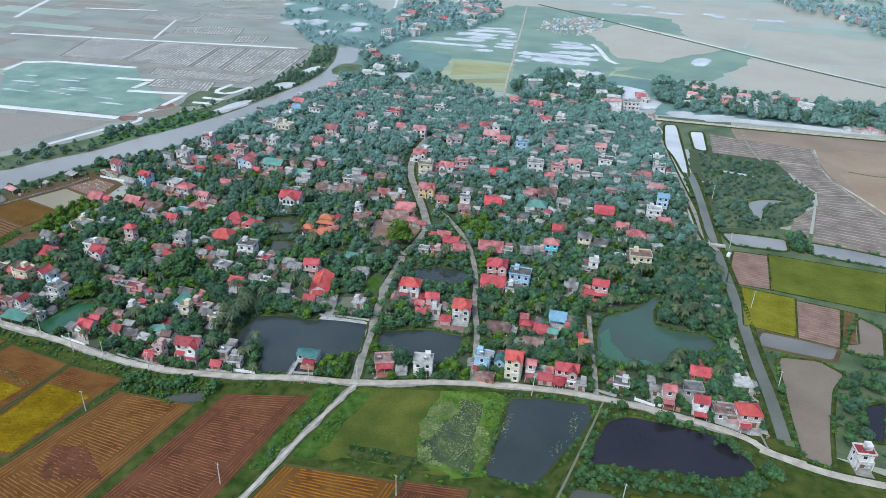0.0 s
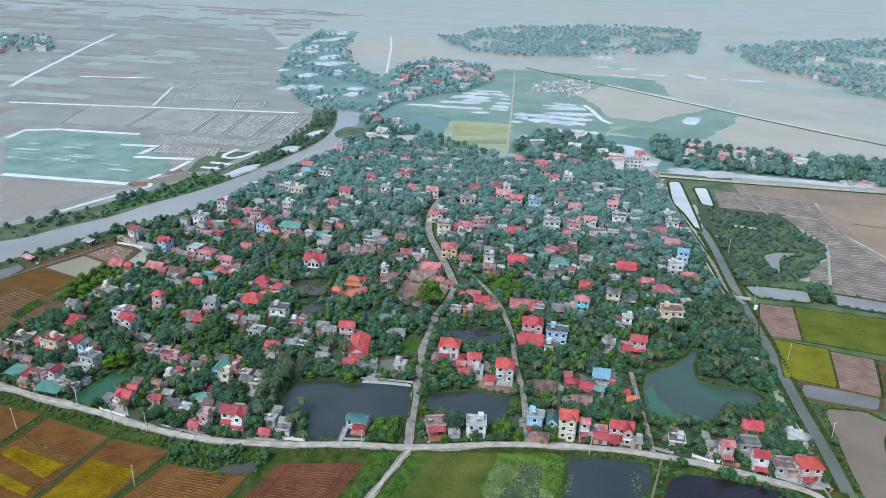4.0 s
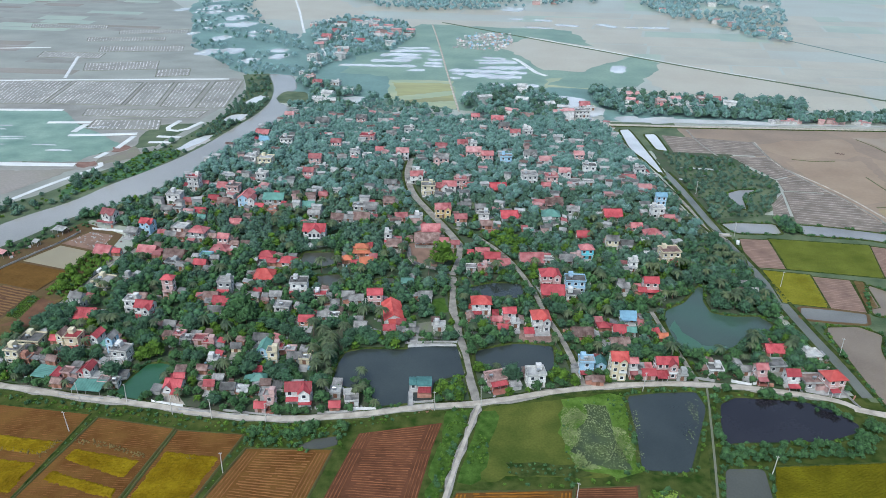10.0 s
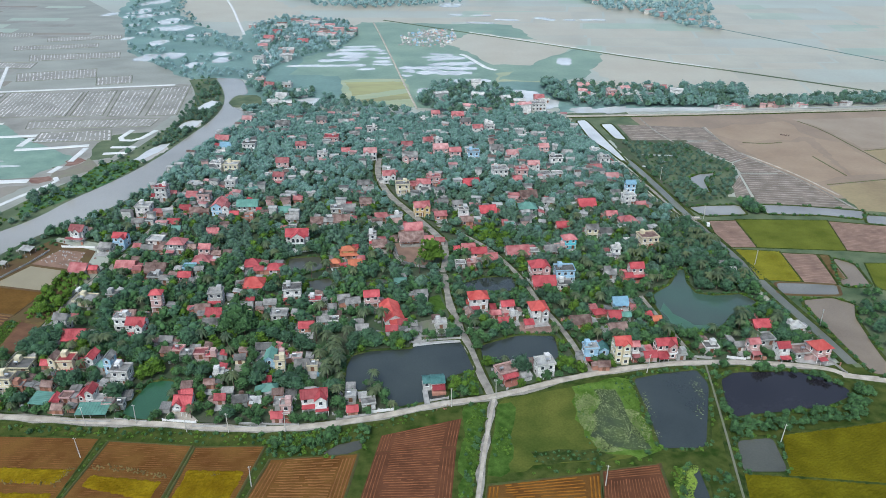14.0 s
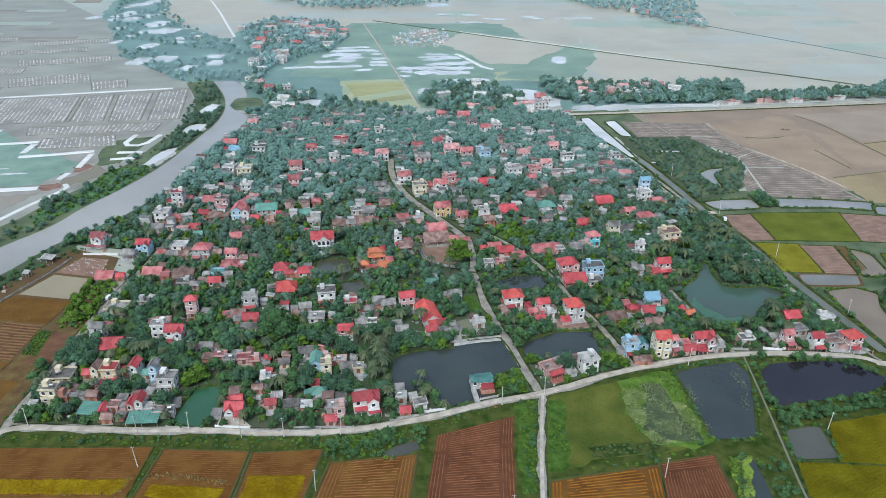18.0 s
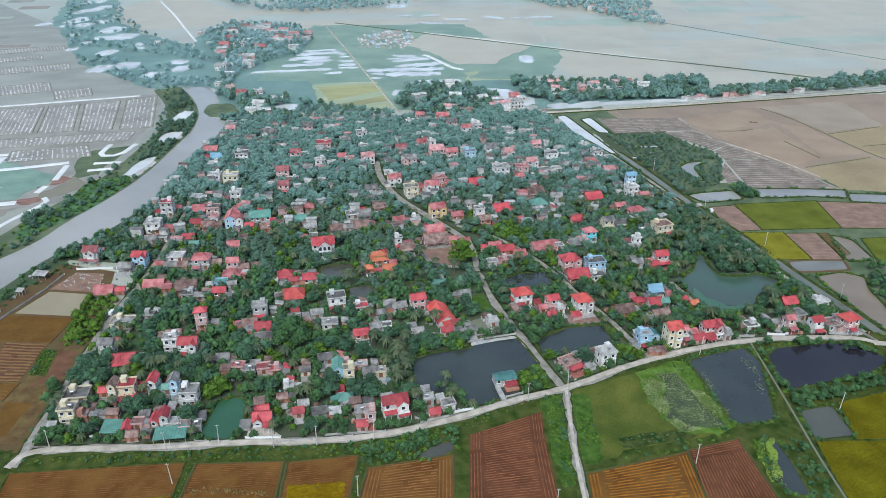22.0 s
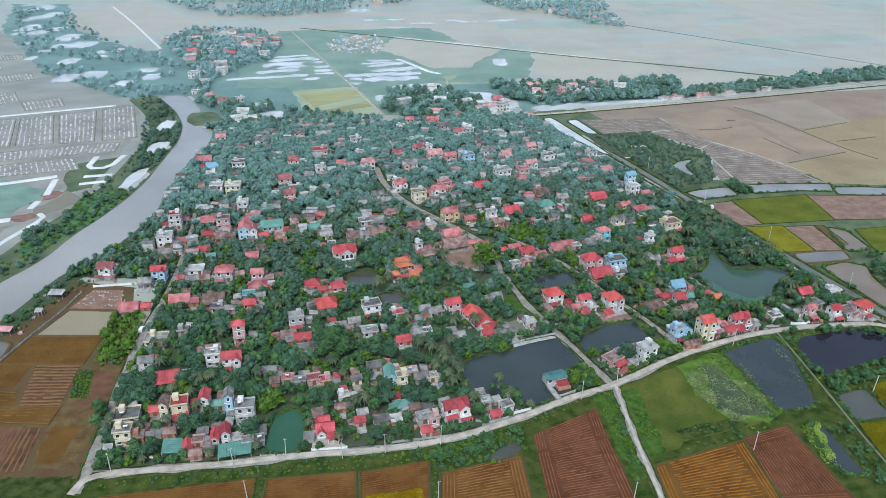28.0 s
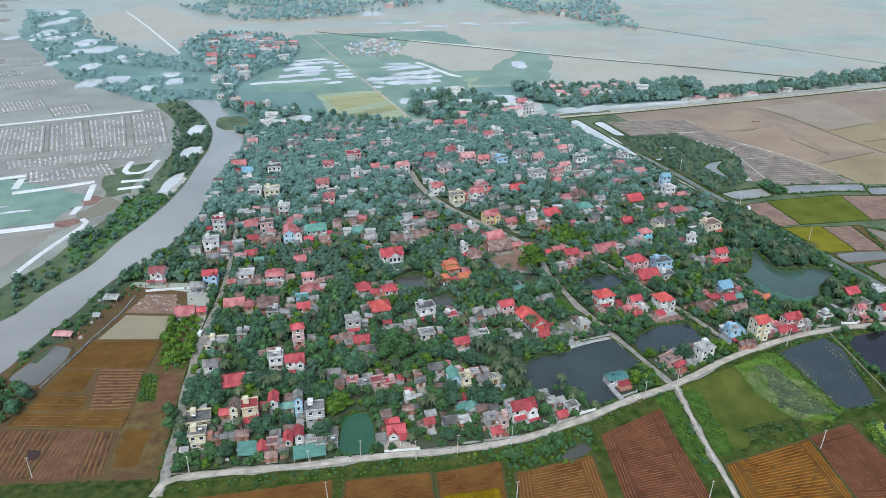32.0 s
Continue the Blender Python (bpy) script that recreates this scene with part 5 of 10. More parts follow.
pool(-367, 800, 34, 47, -11)
pool(-386, 793, 36, 33, -11)
pool(-410, 721, 14, 23, -11)
pool(-335, 745, 15, 21, -11)
pool(-330, 720, 14, 14, -11)
pool(-362, 696, 21, 39, -11)
pool(-347, 610, 25, 40, -12)
pool(-322, 621, 28, 35, -12)
pool(-285, 574, 18, 32, -12)
pool(-267, 633, 21, 24, -12)
pool(-258, 600, 22, 30, -12)
pool(-238, 476, 8, 15, -12)
pool(-223, 413, 13, 32, -12, 0.3)
pool(-222.5, 354, 14, 28, -4, 0.3)
pool(-231, 287, 9, 38, -14, 0.3)
pool(-505, 909, 20, 32, -11)
pool(-437, 819, 18, 21, -11)
pool(-404, 762, 17, 16, -11)
pool(-515, 1171, 60, 15, -11)
FLOODED = [
    (-178.6, 571.2, -91.9, 579.7, 11), (-149.6, 600.2, -103.2, 606.4, 14), (-126.3, 616.7, -91.8, 622.4, 11), (-143.1, 633.0, -95.1, 639.7, 18), (-134.8, 657.1, -81, 666.4, 16), (-128, 676.1, -86.8, 683.3, 10), (-85.8, 616, -67.6, 618.9, 13), (-85.2, 596, -65, 598, 14), (-85.2, 582, -63.9, 583, 11), (-102.1, 557.6, -81.8, 561.9, 10), (-84, 640, -72, 642, 11), (-83, 655, -76, 657, 11), (-23.1, 637.4, 8, 636.1, 11), (-30, 622, 14, 626, 8), (-22.9, 609, 21.2, 617.8, 14), (-22.7, 584, 30.8, 590.6, 19), (-54.4, 566, 29.5, 566.2, 18), (-36, 545, 25, 545.4, 19), (-12.5, 506.9, 41.2, 510, 14), (-50.6, 552, -38, 549, 11), (-52, 532, -40, 531, 10),
]
FLOODED += [(137.5, 284.5, 163.8, 282.0, 3), (129.6, 260.0, 138.2, 259.6, 2), (149.8, 270.0, 155.7, 269.6, 2), (185.1, 227.0, 193.6, 240.0, 2)]
FLOODED += [
    (-422, 256, -407, 257, 1.9), (-446, 279, -421, 281, 3.5), (-348, 265, -330, 267, 2.2), (-431, 256, -419, 257, 3.8), (-339, 310, -317, 312, 2.0), (-412, 296, -390, 298, 3.6), (-332, 255, -313, 257, 3.2), (-384, 262, -368, 263, 1.7), (-324, 315, -306, 316, 2.3), (-328, 292, -304, 294, 3.6), (-384, 280, -365, 282, 2.6), (-432, 271, -410, 274, 1.6), (-449, 296, -435, 298, 2.8), (-389, 274, -363, 277, 2.0), (-397, 264, -378, 266, 2.2), (-405, 306, -391, 307, 2.9),
]
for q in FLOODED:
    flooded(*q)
pool(-28, 469, 14, 23, -12)
pool(-8, 418, 17, 24, -12)
pool(18, 442, 9, 22, -12)
pool(-52, 378, 23, 12, -12)
pool(-134, 425, 27, 30, -12)
pool(58, 470, 53, 11, -12)
pool(83, 424, 30, 34, -12)
pool(63, 387, 9, 18, -12)
pool(135, 605, 17, 42, -11)
pool(17, 1030, 36, 47, -11)
pool(22, 930, 22, 16, -11)
pool(63, 926, 30, 20, -11)
pool(54, 858, 43, 14, -11)
pool(97, 888, 37, 17, -11)
pool(151, 905, 23, 18, -11)
pool(163, 891, 19, 16, -11)
pool(193, 890, 19, 14, -11)
pool(218, 892, 19, 16, -11)
pool(238, 895, 23, 16, -11)
for q in ([(-237.0, 272.0), (-226.0, 306.5), (-220.4, 292.1), (-229.8, 262.4)], [(-227.5, 345.9), (-216.0, 367.0), (-212.8, 351.7), (-221.7, 337.4)], [(-228.8, 421.0), (-220.4, 423.4), (-214.8, 400.7), (-222.9, 399.3)]):
    pts = ragged(smooth(q, 1), 1.0)
    PONDS.append(pts)
    tagged(new("pool", sheet("pool", pts, 0.31, WATERS["mud"])), "muddy pale pool on the river dyke", "pool", kind="structure")
pool(75, 447, 26, 39, 17)
pool(42, 441, 16, 19, 17)
pool(145, 405, 36, 19, 17)
pool(116, 405, 24, 17, 17)
pool(182, 403, 19, 8, 17)


# ---- houses ----
M_TILE = mat("red_clay_paving", (0.30, 0.12, 0.09), 0.85, 0.25, 0.3, 3.0, 0.2)
HOUSES = []
WINDOWS = {}


def window_mesh(w, h):
    """A frame with a sloping sill, in one piece, and its pane."""
    key = (round(w, 1), round(h, 1))
    if key not in WINDOWS:
        o = [(-w / 2 - 0.22, -0.2, -0.2), (w / 2 + 0.22, -0.2, -0.2), (w / 2 + 0.1, -0.09, h + 0.1), (-w / 2 - 0.1, -0.09, h + 0.1)]
        i = [(-w / 2, -0.09, 0), (w / 2, -0.09, 0), (w / 2, -0.09, h), (-w / 2, -0.09, h)]
        v = o + i + [(x, 0.02, z) for x, _, z in o] + [(x, 0.02, z) for x, _, z in i]
        f = []
        for k in range(4):
            n = (k + 1) % 4
            f += [(k, n, 4 + n, 4 + k), (k, 8 + k, 8 + n, n), (4 + k, 4 + n, 12 + n, 12 + k)]
        me = bpy.data.meshes.new("window")
        me.from_pydata(v, [], f)
        me.materials.append(M_TRIM)
        me.update()
        p = Shape()
        p.box(-w / 2 + 0.01, w / 2 - 0.01, -0.04, 0.01, 0.01, h - 0.01)
        WINDOWS[key] = (me, p.mesh("pane", M_GLASS))
    return WINDOWS[key]


def far_window(frame_mesh, pane_mesh):
    """Frame and pane in one small mesh, for houses far off."""
    if "far" not in WINDOWS:
        s = Shape()
        for k, me in enumerate((frame_mesh, pane_mesh)):
            b = len(s.v)
            s.v += [tuple(q.co) for q in me.vertices]
            s.f += [tuple(b + i for i in q.vertices) for q in me.polygons]
            s.m += [k] * len(me.polygons)
        WINDOWS["far"] = s.mesh("window", M_TRIM, M_GLASS)
    return WINDOWS["far"]


def door_mesh():
    if "door" not in WINDOWS:
        s = Shape()
        s.box(-0.75, 0.75, -0.06, 0.03, 0, 2.3)
        WINDOWS["door"] = s.mesh("door", M_DOOR)
    return WINDOWS["door"]


def tank_mesh():
    if "tank" not in WINDOWS:
        s = Shape()
        a = [(math.cos(0.6283 * i), math.sin(0.6283 * i)) for i in range(10)]
        for r0, x0, r1, x1 in ((0.3, -0.85, 0.55, -0.7), (0.55, -0.7, 0.55, 0.7), (0.55, 0.7, 0.3, 0.85)):
            s.hull([(x0, r0 * c, 1.15 + r0 * q) for c, q in a], [(x1, r1 * c, 1.15 + r1 * q) for c, q in a], 0)
        for x in (-0.5, 0.5):
            s.box(x - 0.05, x + 0.05, -0.5, 0.5, 0, 0.65, 0)
        WINDOWS["tank"] = s.mesh("water_tank", M_STEEL)
    return WINDOWS["tank"]


def folded(line, half, thick, ribs):
    """One sheet with raised ribs, folded over a line of (y, z) corners, from -half to half along x."""
    cols = [(-half, 0.0)]
    if ribs:
        n = max(3, int(2 * half / 1.1))
        for i in range(n):
            x = -half + 2 * half * (i + 0.5) / n
            cols += [(x - 0.14, 0.0), (x - 0.07, 0.09), (x + 0.07, 0.09), (x + 0.14, 0.0)]
    cols.append((half, 0.0))
    k, n = len(cols), len(line)
    v = [(x, y, z + thick + dz) for y, z in line for x, dz in cols] + [(x, y, z) for y, z in line for x, _ in cols]
    b, f = k * n, []
    for r in range(n - 1):
        for c in range(k - 1):
            q = r * k + c
            f += [(q, q + 1, q + k + 1, q + k), (b + q + 1, b + q, b + q + k, b + q + k + 1)]
    for c in range(k - 1):
        q = (n - 1) * k + c
        f += [(c + 1, c, b + c, b + c + 1), (q, q + 1, b + q + 1, b + q)]
    for r in range(n - 1):
        q, e = r * k, r * k + k - 1
        f += [(q, q + k, b + q + k, b + q), (e + k, e, b + e, b + e + k)]
    s = Shape()
    s.v, s.f, s.m = v, f, [0] * len(f)
    return s


def gable_roof(w, d, z, rise, over, ribs=True):
    """A ribbed pitched roof; the ridge runs along x."""
    drop = rise * over / (d / 2)
    return folded([(-d / 2 - over, z - drop), (0, z + rise), (d / 2 + over, z - drop)], w / 2 + over, 0.12, ribs)


def hip_roof(w, d, z, rise, over):
    s = Shape()
    hx, hy, t = w / 2 + over, d / 2 + over, 0.16
    k = max(0.4, hx - hy)
    e = [(-hx, -hy, z - 0.25), (hx, -hy, z - 0.25), (hx, hy, z - 0.25), (-hx, hy, z - 0.25)]
    s.v = e + [(x, y, q + t) for x, y, q in e] + [(-k, 0, z + rise), (k, 0, z + rise)]
    s.f = [(3, 2, 1, 0), (0, 1, 5, 4), (1, 2, 6, 5), (2, 3, 7, 6), (3, 0, 4, 7), (4, 5, 9, 8), (6, 7, 8, 9), (5, 6, 9), (7, 4, 8)]
    s.m = [0] * len(s.f)
    return s


def hip_caps(ob, w, d, z, rise, over, material):
    """Rounded tiles along the hips and the ridge."""
    hx, hy = w / 2 + over, d / 2 + over
    k = max(0.4, hx - hy)
    top = [(-k, 0, z + rise), (k, 0, z + rise)]
    for p, q in (((-hx, -hy), top[0]), ((hx, -hy), top[1]), ((hx, hy), top[1]), ((-hx, hy), top[0])):
        s = Shape()
        s.rod(p[0], p[1], z - 0.1, q[2] + 0.03, 0.12, 0.12, 5, dx=q[0] - p[0], dy=q[1] - p[1])
        part("hip_cap", s.mesh("hip_cap", material), ob)
    s = Shape()
    s.box(-k - 0.1, k + 0.1, -0.13, 0.13, z + rise - 0.05, z + rise + 0.12)
    part("ridge_cap", s.mesh("ridge_cap", material), ob)


WALL_WORDS = {"w": "white", "c": "cream", "y": "yellow", "b": "light blue", "t": "turquoise", "k": "pale pink", "g": "grey cement", "r": "brick"}
ROOF_WORDS = {"R": "red", "L": "teal", "O": "orange tile", "T": "old brown tile", "G": "grey", "B": "blue", "N": "green", "P": "faded crimson", "V": "vermilion tile", "W": "pale cement", "F": "light pink"}
SHAPE_WORDS = {"g": "gabled", "h": "hipped", "f": "flat", "s": "lean-to", "t": "upturned"}


def house(x, y, w, d, storeys, roof, wall, cover, axis="x", yaw=6.0):
    """One house: walls, roof, windows, door and what it carries."""
    rng = random.Random(int(x * 31 + y * 17))
    turn = yaw + (90 if axis == "y" else 0)
    if axis == "y":
        w, d = d, w
    c, s = math.cos(radians(turn)), math.sin(radians(turn))
    HOUSES.append((x, y, c, s, w / 2 + 0.5, d / 2 + 0.5))
    words = {1: "low", 2: "two-storey", 3: "three-storey"}[storeys]
    ob = empty("shed" if roof == "s" else "temple" if roof == "t" else "house", x, y, 0, turn)
    tagged(ob, f"{words} {WALL_WORDS[wall]} house with a {SHAPE_WORDS[roof]} {ROOF_WORDS[cover]} roof", "shed" if roof == "s" else "temple" if roof == "t" else "house", "village houses")
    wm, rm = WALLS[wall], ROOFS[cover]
    tall = 3.15 * storeys - (0.3 if storeys == 1 else 0)
    if roof == "s":
        b = folded([(-d / 2, 2.5), (d / 2, 3.4)], w / 2, 0.08, True)
        part("roof", b.mesh("roof", rm), ob)
        for px in (-w / 2 + 0.2, 0, w / 2 - 0.2):
            for py, h in ((-d / 2 + 0.2, 2.56), (d / 2 - 0.2, 3.3)):
                p = Shape()
                p.rod(px, py, 0, h, 0.09)
                part("post", p.mesh("post", M_CONC), ob)
        return ob
    b = Shape()
    rise = min(2.6, 0.28 * d + 0.4)
    yz = [(-d / 2, 0), (d / 2, 0), (d / 2, tall), (0, tall + rise - 0.05), (-d / 2, tall)] if roof == "g" else [(-d / 2, 0), (d / 2, 0), (d / 2, tall), (-d / 2, tall)]
    b.hull([(-w / 2, p, q) for p, q in yz][::-1], [(w / 2, p, q) for p, q in yz][::-1])
    part("wall", b.mesh("wall", wm), ob)
    b = Shape()
    b.box(-w / 2 - 0.12, w / 2 + 0.12, -d / 2 - 0.12, d / 2 + 0.12, 0, 0.35)
    part("plinth", b.mesh("plinth", M_CONC), ob)
    for k in range(1, storeys):
        b = Shape()
        b.box(-w / 2 - 0.1, w / 2 + 0.1, -d / 2 - 0.1, d / 2 + 0.1, 3.15 * k - 0.12, 3.15 * k + 0.12)
        part("floor_band", b.mesh("floor_band", M_TRIM), ob)
    if roof == "g":
        part("roof", gable_roof(w, d, tall, rise, 0.45).mesh("roof", rm), ob)
        b = Shape()
        b.box(-w / 2 - 0.5, w / 2 + 0.5, -0.16, 0.16, tall + rise + 0.06, tall + rise + 0.26)
        part("ridge_cap", b.mesh("ridge_cap", rm), ob)
    elif roof == "h":
        part("roof", hip_roof(w, d, tall, rise + 0.3, 0.6).mesh("roof", rm), ob)
        hip_caps(ob, w, d, tall, rise + 0.3, 0.6, rm)
    elif roof == "t":
        part("roof", hip_roof(w, d, tall, 1.2, 0.9).mesh("roof", rm), ob)
        u = Shape()
        u.box(-w * 0.33, w * 0.33, -d * 0.28, d * 0.28, tall + 0.6, tall + 2.2)
        part("clerestory", u.mesh("clerestory", WALLS["y"]), ob)
        part("upper_roof", hip_roof(w * 0.66, d * 0.56, tall + 2.2, 1.8, 0.8).mesh("upper_roof", rm), ob)
        for sx in (-1, 1):
            for sy in (-1, 1):
                u = Shape()
                px, py = sx * (w / 2 + 0.8), sy * (d / 2 + 0.8)
                u.rod(px, py, tall - 0.2, tall + 0.7, 0.16, 0.04, 5, dx=sx * 0.5, dy=sy * 0.4)
                part("eave_finial", u.mesh("eave_finial", rm), ob)
    else:
        u = Shape()
        u.box(-w / 2 - 0.35, w / 2 + 0.35, -d / 2 - 0.5, d / 2 + 0.3, tall, tall + 0.16)
        part("roof_slab", u.mesh("roof_slab", rm), ob)
        X, Y0, Y1, z0 = w / 2 + 0.25, -d / 2 - 0.4, d / 2 + 0.2, tall + 0.162
        ring = [(-X, Y0), (X, Y0), (X, Y1), (-X, Y1)]
        part("parapet", strip("parapet", ring, [(0.07, z0), (0.07, z0 + 0.75), (-0.07, z0 + 0.75), (-0.07, z0)], wm, True), ob)
        if storeys > 1 or rng.random() < 0.35:
            u = Shape()
            sx = rng.choice((-1, 1)) * w * 0.22
            u.box(sx - 1.1, sx + 1.1, d / 2 - 2.6, d / 2 - 0.1, z0, z0 + 2.2)
            part("stair_hut", u.mesh("stair_hut", wm), ob)
    if (roof == "f" and rng.random() < 0.55) or (storeys > 1 and rng.random() < 0.3 and roof == "f"):
        tk = part("water_tank", tank_mesh(), ob, "shiny steel water tank")
        tk.location = (rng.uniform(-0.3, 0.3) * w, -d * 0.1, tall + 0.16)
    far = y > 240
    if axis == "x" and not far and (storeys > 1 or rng.random() < 0.45):
        yd = rng.uniform(3.0, 5.5)
        px, py = x + s * (d / 2 + yd / 2), y - c * (d / 2 + yd / 2)
        if all(not inside(px, py, q) for q in PONDS) and all(near_line(px, py, q) > h + 2 for q, h in LINES):
            HOUSES.append((px, py, c, s, w * 0.45, yd / 2))
            u = Shape()
            u.box(-w * 0.48, w * 0.48, -yd / 2, yd / 2, 0.01, 0.14)
            yard = tagged(new("yard", u.mesh("yard", rng.choice((M_CONC, M_LANE, M_CONC, M_TILE)))), "paved concrete yard in front of a house", "yard", kind="structure")
            yard.location, yard.rotation_euler = (px, py, 0), (0, 0, radians(turn))
    if not far and roof != "t" and rng.random() < 0.5:
        aw, ad, ah = rng.uniform(2.2, 3.4), d * rng.uniform(0.45, 0.75), 2.4
        e = rng.choice((-1, 1))
        x0, x1 = (w / 2, w / 2 + aw) if e > 0 else (-w / 2 - aw, -w / 2)
        u = Shape()
        u.box(x0 + (0.01 if e > 0 else 0), x1 - (0 if e > 0 else 0.01), -ad / 2, ad / 2, 0, ah)
        ann = part("annex", u.mesh("annex", rng.choice((wm, WALLS["g"], WALLS["r"]))), ob, "low kitchen annex")
        u = Shape()
        hi, lo_z = (ah + 0.7, ah + 0.05)
        za, zb = (hi, lo_z) if e > 0 else (lo_z, hi)
        q = [(x0 - (0.3 if e < 0 else -0.02), -ad / 2 - 0.3, za), (x1 + (0.3 if e > 0 else -0.02), -ad / 2 - 0.3, zb), (x1 + (0.3 if e > 0 else -0.02), ad / 2 + 0.3, zb), (x0 - (0.3 if e < 0 else -0.02), ad / 2 + 0.3, za)]
        u.hull(q, [(a, b2, r + 0.09) for a, b2, r in q])
        part("annex_roof", u.mesh("annex_roof", rng.choice((ROOFS["G"], ROOFS["T"], ROOFS["G"], rm))), ann)
    # windows and doors on the sides that look south, east and west; the rear has none in sight
    sides = [(0, -d / 2, 0, w), (-w / 2, 0, -90, d), (w / 2, 0, 90, d)] if axis == "x" else [(w / 2, 0, 90, d), (-w / 2, 0, -90, d), (0, -d / 2, 0, w), (0, d / 2, 180, w)]
    for k in range(storeys):
        for i, (sx, sy, rot, run) in enumerate(sides):
            n = max(1, int(run / 3.0)) if i == 0 or axis == "y" else (1 if far else max(1, int(run / 4.0)))
            if far and i > 0 and k == 0:
                continue
            for j in range(n):
                o = (j - (n - 1) / 2) * run / n
                is_door = k == 0 and i == 0 and j == n // 2
                me, pane = (door_mesh(), None) if is_door else window_mesh(1.3 if i == 0 else 1.0, 1.4)
                ox, oy = (o, 0) if rot in (0, 180) else (0, o)
                q = part("door" if is_door else "window", me, ob)
                if pane and y < 205:
                    part("pane", pane, q)
                elif pane:
                    q.data = far_window(me, pane)
                q.location, q.rotation_euler = (sx + ox, sy + oy, 3.15 * k + (0.36 if is_door else 1.1)), (0, 0, radians(rot))
    wing = 0
    if storeys == 2 and axis == "x" and roof in "gh" and w > 7 and rng.random() < 0.75:
        wing = rng.choice((-1, 1))
        ww, wd = w * 0.42, 1.8
        wx = wing * (w - ww) / 2
        u = Shape()
        wr = 0.3 * ww + 0.5
        xz = [(wx - ww / 2, 0), (wx + ww / 2, 0), (wx + ww / 2, tall), (wx, tall + wr - 0.05), (wx - ww / 2, tall)]
        u.hull([(a, -d / 2 - wd, b2) for a, b2 in xz], [(a, -d / 2 - 0.02, b2) for a, b2 in xz])
        wg = part("wing", u.mesh("wing", wm), ob)
        g = gable_roof(wd + d * 0.5, ww, tall, wr, 0.35)
        mid = -d / 2 - wd / 2 + d * 0.25
        g.v = [(wx + q, mid + p, r) for p, q, r in g.v]
        g.f = [q[::-1] for q in g.f]
        part("wing_roof", g.mesh("wing_roof", rm), wg)
        for k in range(storeys):
            me, pane = window_mesh(1.3, 1.4)
            q = part("window", me, wg)
            part_pane = new("pane", pane)
            part_pane.parent = wg
            for o in (q, part_pane):
                o.location = (wx, -d / 2 - wd, 3.15 * k + 1.1)
    if storeys >= 2 and axis == "x":
        u = Shape()
        bw = w * (0.5 if w > 7 else 0.9)
        bx = (-wing or rng.choice((-1, 0, 1))) * (w - bw) / 2
        if not far and rng.random() < 0.45:
            aw = Shape()
            q = [(bx - bw / 2, -d / 2 - 3.6, 2.6), (bx + bw / 2, -d / 2 - 3.6, 2.6), (bx + bw / 2, -d / 2 - 1.32, 3.1), (bx - bw / 2, -d / 2 - 1.32, 3.1)]
            aw.hull(q, [(a, b2, r + 0.08) for a, b2, r in q])
            part("awning", aw.mesh("awning", rm if cover in "RPN" else ROOFS["R"]), ob)
            for e in (-1, 1):
                p = Shape()
                p.rod(bx + e * (bw / 2 - 0.15), -d / 2 - 3.45, 0, 2.62, 0.06, n=6)
                part("awning_post", p.mesh("awning_post", M_TRIM), ob)
        u.box(bx - bw / 2, bx + bw / 2, -d / 2 - 1.3, -d / 2, 3.05, 3.25)
        bal = part("balcony", u.mesh("balcony", M_TRIM), ob)
        line = [(bx - bw / 2 + 0.06, -d / 2), (bx - bw / 2 + 0.06, -d / 2 - 1.24), (bx + bw / 2 - 0.06, -d / 2 - 1.24), (bx + bw / 2 - 0.06, -d / 2)]
        part("railing", strip("railing", line, [(0.06, 3.25), (0.06, 4.1), (-0.06, 4.1), (-0.06, 3.25)], wm), bal)
        for e in (-1, 1):
            p = Shape()
            p.rod(bx + e * (bw / 2 - 0.2), -d / 2 - 1.15, 0, 3.05, 0.14, n=6)
            part("column", p.mesh("column", M_TRIM), ob)
    elif storeys == 1 and roof != "f" and axis == "x" and w > 6 and rng.random() < 0.6:
        u = Shape()
        lo = [(-w / 2, -d / 2 - 1.9, 2.25), (w / 2, -d / 2 - 1.9, 2.25), (w / 2, -d / 2 - 0.05, 2.75), (-w / 2, -d / 2 - 0.05, 2.75)]
        u.hull(lo, [(a, q, r + 0.08) for a, q, r in lo])
        part("porch_roof", u.mesh("porch_roof", rm), ob)
        for e in (-1, 0, 1):
            p = Shape()
            p.rod(e * (w / 2 - 0.2), -d / 2 - 1.75, 0, 2.3, 0.1, n=6)
            part("post", p.mesh("post", M_TRIM), ob)
    return ob


house(-152.7, 65.6, 5.1, 3.9, 3, "h", "k", "R", "x", 3)
house(-178.0, 76.0, 4.6, 3.5, 1, "f", "g", "G", "x", -5)
house(-188.9, 71.3, 9.3, 7.1, 1, "f", "c", "G", "x", -6)
house(-189.8, 49.7, 5.9, 4.5, 2, "g", "w", "G", "x", -7)
house(-180.9, 41.5, 9.1, 6.9, 1, "g", "r", "R", "x", 1)
house(-155.1, 45.9, 7.7, 5.8, 2, "g", "w", "R", "x", -2)
house(-163.0, 49.6, 6.0, 4.6, 2, "f", "w", "G", "x", -3)
house(-163.6, 58.3, 6.2, 4.7, 1, "g", "r", "T", "x", 2)
house(-183.4, 20.3, 3.8, 3.4, 1, "g", "r", "R", "x", 0)
house(-179.6, 19.9, 3.0, 5.1, 2, "g", "c", "T", "y", -7)
house(-173.6, 18.5, 5.9, 5.4, 2, "f", "c", "R", "x", 1)
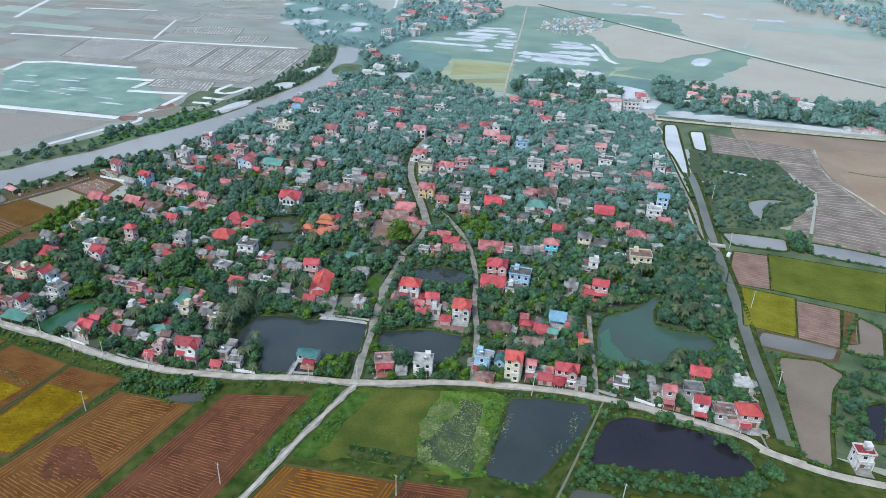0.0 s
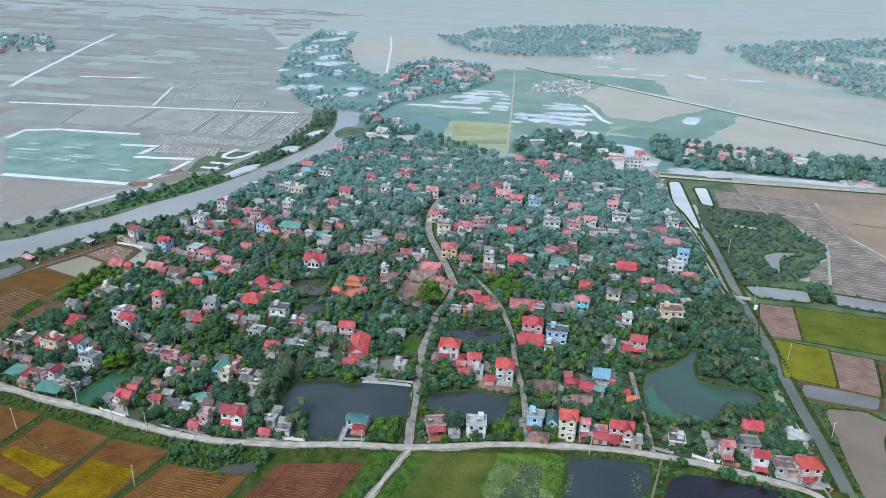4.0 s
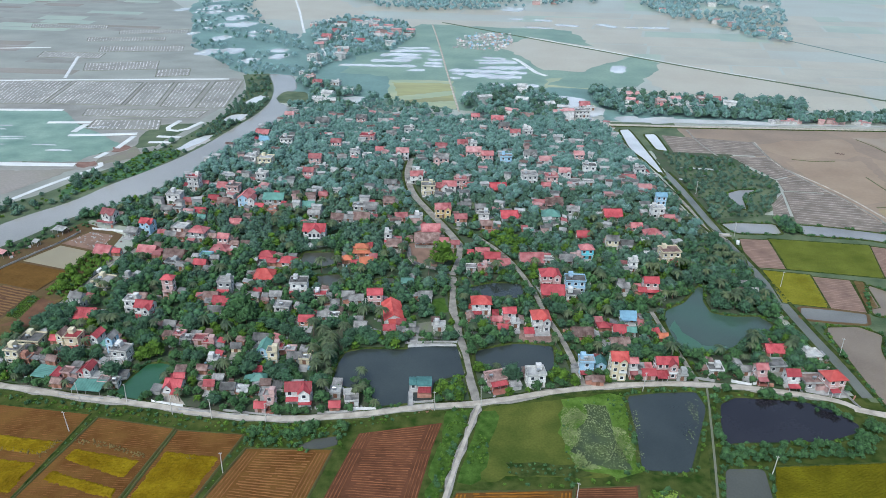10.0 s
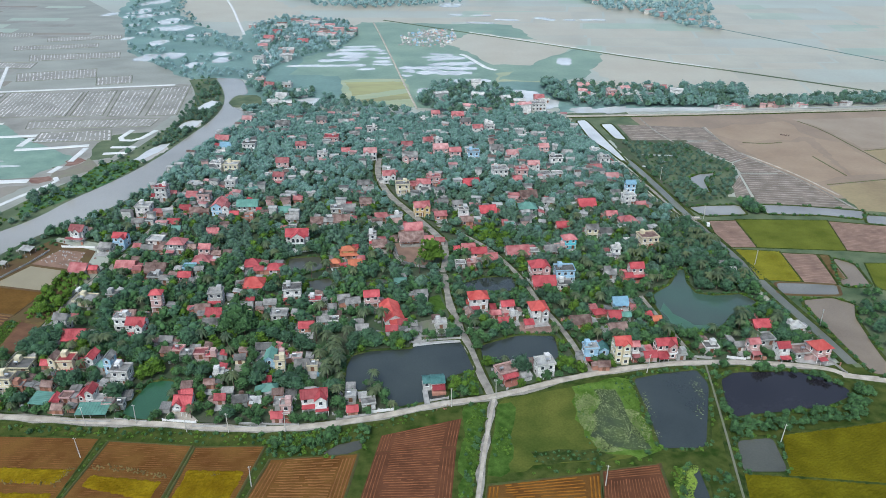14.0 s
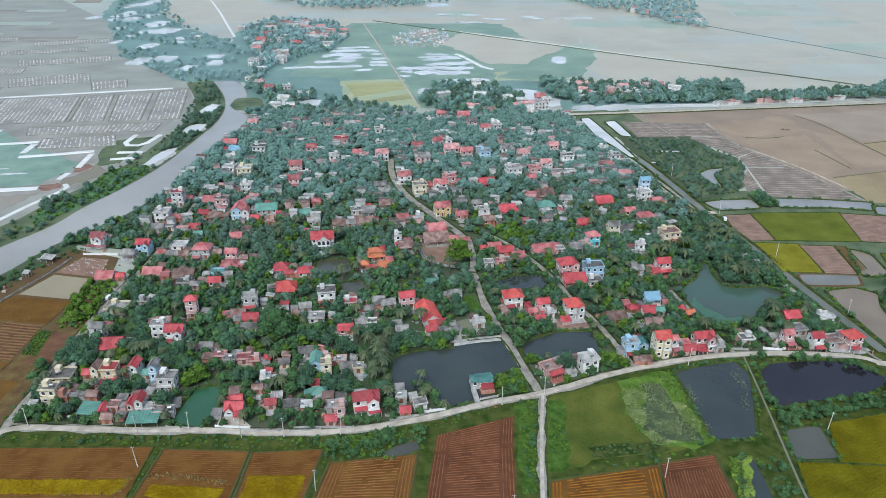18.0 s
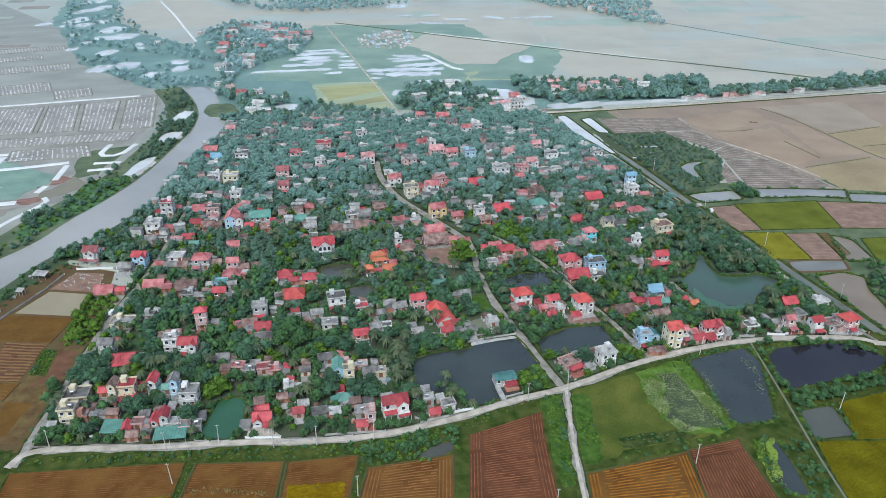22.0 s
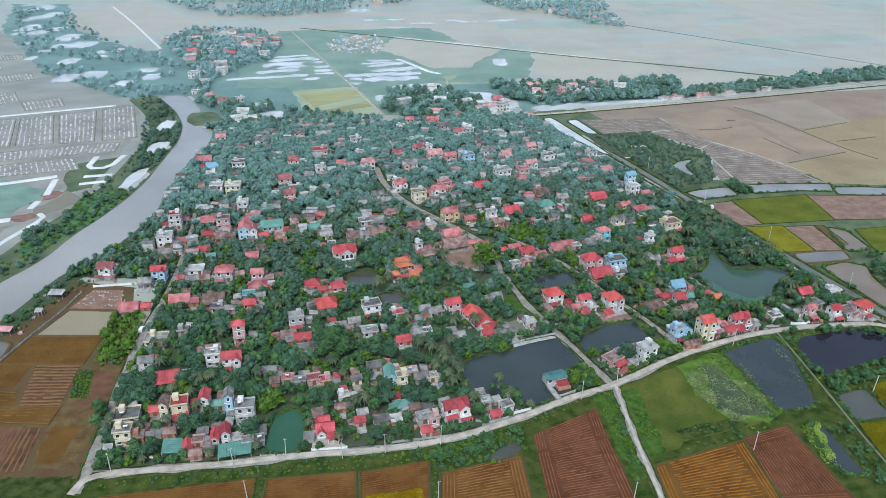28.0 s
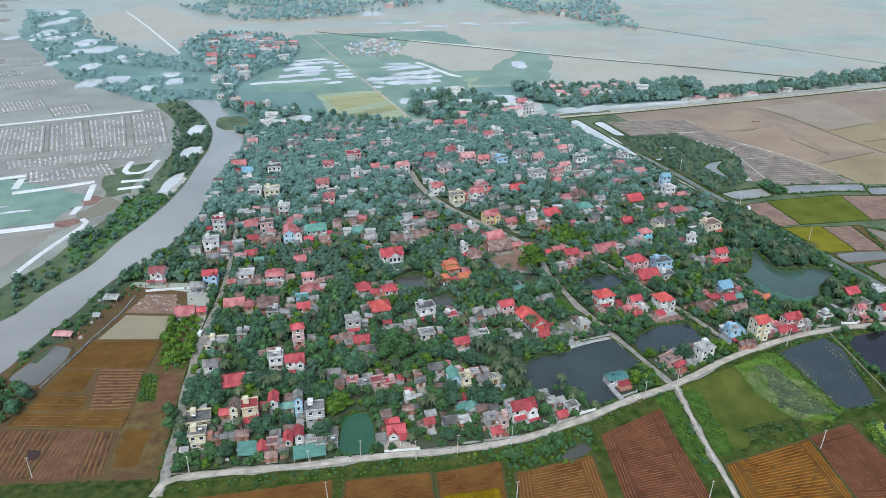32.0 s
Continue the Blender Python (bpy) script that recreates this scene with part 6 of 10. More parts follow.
house(-173.0, 13.4, 5.6, 3.6, 1, "s", "c", "R", "x", 1)
house(-168.6, 21.1, 3.8, 3.4, 1, "g", "r", "R", "x", -6)
house(-164.5, 20.6, 3.5, 5.9, 2, "g", "w", "R", "y", -5)
house(-154.9, 15.5, 3.0, 5.1, 3, "g", "b", "G", "y", -3)
house(-158.8, 18.9, 3.8, 3.4, 1, "g", "g", "N", "x", -4)
house(-148.9, 11.4, 6.9, 5.2, 2, "f", "w", "G", "x", -4)
house(-193.3, 19.3, 8.9, 6.8, 1, "f", "c", "G", "x", 0)
house(-192.3, 6.4, 6.0, 4.6, 2, "f", "c", "G", "x", -3)
house(-187.3, 5.7, 3.8, 3.4, 1, "f", "r", "G", "x", -0)
house(-176.3, 6.2, 4.1, 3.4, 1, "g", "r", "T", "x", -6)
house(-174.6, -2.9, 6.7, 7.9, 1, "s", "g", "N", "y", -0)
house(-169.3, -3.4, 3.0, 5.1, 1, "g", "r", "R", "y", 1)
house(-165.6, -1.3, 3.8, 3.4, 1, "f", "k", "T", "x", -4)
house(-166.0, -7.7, 3.9, 3.4, 1, "g", "r", "T", "x", -1)
house(-159.8, 0.3, 3.0, 5.1, 1, "g", "k", "R", "y", -4)
house(-155.6, -1.8, 3.0, 5.1, 2, "g", "w", "R", "y", 0)
house(-151.7, -3.0, 3.8, 3.4, 1, "f", "w", "W", "x", 3)
house(-147.9, -5.3, 3.8, 3.4, 1, "f", "k", "G", "x", 3)
house(-152.4, -9.3, 11.7, 6.2, 1, "s", "g", "N", "x", 0)
house(-144.0, -5.5, 3.8, 3.4, 1, "f", "g", "G", "x", 3)
house(-119.8, 0.4, 3.8, 3.4, 1, "g", "r", "R", "x", 6)
house(-110.9, 13.3, 3.8, 3.4, 1, "f", "w", "W", "x", 5)
house(-113.0, 7.0, 3.8, 3.4, 1, "g", "r", "T", "x", 2)
house(-106.3, -2.6, 3.8, 3.4, 1, "g", "k", "R", "x", 3)
house(-132.3, 29.7, 4.7, 3.5, 1, "f", "k", "P", "x", -3)
house(-127.7, 26.8, 4.6, 3.5, 1, "f", "g", "G", "x", 0)
house(-122.0, 27.3, 5.2, 4.0, 1, "f", "k", "P", "x", 5)
house(-117.3, 25.4, 4.6, 3.5, 1, "f", "k", "R", "x", 4)
house(-139.5, 36.9, 5.3, 4.0, 1, "g", "g", "G", "x", -3)
house(-104.7, 23.5, 4.1, 3.4, 1, "g", "c", "G", "x", 4)
house(-131.0, 62.9, 6.4, 4.9, 1, "g", "k", "T", "x", 5)
house(-124.7, 59.3, 7.0, 5.3, 1, "g", "r", "R", "x", -2)
house(-127.0, 71.9, 6.6, 5.0, 2, "f", "g", "G", "x", 4)
house(-123.9, 50.5, 6.8, 5.2, 1, "g", "g", "G", "x", 1)
house(-111.0, 65.3, 5.3, 4.0, 1, "g", "c", "G", "x", 3)
house(-100.6, 67.6, 5.4, 4.1, 1, "g", "g", "G", "x", 5)
house(-94.5, 58.0, 7.1, 5.4, 1, "f", "w", "G", "x", 0)
house(-96.3, 31.2, 6.0, 4.5, 1, "g", "g", "G", "x", 3)
house(-91.0, 20.1, 4.2, 7.0, 2, "g", "b", "N", "y", 1)
house(-86.7, 25.1, 3.8, 3.4, 1, "f", "k", "R", "x", -0)
house(-86.6, 17.2, 4.1, 3.4, 2, "f", "c", "G", "x", 5)
house(-80.9, 23.8, 3.8, 3.4, 1, "f", "k", "W", "x", 0)
house(-78.0, 19.4, 5.8, 4.4, 1, "g", "g", "G", "x", 2)
house(-73.6, 18.4, 4.1, 3.4, 1, "f", "c", "W", "x", 2)
house(-88.3, 3.1, 5.4, 4.1, 1, "h", "g", "N", "x", 5)
house(-98.4, -3.6, 5.3, 4.0, 1, "g", "g", "G", "x", 5)
house(-84.6, 0.6, 3.8, 3.4, 1, "g", "r", "T", "x", 5)
house(-82.0, -5.7, 5.3, 4.0, 1, "f", "g", "G", "x", 5)
house(-79.2, -10.7, 3.8, 3.4, 2, "f", "k", "G", "x", 2)
house(-82.5, -13.3, 3.8, 3.4, 1, "g", "k", "R", "x", 5)
house(-56.0, -1.6, 3.9, 3.4, 1, "f", "g", "W", "x", 2)
house(-54.6, -9.9, 3.8, 3.4, 1, "g", "r", "R", "x", 8)
house(-48.8, -5.8, 4.9, 3.7, 1, "f", "w", "G", "x", 11)
house(-80.5, 47.9, 6.4, 4.8, 1, "g", "r", "R", "x", 5)
house(-73.7, 52.4, 5.2, 4.0, 1, "g", "g", "G", "x", 8)
house(-55.2, 46.0, 5.2, 4.0, 1, "g", "g", "G", "x", 6)
house(-52.3, 41.0, 3.8, 3.4, 1, "g", "r", "T", "x", 2)
house(-30.6, 44.0, 3.8, 3.4, 1, "g", "g", "G", "x", 5)
house(-1.6, 67.7, 8.8, 6.7, 2, "h", "w", "V", "x", 6)
house(-6.0, 58.5, 3.0, 5.1, 1, "g", "r", "T", "y", 10)
house(11.5, 60.2, 5.8, 4.4, 2, "g", "k", "R", "x", 10)
house(6.3, 57.9, 3.8, 3.4, 1, "g", "k", "P", "x", 3)
house(8.9, 51.4, 4.1, 3.4, 1, "g", "r", "R", "x", 2)
house(14.4, 56.3, 3.8, 3.4, 1, "f", "w", "W", "x", 10)
house(25.8, 58.2, 7.6, 7.2, 2, "h", "w", "V", "x", 8)
house(32.1, 99.2, 9.3, 7.1, 2, "h", "k", "R", "x", 9)
house(33.1, 88.4, 11.3, 7.4, 1, "g", "r", "R", "x", 3)
house(44.5, 94.4, 9.6, 6.6, 2, "f", "b", "G", "x", 2)
house(43.3, 85.4, 6.8, 5.2, 1, "f", "w", "G", "x", 2)
house(-68.5, 119.0, 9.2, 7.0, 1, "t", "r", "O", "x", 6)
house(-74.6, 108.3, 4.9, 3.7, 1, "h", "r", "O", "x", 9)
house(-63.8, 107.1, 6.6, 5.0, 1, "g", "r", "O", "x", 10)
house(-52.3, 130.2, 7.7, 5.8, 1, "g", "r", "T", "x", 8)
house(-56.3, 135.0, 3.8, 3.4, 2, "f", "w", "G", "x", 3)
house(-34.9, 139.1, 13.5, 10.2, 1, "g", "r", "T", "x", 6)
house(-34.1, 151.4, 10.6, 8.1, 1, "g", "g", "P", "x", 12)
house(-24.8, 136.6, 4.7, 3.6, 1, "g", "r", "P", "x", 5)
house(-18.6, 134.0, 4.7, 3.5, 1, "g", "g", "P", "x", 4)
house(-3.1, 125.8, 7.0, 5.3, 1, "g", "r", "P", "x", 7)
house(2.4, 120.7, 8.1, 6.1, 1, "g", "r", "R", "x", 3)
house(8.6, 114.5, 6.2, 4.7, 1, "g", "r", "P", "x", 9)
house(-2.2, 108.4, 4.9, 3.7, 1, "f", "k", "P", "x", 6)
house(-8.3, 107.0, 4.9, 3.7, 1, "f", "w", "G", "x", 5)
house(23.5, 121.9, 12.3, 9.4, 1, "g", "k", "P", "x", 9)
house(32.4, 120.8, 5.1, 3.9, 1, "f", "w", "G", "x", 5)
house(42.0, 123.8, 6.3, 4.8, 1, "g", "k", "G", "x", 9)
house(48.1, 126.0, 5.8, 4.4, 1, "f", "k", "G", "x", 5)
house(53.5, 130.3, 7.0, 5.4, 2, "h", "t", "P", "x", 8)
house(-52.6, 69.4, 7.0, 5.3, 2, "g", "k", "R", "x", 9)
house(-42.6, 59.0, 8.6, 15.4, 1, "g", "w", "V", "y", 14)
house(-42.0, 45.0, 5.0, 3.8, 1, "g", "w", "R", "x", 8)
house(-37.3, 50.2, 3.8, 3.4, 1, "g", "k", "R", "x", 5)
house(-29.1, 75.9, 6.1, 4.6, 1, "g", "g", "G", "x", 9)
house(-39.4, 87.5, 5.7, 4.4, 1, "g", "g", "N", "x", 7)
house(-19.8, 49.8, 5.1, 3.9, 1, "f", "w", "W", "x", 6)
house(-91.3, 75.6, 8.2, 6.2, 2, "f", "w", "G", "x", 7)
house(-79.8, 70.4, 6.0, 4.6, 1, "f", "w", "R", "x", 5)
house(-68.8, 52.2, 4.1, 3.4, 1, "f", "w", "G", "x", 1)
house(-66.2, 71.8, 5.5, 4.2, 1, "g", "g", "G", "x", 6)
house(-61.6, 68.8, 6.5, 4.9, 1, "g", "g", "G", "x", 10)
house(-70.9, 63.6, 3.8, 3.4, 1, "g", "g", "G", "x", 9)
house(86.9, 170.3, 6.4, 4.9, 1, "g", "r", "P", "x", 4)
house(94.9, 161.7, 9.6, 7.3, 1, "h", "k", "P", "x", 8)
house(69.0, 143.4, 6.6, 5.1, 2, "g", "c", "G", "x", 4)
house(77.8, 145.6, 6.7, 5.1, 1, "g", "g", "G", "x", 1)
house(88.3, 133.2, 5.3, 4.0, 1, "f", "w", "W", "x", 1)
house(98.5, 133.0, 10.2, 7.7, 2, "f", "c", "T", "x", 10)
house(76.7, 117.7, 4.4, 3.4, 2, "f", "w", "W", "x", 9)
house(73.7, 113.9, 3.8, 3.4, 1, "f", "w", "G", "x", 3)
house(82.3, 97.2, 7.0, 5.3, 2, "g", "k", "R", "x", 4)
house(77.7, 93.1, 3.8, 3.4, 1, "g", "r", "R", "x", 4)
house(68.8, 96.3, 5.9, 4.5, 1, "g", "g", "G", "x", 5)
house(67.1, 68.7, 7.0, 5.3, 1, "g", "b", "B", "x", 3)
house(54.7, 58.2, 4.7, 3.6, 1, "h", "r", "R", "x", 8)
house(62.0, 56.5, 6.2, 4.7, 1, "g", "w", "R", "x", 0)
house(66.9, 55.7, 3.8, 3.4, 1, "g", "g", "N", "x", 5)
house(44.3, 51.4, 9.2, 7.0, 1, "g", "r", "T", "x", 6)
house(60.2, 45.5, 8.0, 6.1, 1, "g", "r", "T", "x", 8)
house(80.3, 52.3, 3.8, 3.4, 1, "g", "r", "O", "x", 8)
house(127.5, 48.1, 8.6, 6.5, 1, "g", "r", "R", "x", 5)
house(142.2, 45.9, 7.0, 5.3, 1, "f", "w", "W", "x", 11)
house(130.5, 106.3, 3.8, 3.4, 1, "g", "g", "G", "x", 12)
house(133.7, 99.3, 3.8, 3.4, 1, "g", "g", "G", "x", 5)
house(43.6, 25.5, 5.9, 4.5, 2, "f", "b", "W", "x", 4)
house(50.2, 29.4, 4.4, 4.8, 1, "g", "b", "L", "y", 0)
house(47.8, 17.6, 4.6, 3.5, 1, "g", "r", "T", "x", 1)
house(62.7, 27.0, 3.8, 3.4, 2, "g", "w", "P", "x", 6)
house(69.1, 24.2, 5.3, 4.0, 1, "g", "k", "R", "x", 7)
house(74.4, 22.8, 4.2, 4.0, 1, "s", "r", "R", "x", 5)
house(82.7, 24.9, 3.8, 3.4, 1, "f", "g", "G", "x", 6)
house(97.6, 30.6, 5.8, 4.6, 1, "f", "w", "G", "x", 3)
house(110.3, 31.4, 4.3, 3.4, 1, "g", "w", "G", "x", 5)
house(115.2, 28.8, 4.6, 3.8, 2, "g", "k", "P", "x", 8)
house(124.1, 36.7, 7.3, 5.5, 1, "f", "g", "G", "x", 9)
house(126.6, 25.8, 5.2, 4.4, 2, "g", "w", "R", "x", 5)
house(135.6, 27.1, 8.2, 6.2, 1, "f", "g", "T", "x", 8)
house(143.0, 25.8, 7.6, 6.2, 2, "h", "k", "V", "x", 12)
house(-193.1, 196.4, 7.2, 6.0, 3, "f", "w", "R", "x", -2)
house(-196.7, 174.1, 8.6, 7.0, 2, "f", "w", "W", "x", 0)
house(-187.8, 172.8, 5.4, 4.1, 1, "g", "r", "P", "x", -3)
house(-188.4, 202.4, 4.5, 3.4, 1, "g", "r", "P", "x", -7)
house(-188.8, 160.1, 4.7, 3.5, 1, "f", "w", "G", "x", -3)
house(-195.1, 158.8, 6.5, 4.9, 1, "g", "g", "G", "x", -1)
house(-194.8, 132.4, 7.2, 5.4, 2, "g", "b", "R", "x", -5)
house(-201.2, 127.2, 6.5, 4.9, 1, "g", "g", "G", "x", -8)
house(-176.8, 135.6, 7.9, 6.0, 1, "f", "w", "W", "x", -4)
house(-205.1, 102.7, 8.7, 6.6, 1, "g", "w", "P", "x", -6)
house(-197.6, 101.6, 3.9, 3.4, 1, "g", "r", "R", "x", -1)
house(-174.7, 199.4, 7.9, 6.0, 1, "g", "r", "P", "x", -3)
house(-165.4, 191.9, 7.8, 5.9, 2, "f", "k", "G", "x", -1)
house(-173.6, 178.6, 6.2, 4.7, 1, "g", "r", "R", "x", -2)
house(-166.0, 174.8, 6.8, 5.2, 1, "g", "r", "T", "x", 1)
house(-160.4, 173.6, 4.3, 3.4, 1, "g", "r", "T", "x", 2)
house(-174.4, 158.4, 6.5, 5.0, 1, "g", "r", "R", "x", 1)
house(-170.0, 149.3, 4.6, 3.5, 1, "g", "g", "N", "x", -2)
house(-147.6, 174.0, 3.9, 6.7, 2, "g", "w", "P", "y", 3)
house(-141.8, 170.1, 4.9, 3.7, 1, "g", "r", "R", "x", 1)
house(-136.9, 184.7, 12.4, 9.4, 1, "g", "g", "N", "x", 4)
house(-131.7, 164.8, 5.5, 4.2, 1, "f", "r", "G", "x", 1)
house(-151.0, 195.9, 3.8, 3.4, 1, "g", "r", "P", "x", -4)
house(-148.1, 145.8, 6.4, 4.9, 1, "g", "r", "P", "x", 1)
house(-161.7, 125.1, 8.9, 6.8, 2, "h", "g", "P", "x", -5)
house(-154.8, 125.4, 5.5, 4.2, 1, "g", "g", "T", "x", 0)
house(-184.2, 127.0, 3.8, 3.4, 1, "g", "r", "P", "x", 1)
house(-171.7, 124.3, 4.8, 3.7, 1, "g", "r", "T", "x", -5)
house(-178.0, 124.9, 6.0, 4.5, 1, "g", "g", "G", "x", 1)
house(-144.9, 118.9, 6.0, 4.6, 2, "g", "k", "P", "x", -4)
house(-139.2, 118.3, 4.3, 3.4, 1, "g", "r", "T", "x", 3)
house(-144.8, 111.3, 8.7, 6.6, 1, "h", "r", "P", "x", 1)
house(-149.1, 103.1, 5.7, 4.4, 1, "f", "b", "N", "x", 1)
house(-143.5, 100.8, 4.1, 3.4, 1, "g", "g", "G", "x", 4)
house(-148.8, 94.4, 6.1, 4.7, 1, "g", "r", "R", "x", -2)
house(-182.1, 105.0, 9.4, 7.2, 1, "g", "r", "P", "x", -2)
house(-175.1, 101.3, 4.0, 3.4, 1, "g", "r", "P", "x", -2)
house(-165.7, 102.4, 10.0, 7.6, 1, "g", "r", "T", "x", 0)
house(-163.6, 93.5, 6.1, 4.6, 1, "f", "g", "G", "x", -5)
house(-157.6, 91.1, 4.4, 3.4, 1, "g", "g", "G", "x", -4)
house(-117.6, 107.6, 7.1, 5.4, 1, "h", "w", "R", "x", 3)
house(-112.8, 100.7, 4.7, 3.6, 1, "g", "r", "R", "x", -1)
house(-104.6, 102.4, 7.6, 5.8, 1, "h", "w", "R", "x", 1)
house(-112.3, 86.9, 9.9, 7.6, 1, "h", "w", "V", "x", 1)
house(-112.6, 176.1, 7.0, 5.4, 1, "g", "g", "N", "x", 5)
house(-106.1, 163.8, 6.9, 5.2, 1, "g", "g", "G", "x", 7)
house(-103.9, 151.3, 4.2, 3.4, 1, "f", "w", "G", "x", 2)
house(-90.9, 160.5, 6.9, 5.2, 1, "g", "k", "T", "x", 2)
house(-84.4, 160.6, 5.6, 4.3, 1, "g", "g", "G", "x", 0)
house(-81.3, 178.8, 7.2, 5.5, 1, "f", "w", "G", "x", 5)
house(-107.3, 193.1, 5.3, 4.0, 1, "g", "r", "P", "x", -1)
house(6.2, 14.4, 7.4, 5.8, 1, "f", "k", "T", "x", 22)
house(8.0, 9.4, 6.8, 2.2, 1, "s", "r", "R", "x", 22)
house(22.3, 14.8, 7.2, 5.6, 2, "f", "w", "W", "x", 12)
house(-174.5, 354.0, 7.4, 5.7, 2, "g", "w", "F", "x", -0)
house(-157.8, 335.8, 9.3, 7.2, 1, "g", "g", "G", "x", 2)
house(-142.4, 339.5, 10.8, 8.4, 2, "g", "w", "G", "x", -1)
house(-112.8, 353.8, 8.1, 6.3, 2, "g", "k", "G", "x", -1)
house(-94.9, 357.0, 8.3, 6.3, 1, "g", "w", "G", "x", 0)
house(-177.8, 296.2, 8.4, 6.3, 1, "g", "b", "B", "x", -2)
house(-184.5, 311.9, 10.3, 8.0, 1, "g", "g", "P", "x", -3)
house(-177.8, 280.4, 7.3, 5.5, 1, "f", "w", "W", "x", 1)
house(-159.0, 291.2, 9.3, 7.2, 2, "f", "w", "G", "x", -0)
house(-99.3, 307.2, 10.8, 8.4, 2, "f", "k", "R", "x", 0)
house(-120.0, 288.7, 7.4, 5.6, 2, "g", "k", "P", "x", 5)
house(-114.3, 293.1, 6.6, 5.0, 1, "f", "w", "W", "x", 5)
house(-85.6, 284.9, 7.4, 5.6, 1, "g", "k", "P", "x", 3)
house(-81.6, 278.1, 4.0, 3.4, 1, "f", "w", "W", "x", 1)
house(-67.3, 273.6, 9.0, 7.0, 2, "g", "w", "F", "x", 8)
house(-69.2, 305.5, 6.8, 5.2, 1, "f", "w", "G", "x", 9)
house(-69.6, 330.3, 7.8, 6.1, 2, "f", "w", "G", "x", 9)
house(-83.2, 324.8, 7.9, 6.0, 1, "g", "g", "G", "x", 5)
house(-172.1, 248.1, 8.0, 6.2, 2, "f", "w", "W", "x", -5)
house(-161.4, 246.3, 9.8, 7.6, 2, "f", "c", "W", "x", -2)
house(-101.6, 269.1, 7.0, 5.4, 2, "f", "w", "W", "x", 5)
house(-93.5, 271.8, 6.4, 4.8, 1, "f", "w", "W", "x", 7)
house(-110.4, 264.6, 6.3, 4.8, 1, "g", "g", "G", "x", 0)
house(-127.2, 252.6, 8.6, 6.7, 2, "g", "k", "P", "x", 3)
house(-124.8, 225.1, 7.0, 5.5, 2, "g", "k", "P", "x", -3)
house(-120.5, 241.5, 8.3, 6.3, 1, "f", "w", "T", "x", -0)
house(-134.3, 234.6, 4.4, 3.4, 1, "f", "w", "W", "x", -1)
house(-51.5, 227.9, 8.2, 6.4, 2, "g", "w", "P", "x", 10)
house(-50.8, 241.2, 6.0, 4.6, 1, "f", "w", "G", "x", 11)
house(-180.1, 218.6, 6.4, 4.9, 1, "f", "w", "W", "x", -5)
house(-154.4, 215.7, 6.9, 5.3, 2, "f", "w", "W", "x", -4)
house(-139.3, 210.4, 7.9, 6.2, 1, "f", "g", "N", "x", -3)
house(-152.3, 177.5, 6.9, 11.6, 2, "g", "b", "P", "y", -3)
house(-74.1, 179.0, 8.6, 6.5, 1, "g", "g", "G", "x", 1)
house(-64.3, 189.6, 7.0, 5.5, 1, "g", "r", "T", "x", 4)
house(-53.5, 166.6, 7.0, 5.4, 1, "g", "k", "P", "x", 10)
house(-43.0, 168.4, 4.4, 3.4, 1, "f", "w", "W", "x", 9)
house(-76.8, 162.6, 9.6, 7.3, 1, "g", "g", "T", "x", 5)
house(-67.8, 219.3, 7.9, 6.0, 1, "g", "w", "G", "x", 4)
house(-63.9, 208.6, 6.3, 4.8, 1, "g", "g", "G", "x", 9)
house(-26.4, 365.5, 7.5, 5.7, 1, "f", "w", "W", "x", 6)
house(0.8, 367.9, 9.8, 7.6, 2, "g", "k", "P", "x", 4)
house(6.7, 350.2, 8.2, 6.3, 2, "g", "k", "G", "x", 10)
house(15.8, 332.8, 8.0, 6.1, 2, "g", "w", "P", "x", 4)
house(26.0, 338.2, 7.2, 5.6, 2, "f", "w", "G", "x", 10)
house(-11.4, 370.5, 6.6, 5.1, 1, "g", "k", "G", "x", 8)
house(-18.0, 373.4, 6.9, 5.3, 2, "g", "k", "P", "x", 7)
house(-25.0, 329.5, 6.2, 4.7, 1, "f", "w", "W", "x", 7)
house(-40.7, 299.6, 8.4, 6.4, 1, "g", "k", "P", "x", 4)
house(-24.7, 300.3, 7.4, 5.7, 2, "g", "k", "P", "x", 12)
house(-16.2, 300.3, 5.0, 3.8, 2, "f", "w", "G", "x", 7)
house(-37.8, 265.3, 10.8, 8.4, 2, "g", "k", "G", "x", 3)
house(-15.4, 282.9, 10.8, 8.4, 2, "g", "k", "F", "x", 5)
house(-4.8, 276.1, 8.4, 6.6, 2, "g", "k", "P", "x", 5)
house(8.8, 273.9, 8.3, 6.5, 2, "f", "b", "G", "x", 3)
house(26.5, 282.2, 9.1, 7.1, 2, "g", "w", "G", "x", 7)
house(36.9, 270.7, 8.3, 6.5, 2, "g", "w", "F", "x", 9)
house(51.0, 335.8, 8.1, 6.1, 1, "f", "w", "W", "x", 5)
house(50.6, 320.0, 6.1, 4.6, 1, "f", "w", "W", "x", 0)
house(62.3, 325.7, 7.8, 6.1, 1, "g", "g", "G", "x", 0)
house(62.4, 286.2, 7.2, 5.7, 2, "g", "k", "F", "x", 8)
house(49.5, 248.6, 7.9, 6.2, 2, "g", "w", "F", "x", 3)
house(39.9, 237.9, 8.4, 6.6, 2, "f", "k", "P", "x", 4)
house(24.9, 238.7, 10.2, 8.0, 2, "f", "w", "G", "x", 10)
house(36.1, 229.2, 5.8, 4.4, 1, "g", "k", "P", "x", 5)
house(56.0, 237.8, 8.2, 6.3, 1, "f", "w", "G", "x", 7)
house(65.3, 239.0, 6.7, 5.1, 1, "f", "w", "G", "x", 4)
house(68.0, 262.2, 8.8, 6.9, 2, "f", "w", "G", "x", 2)
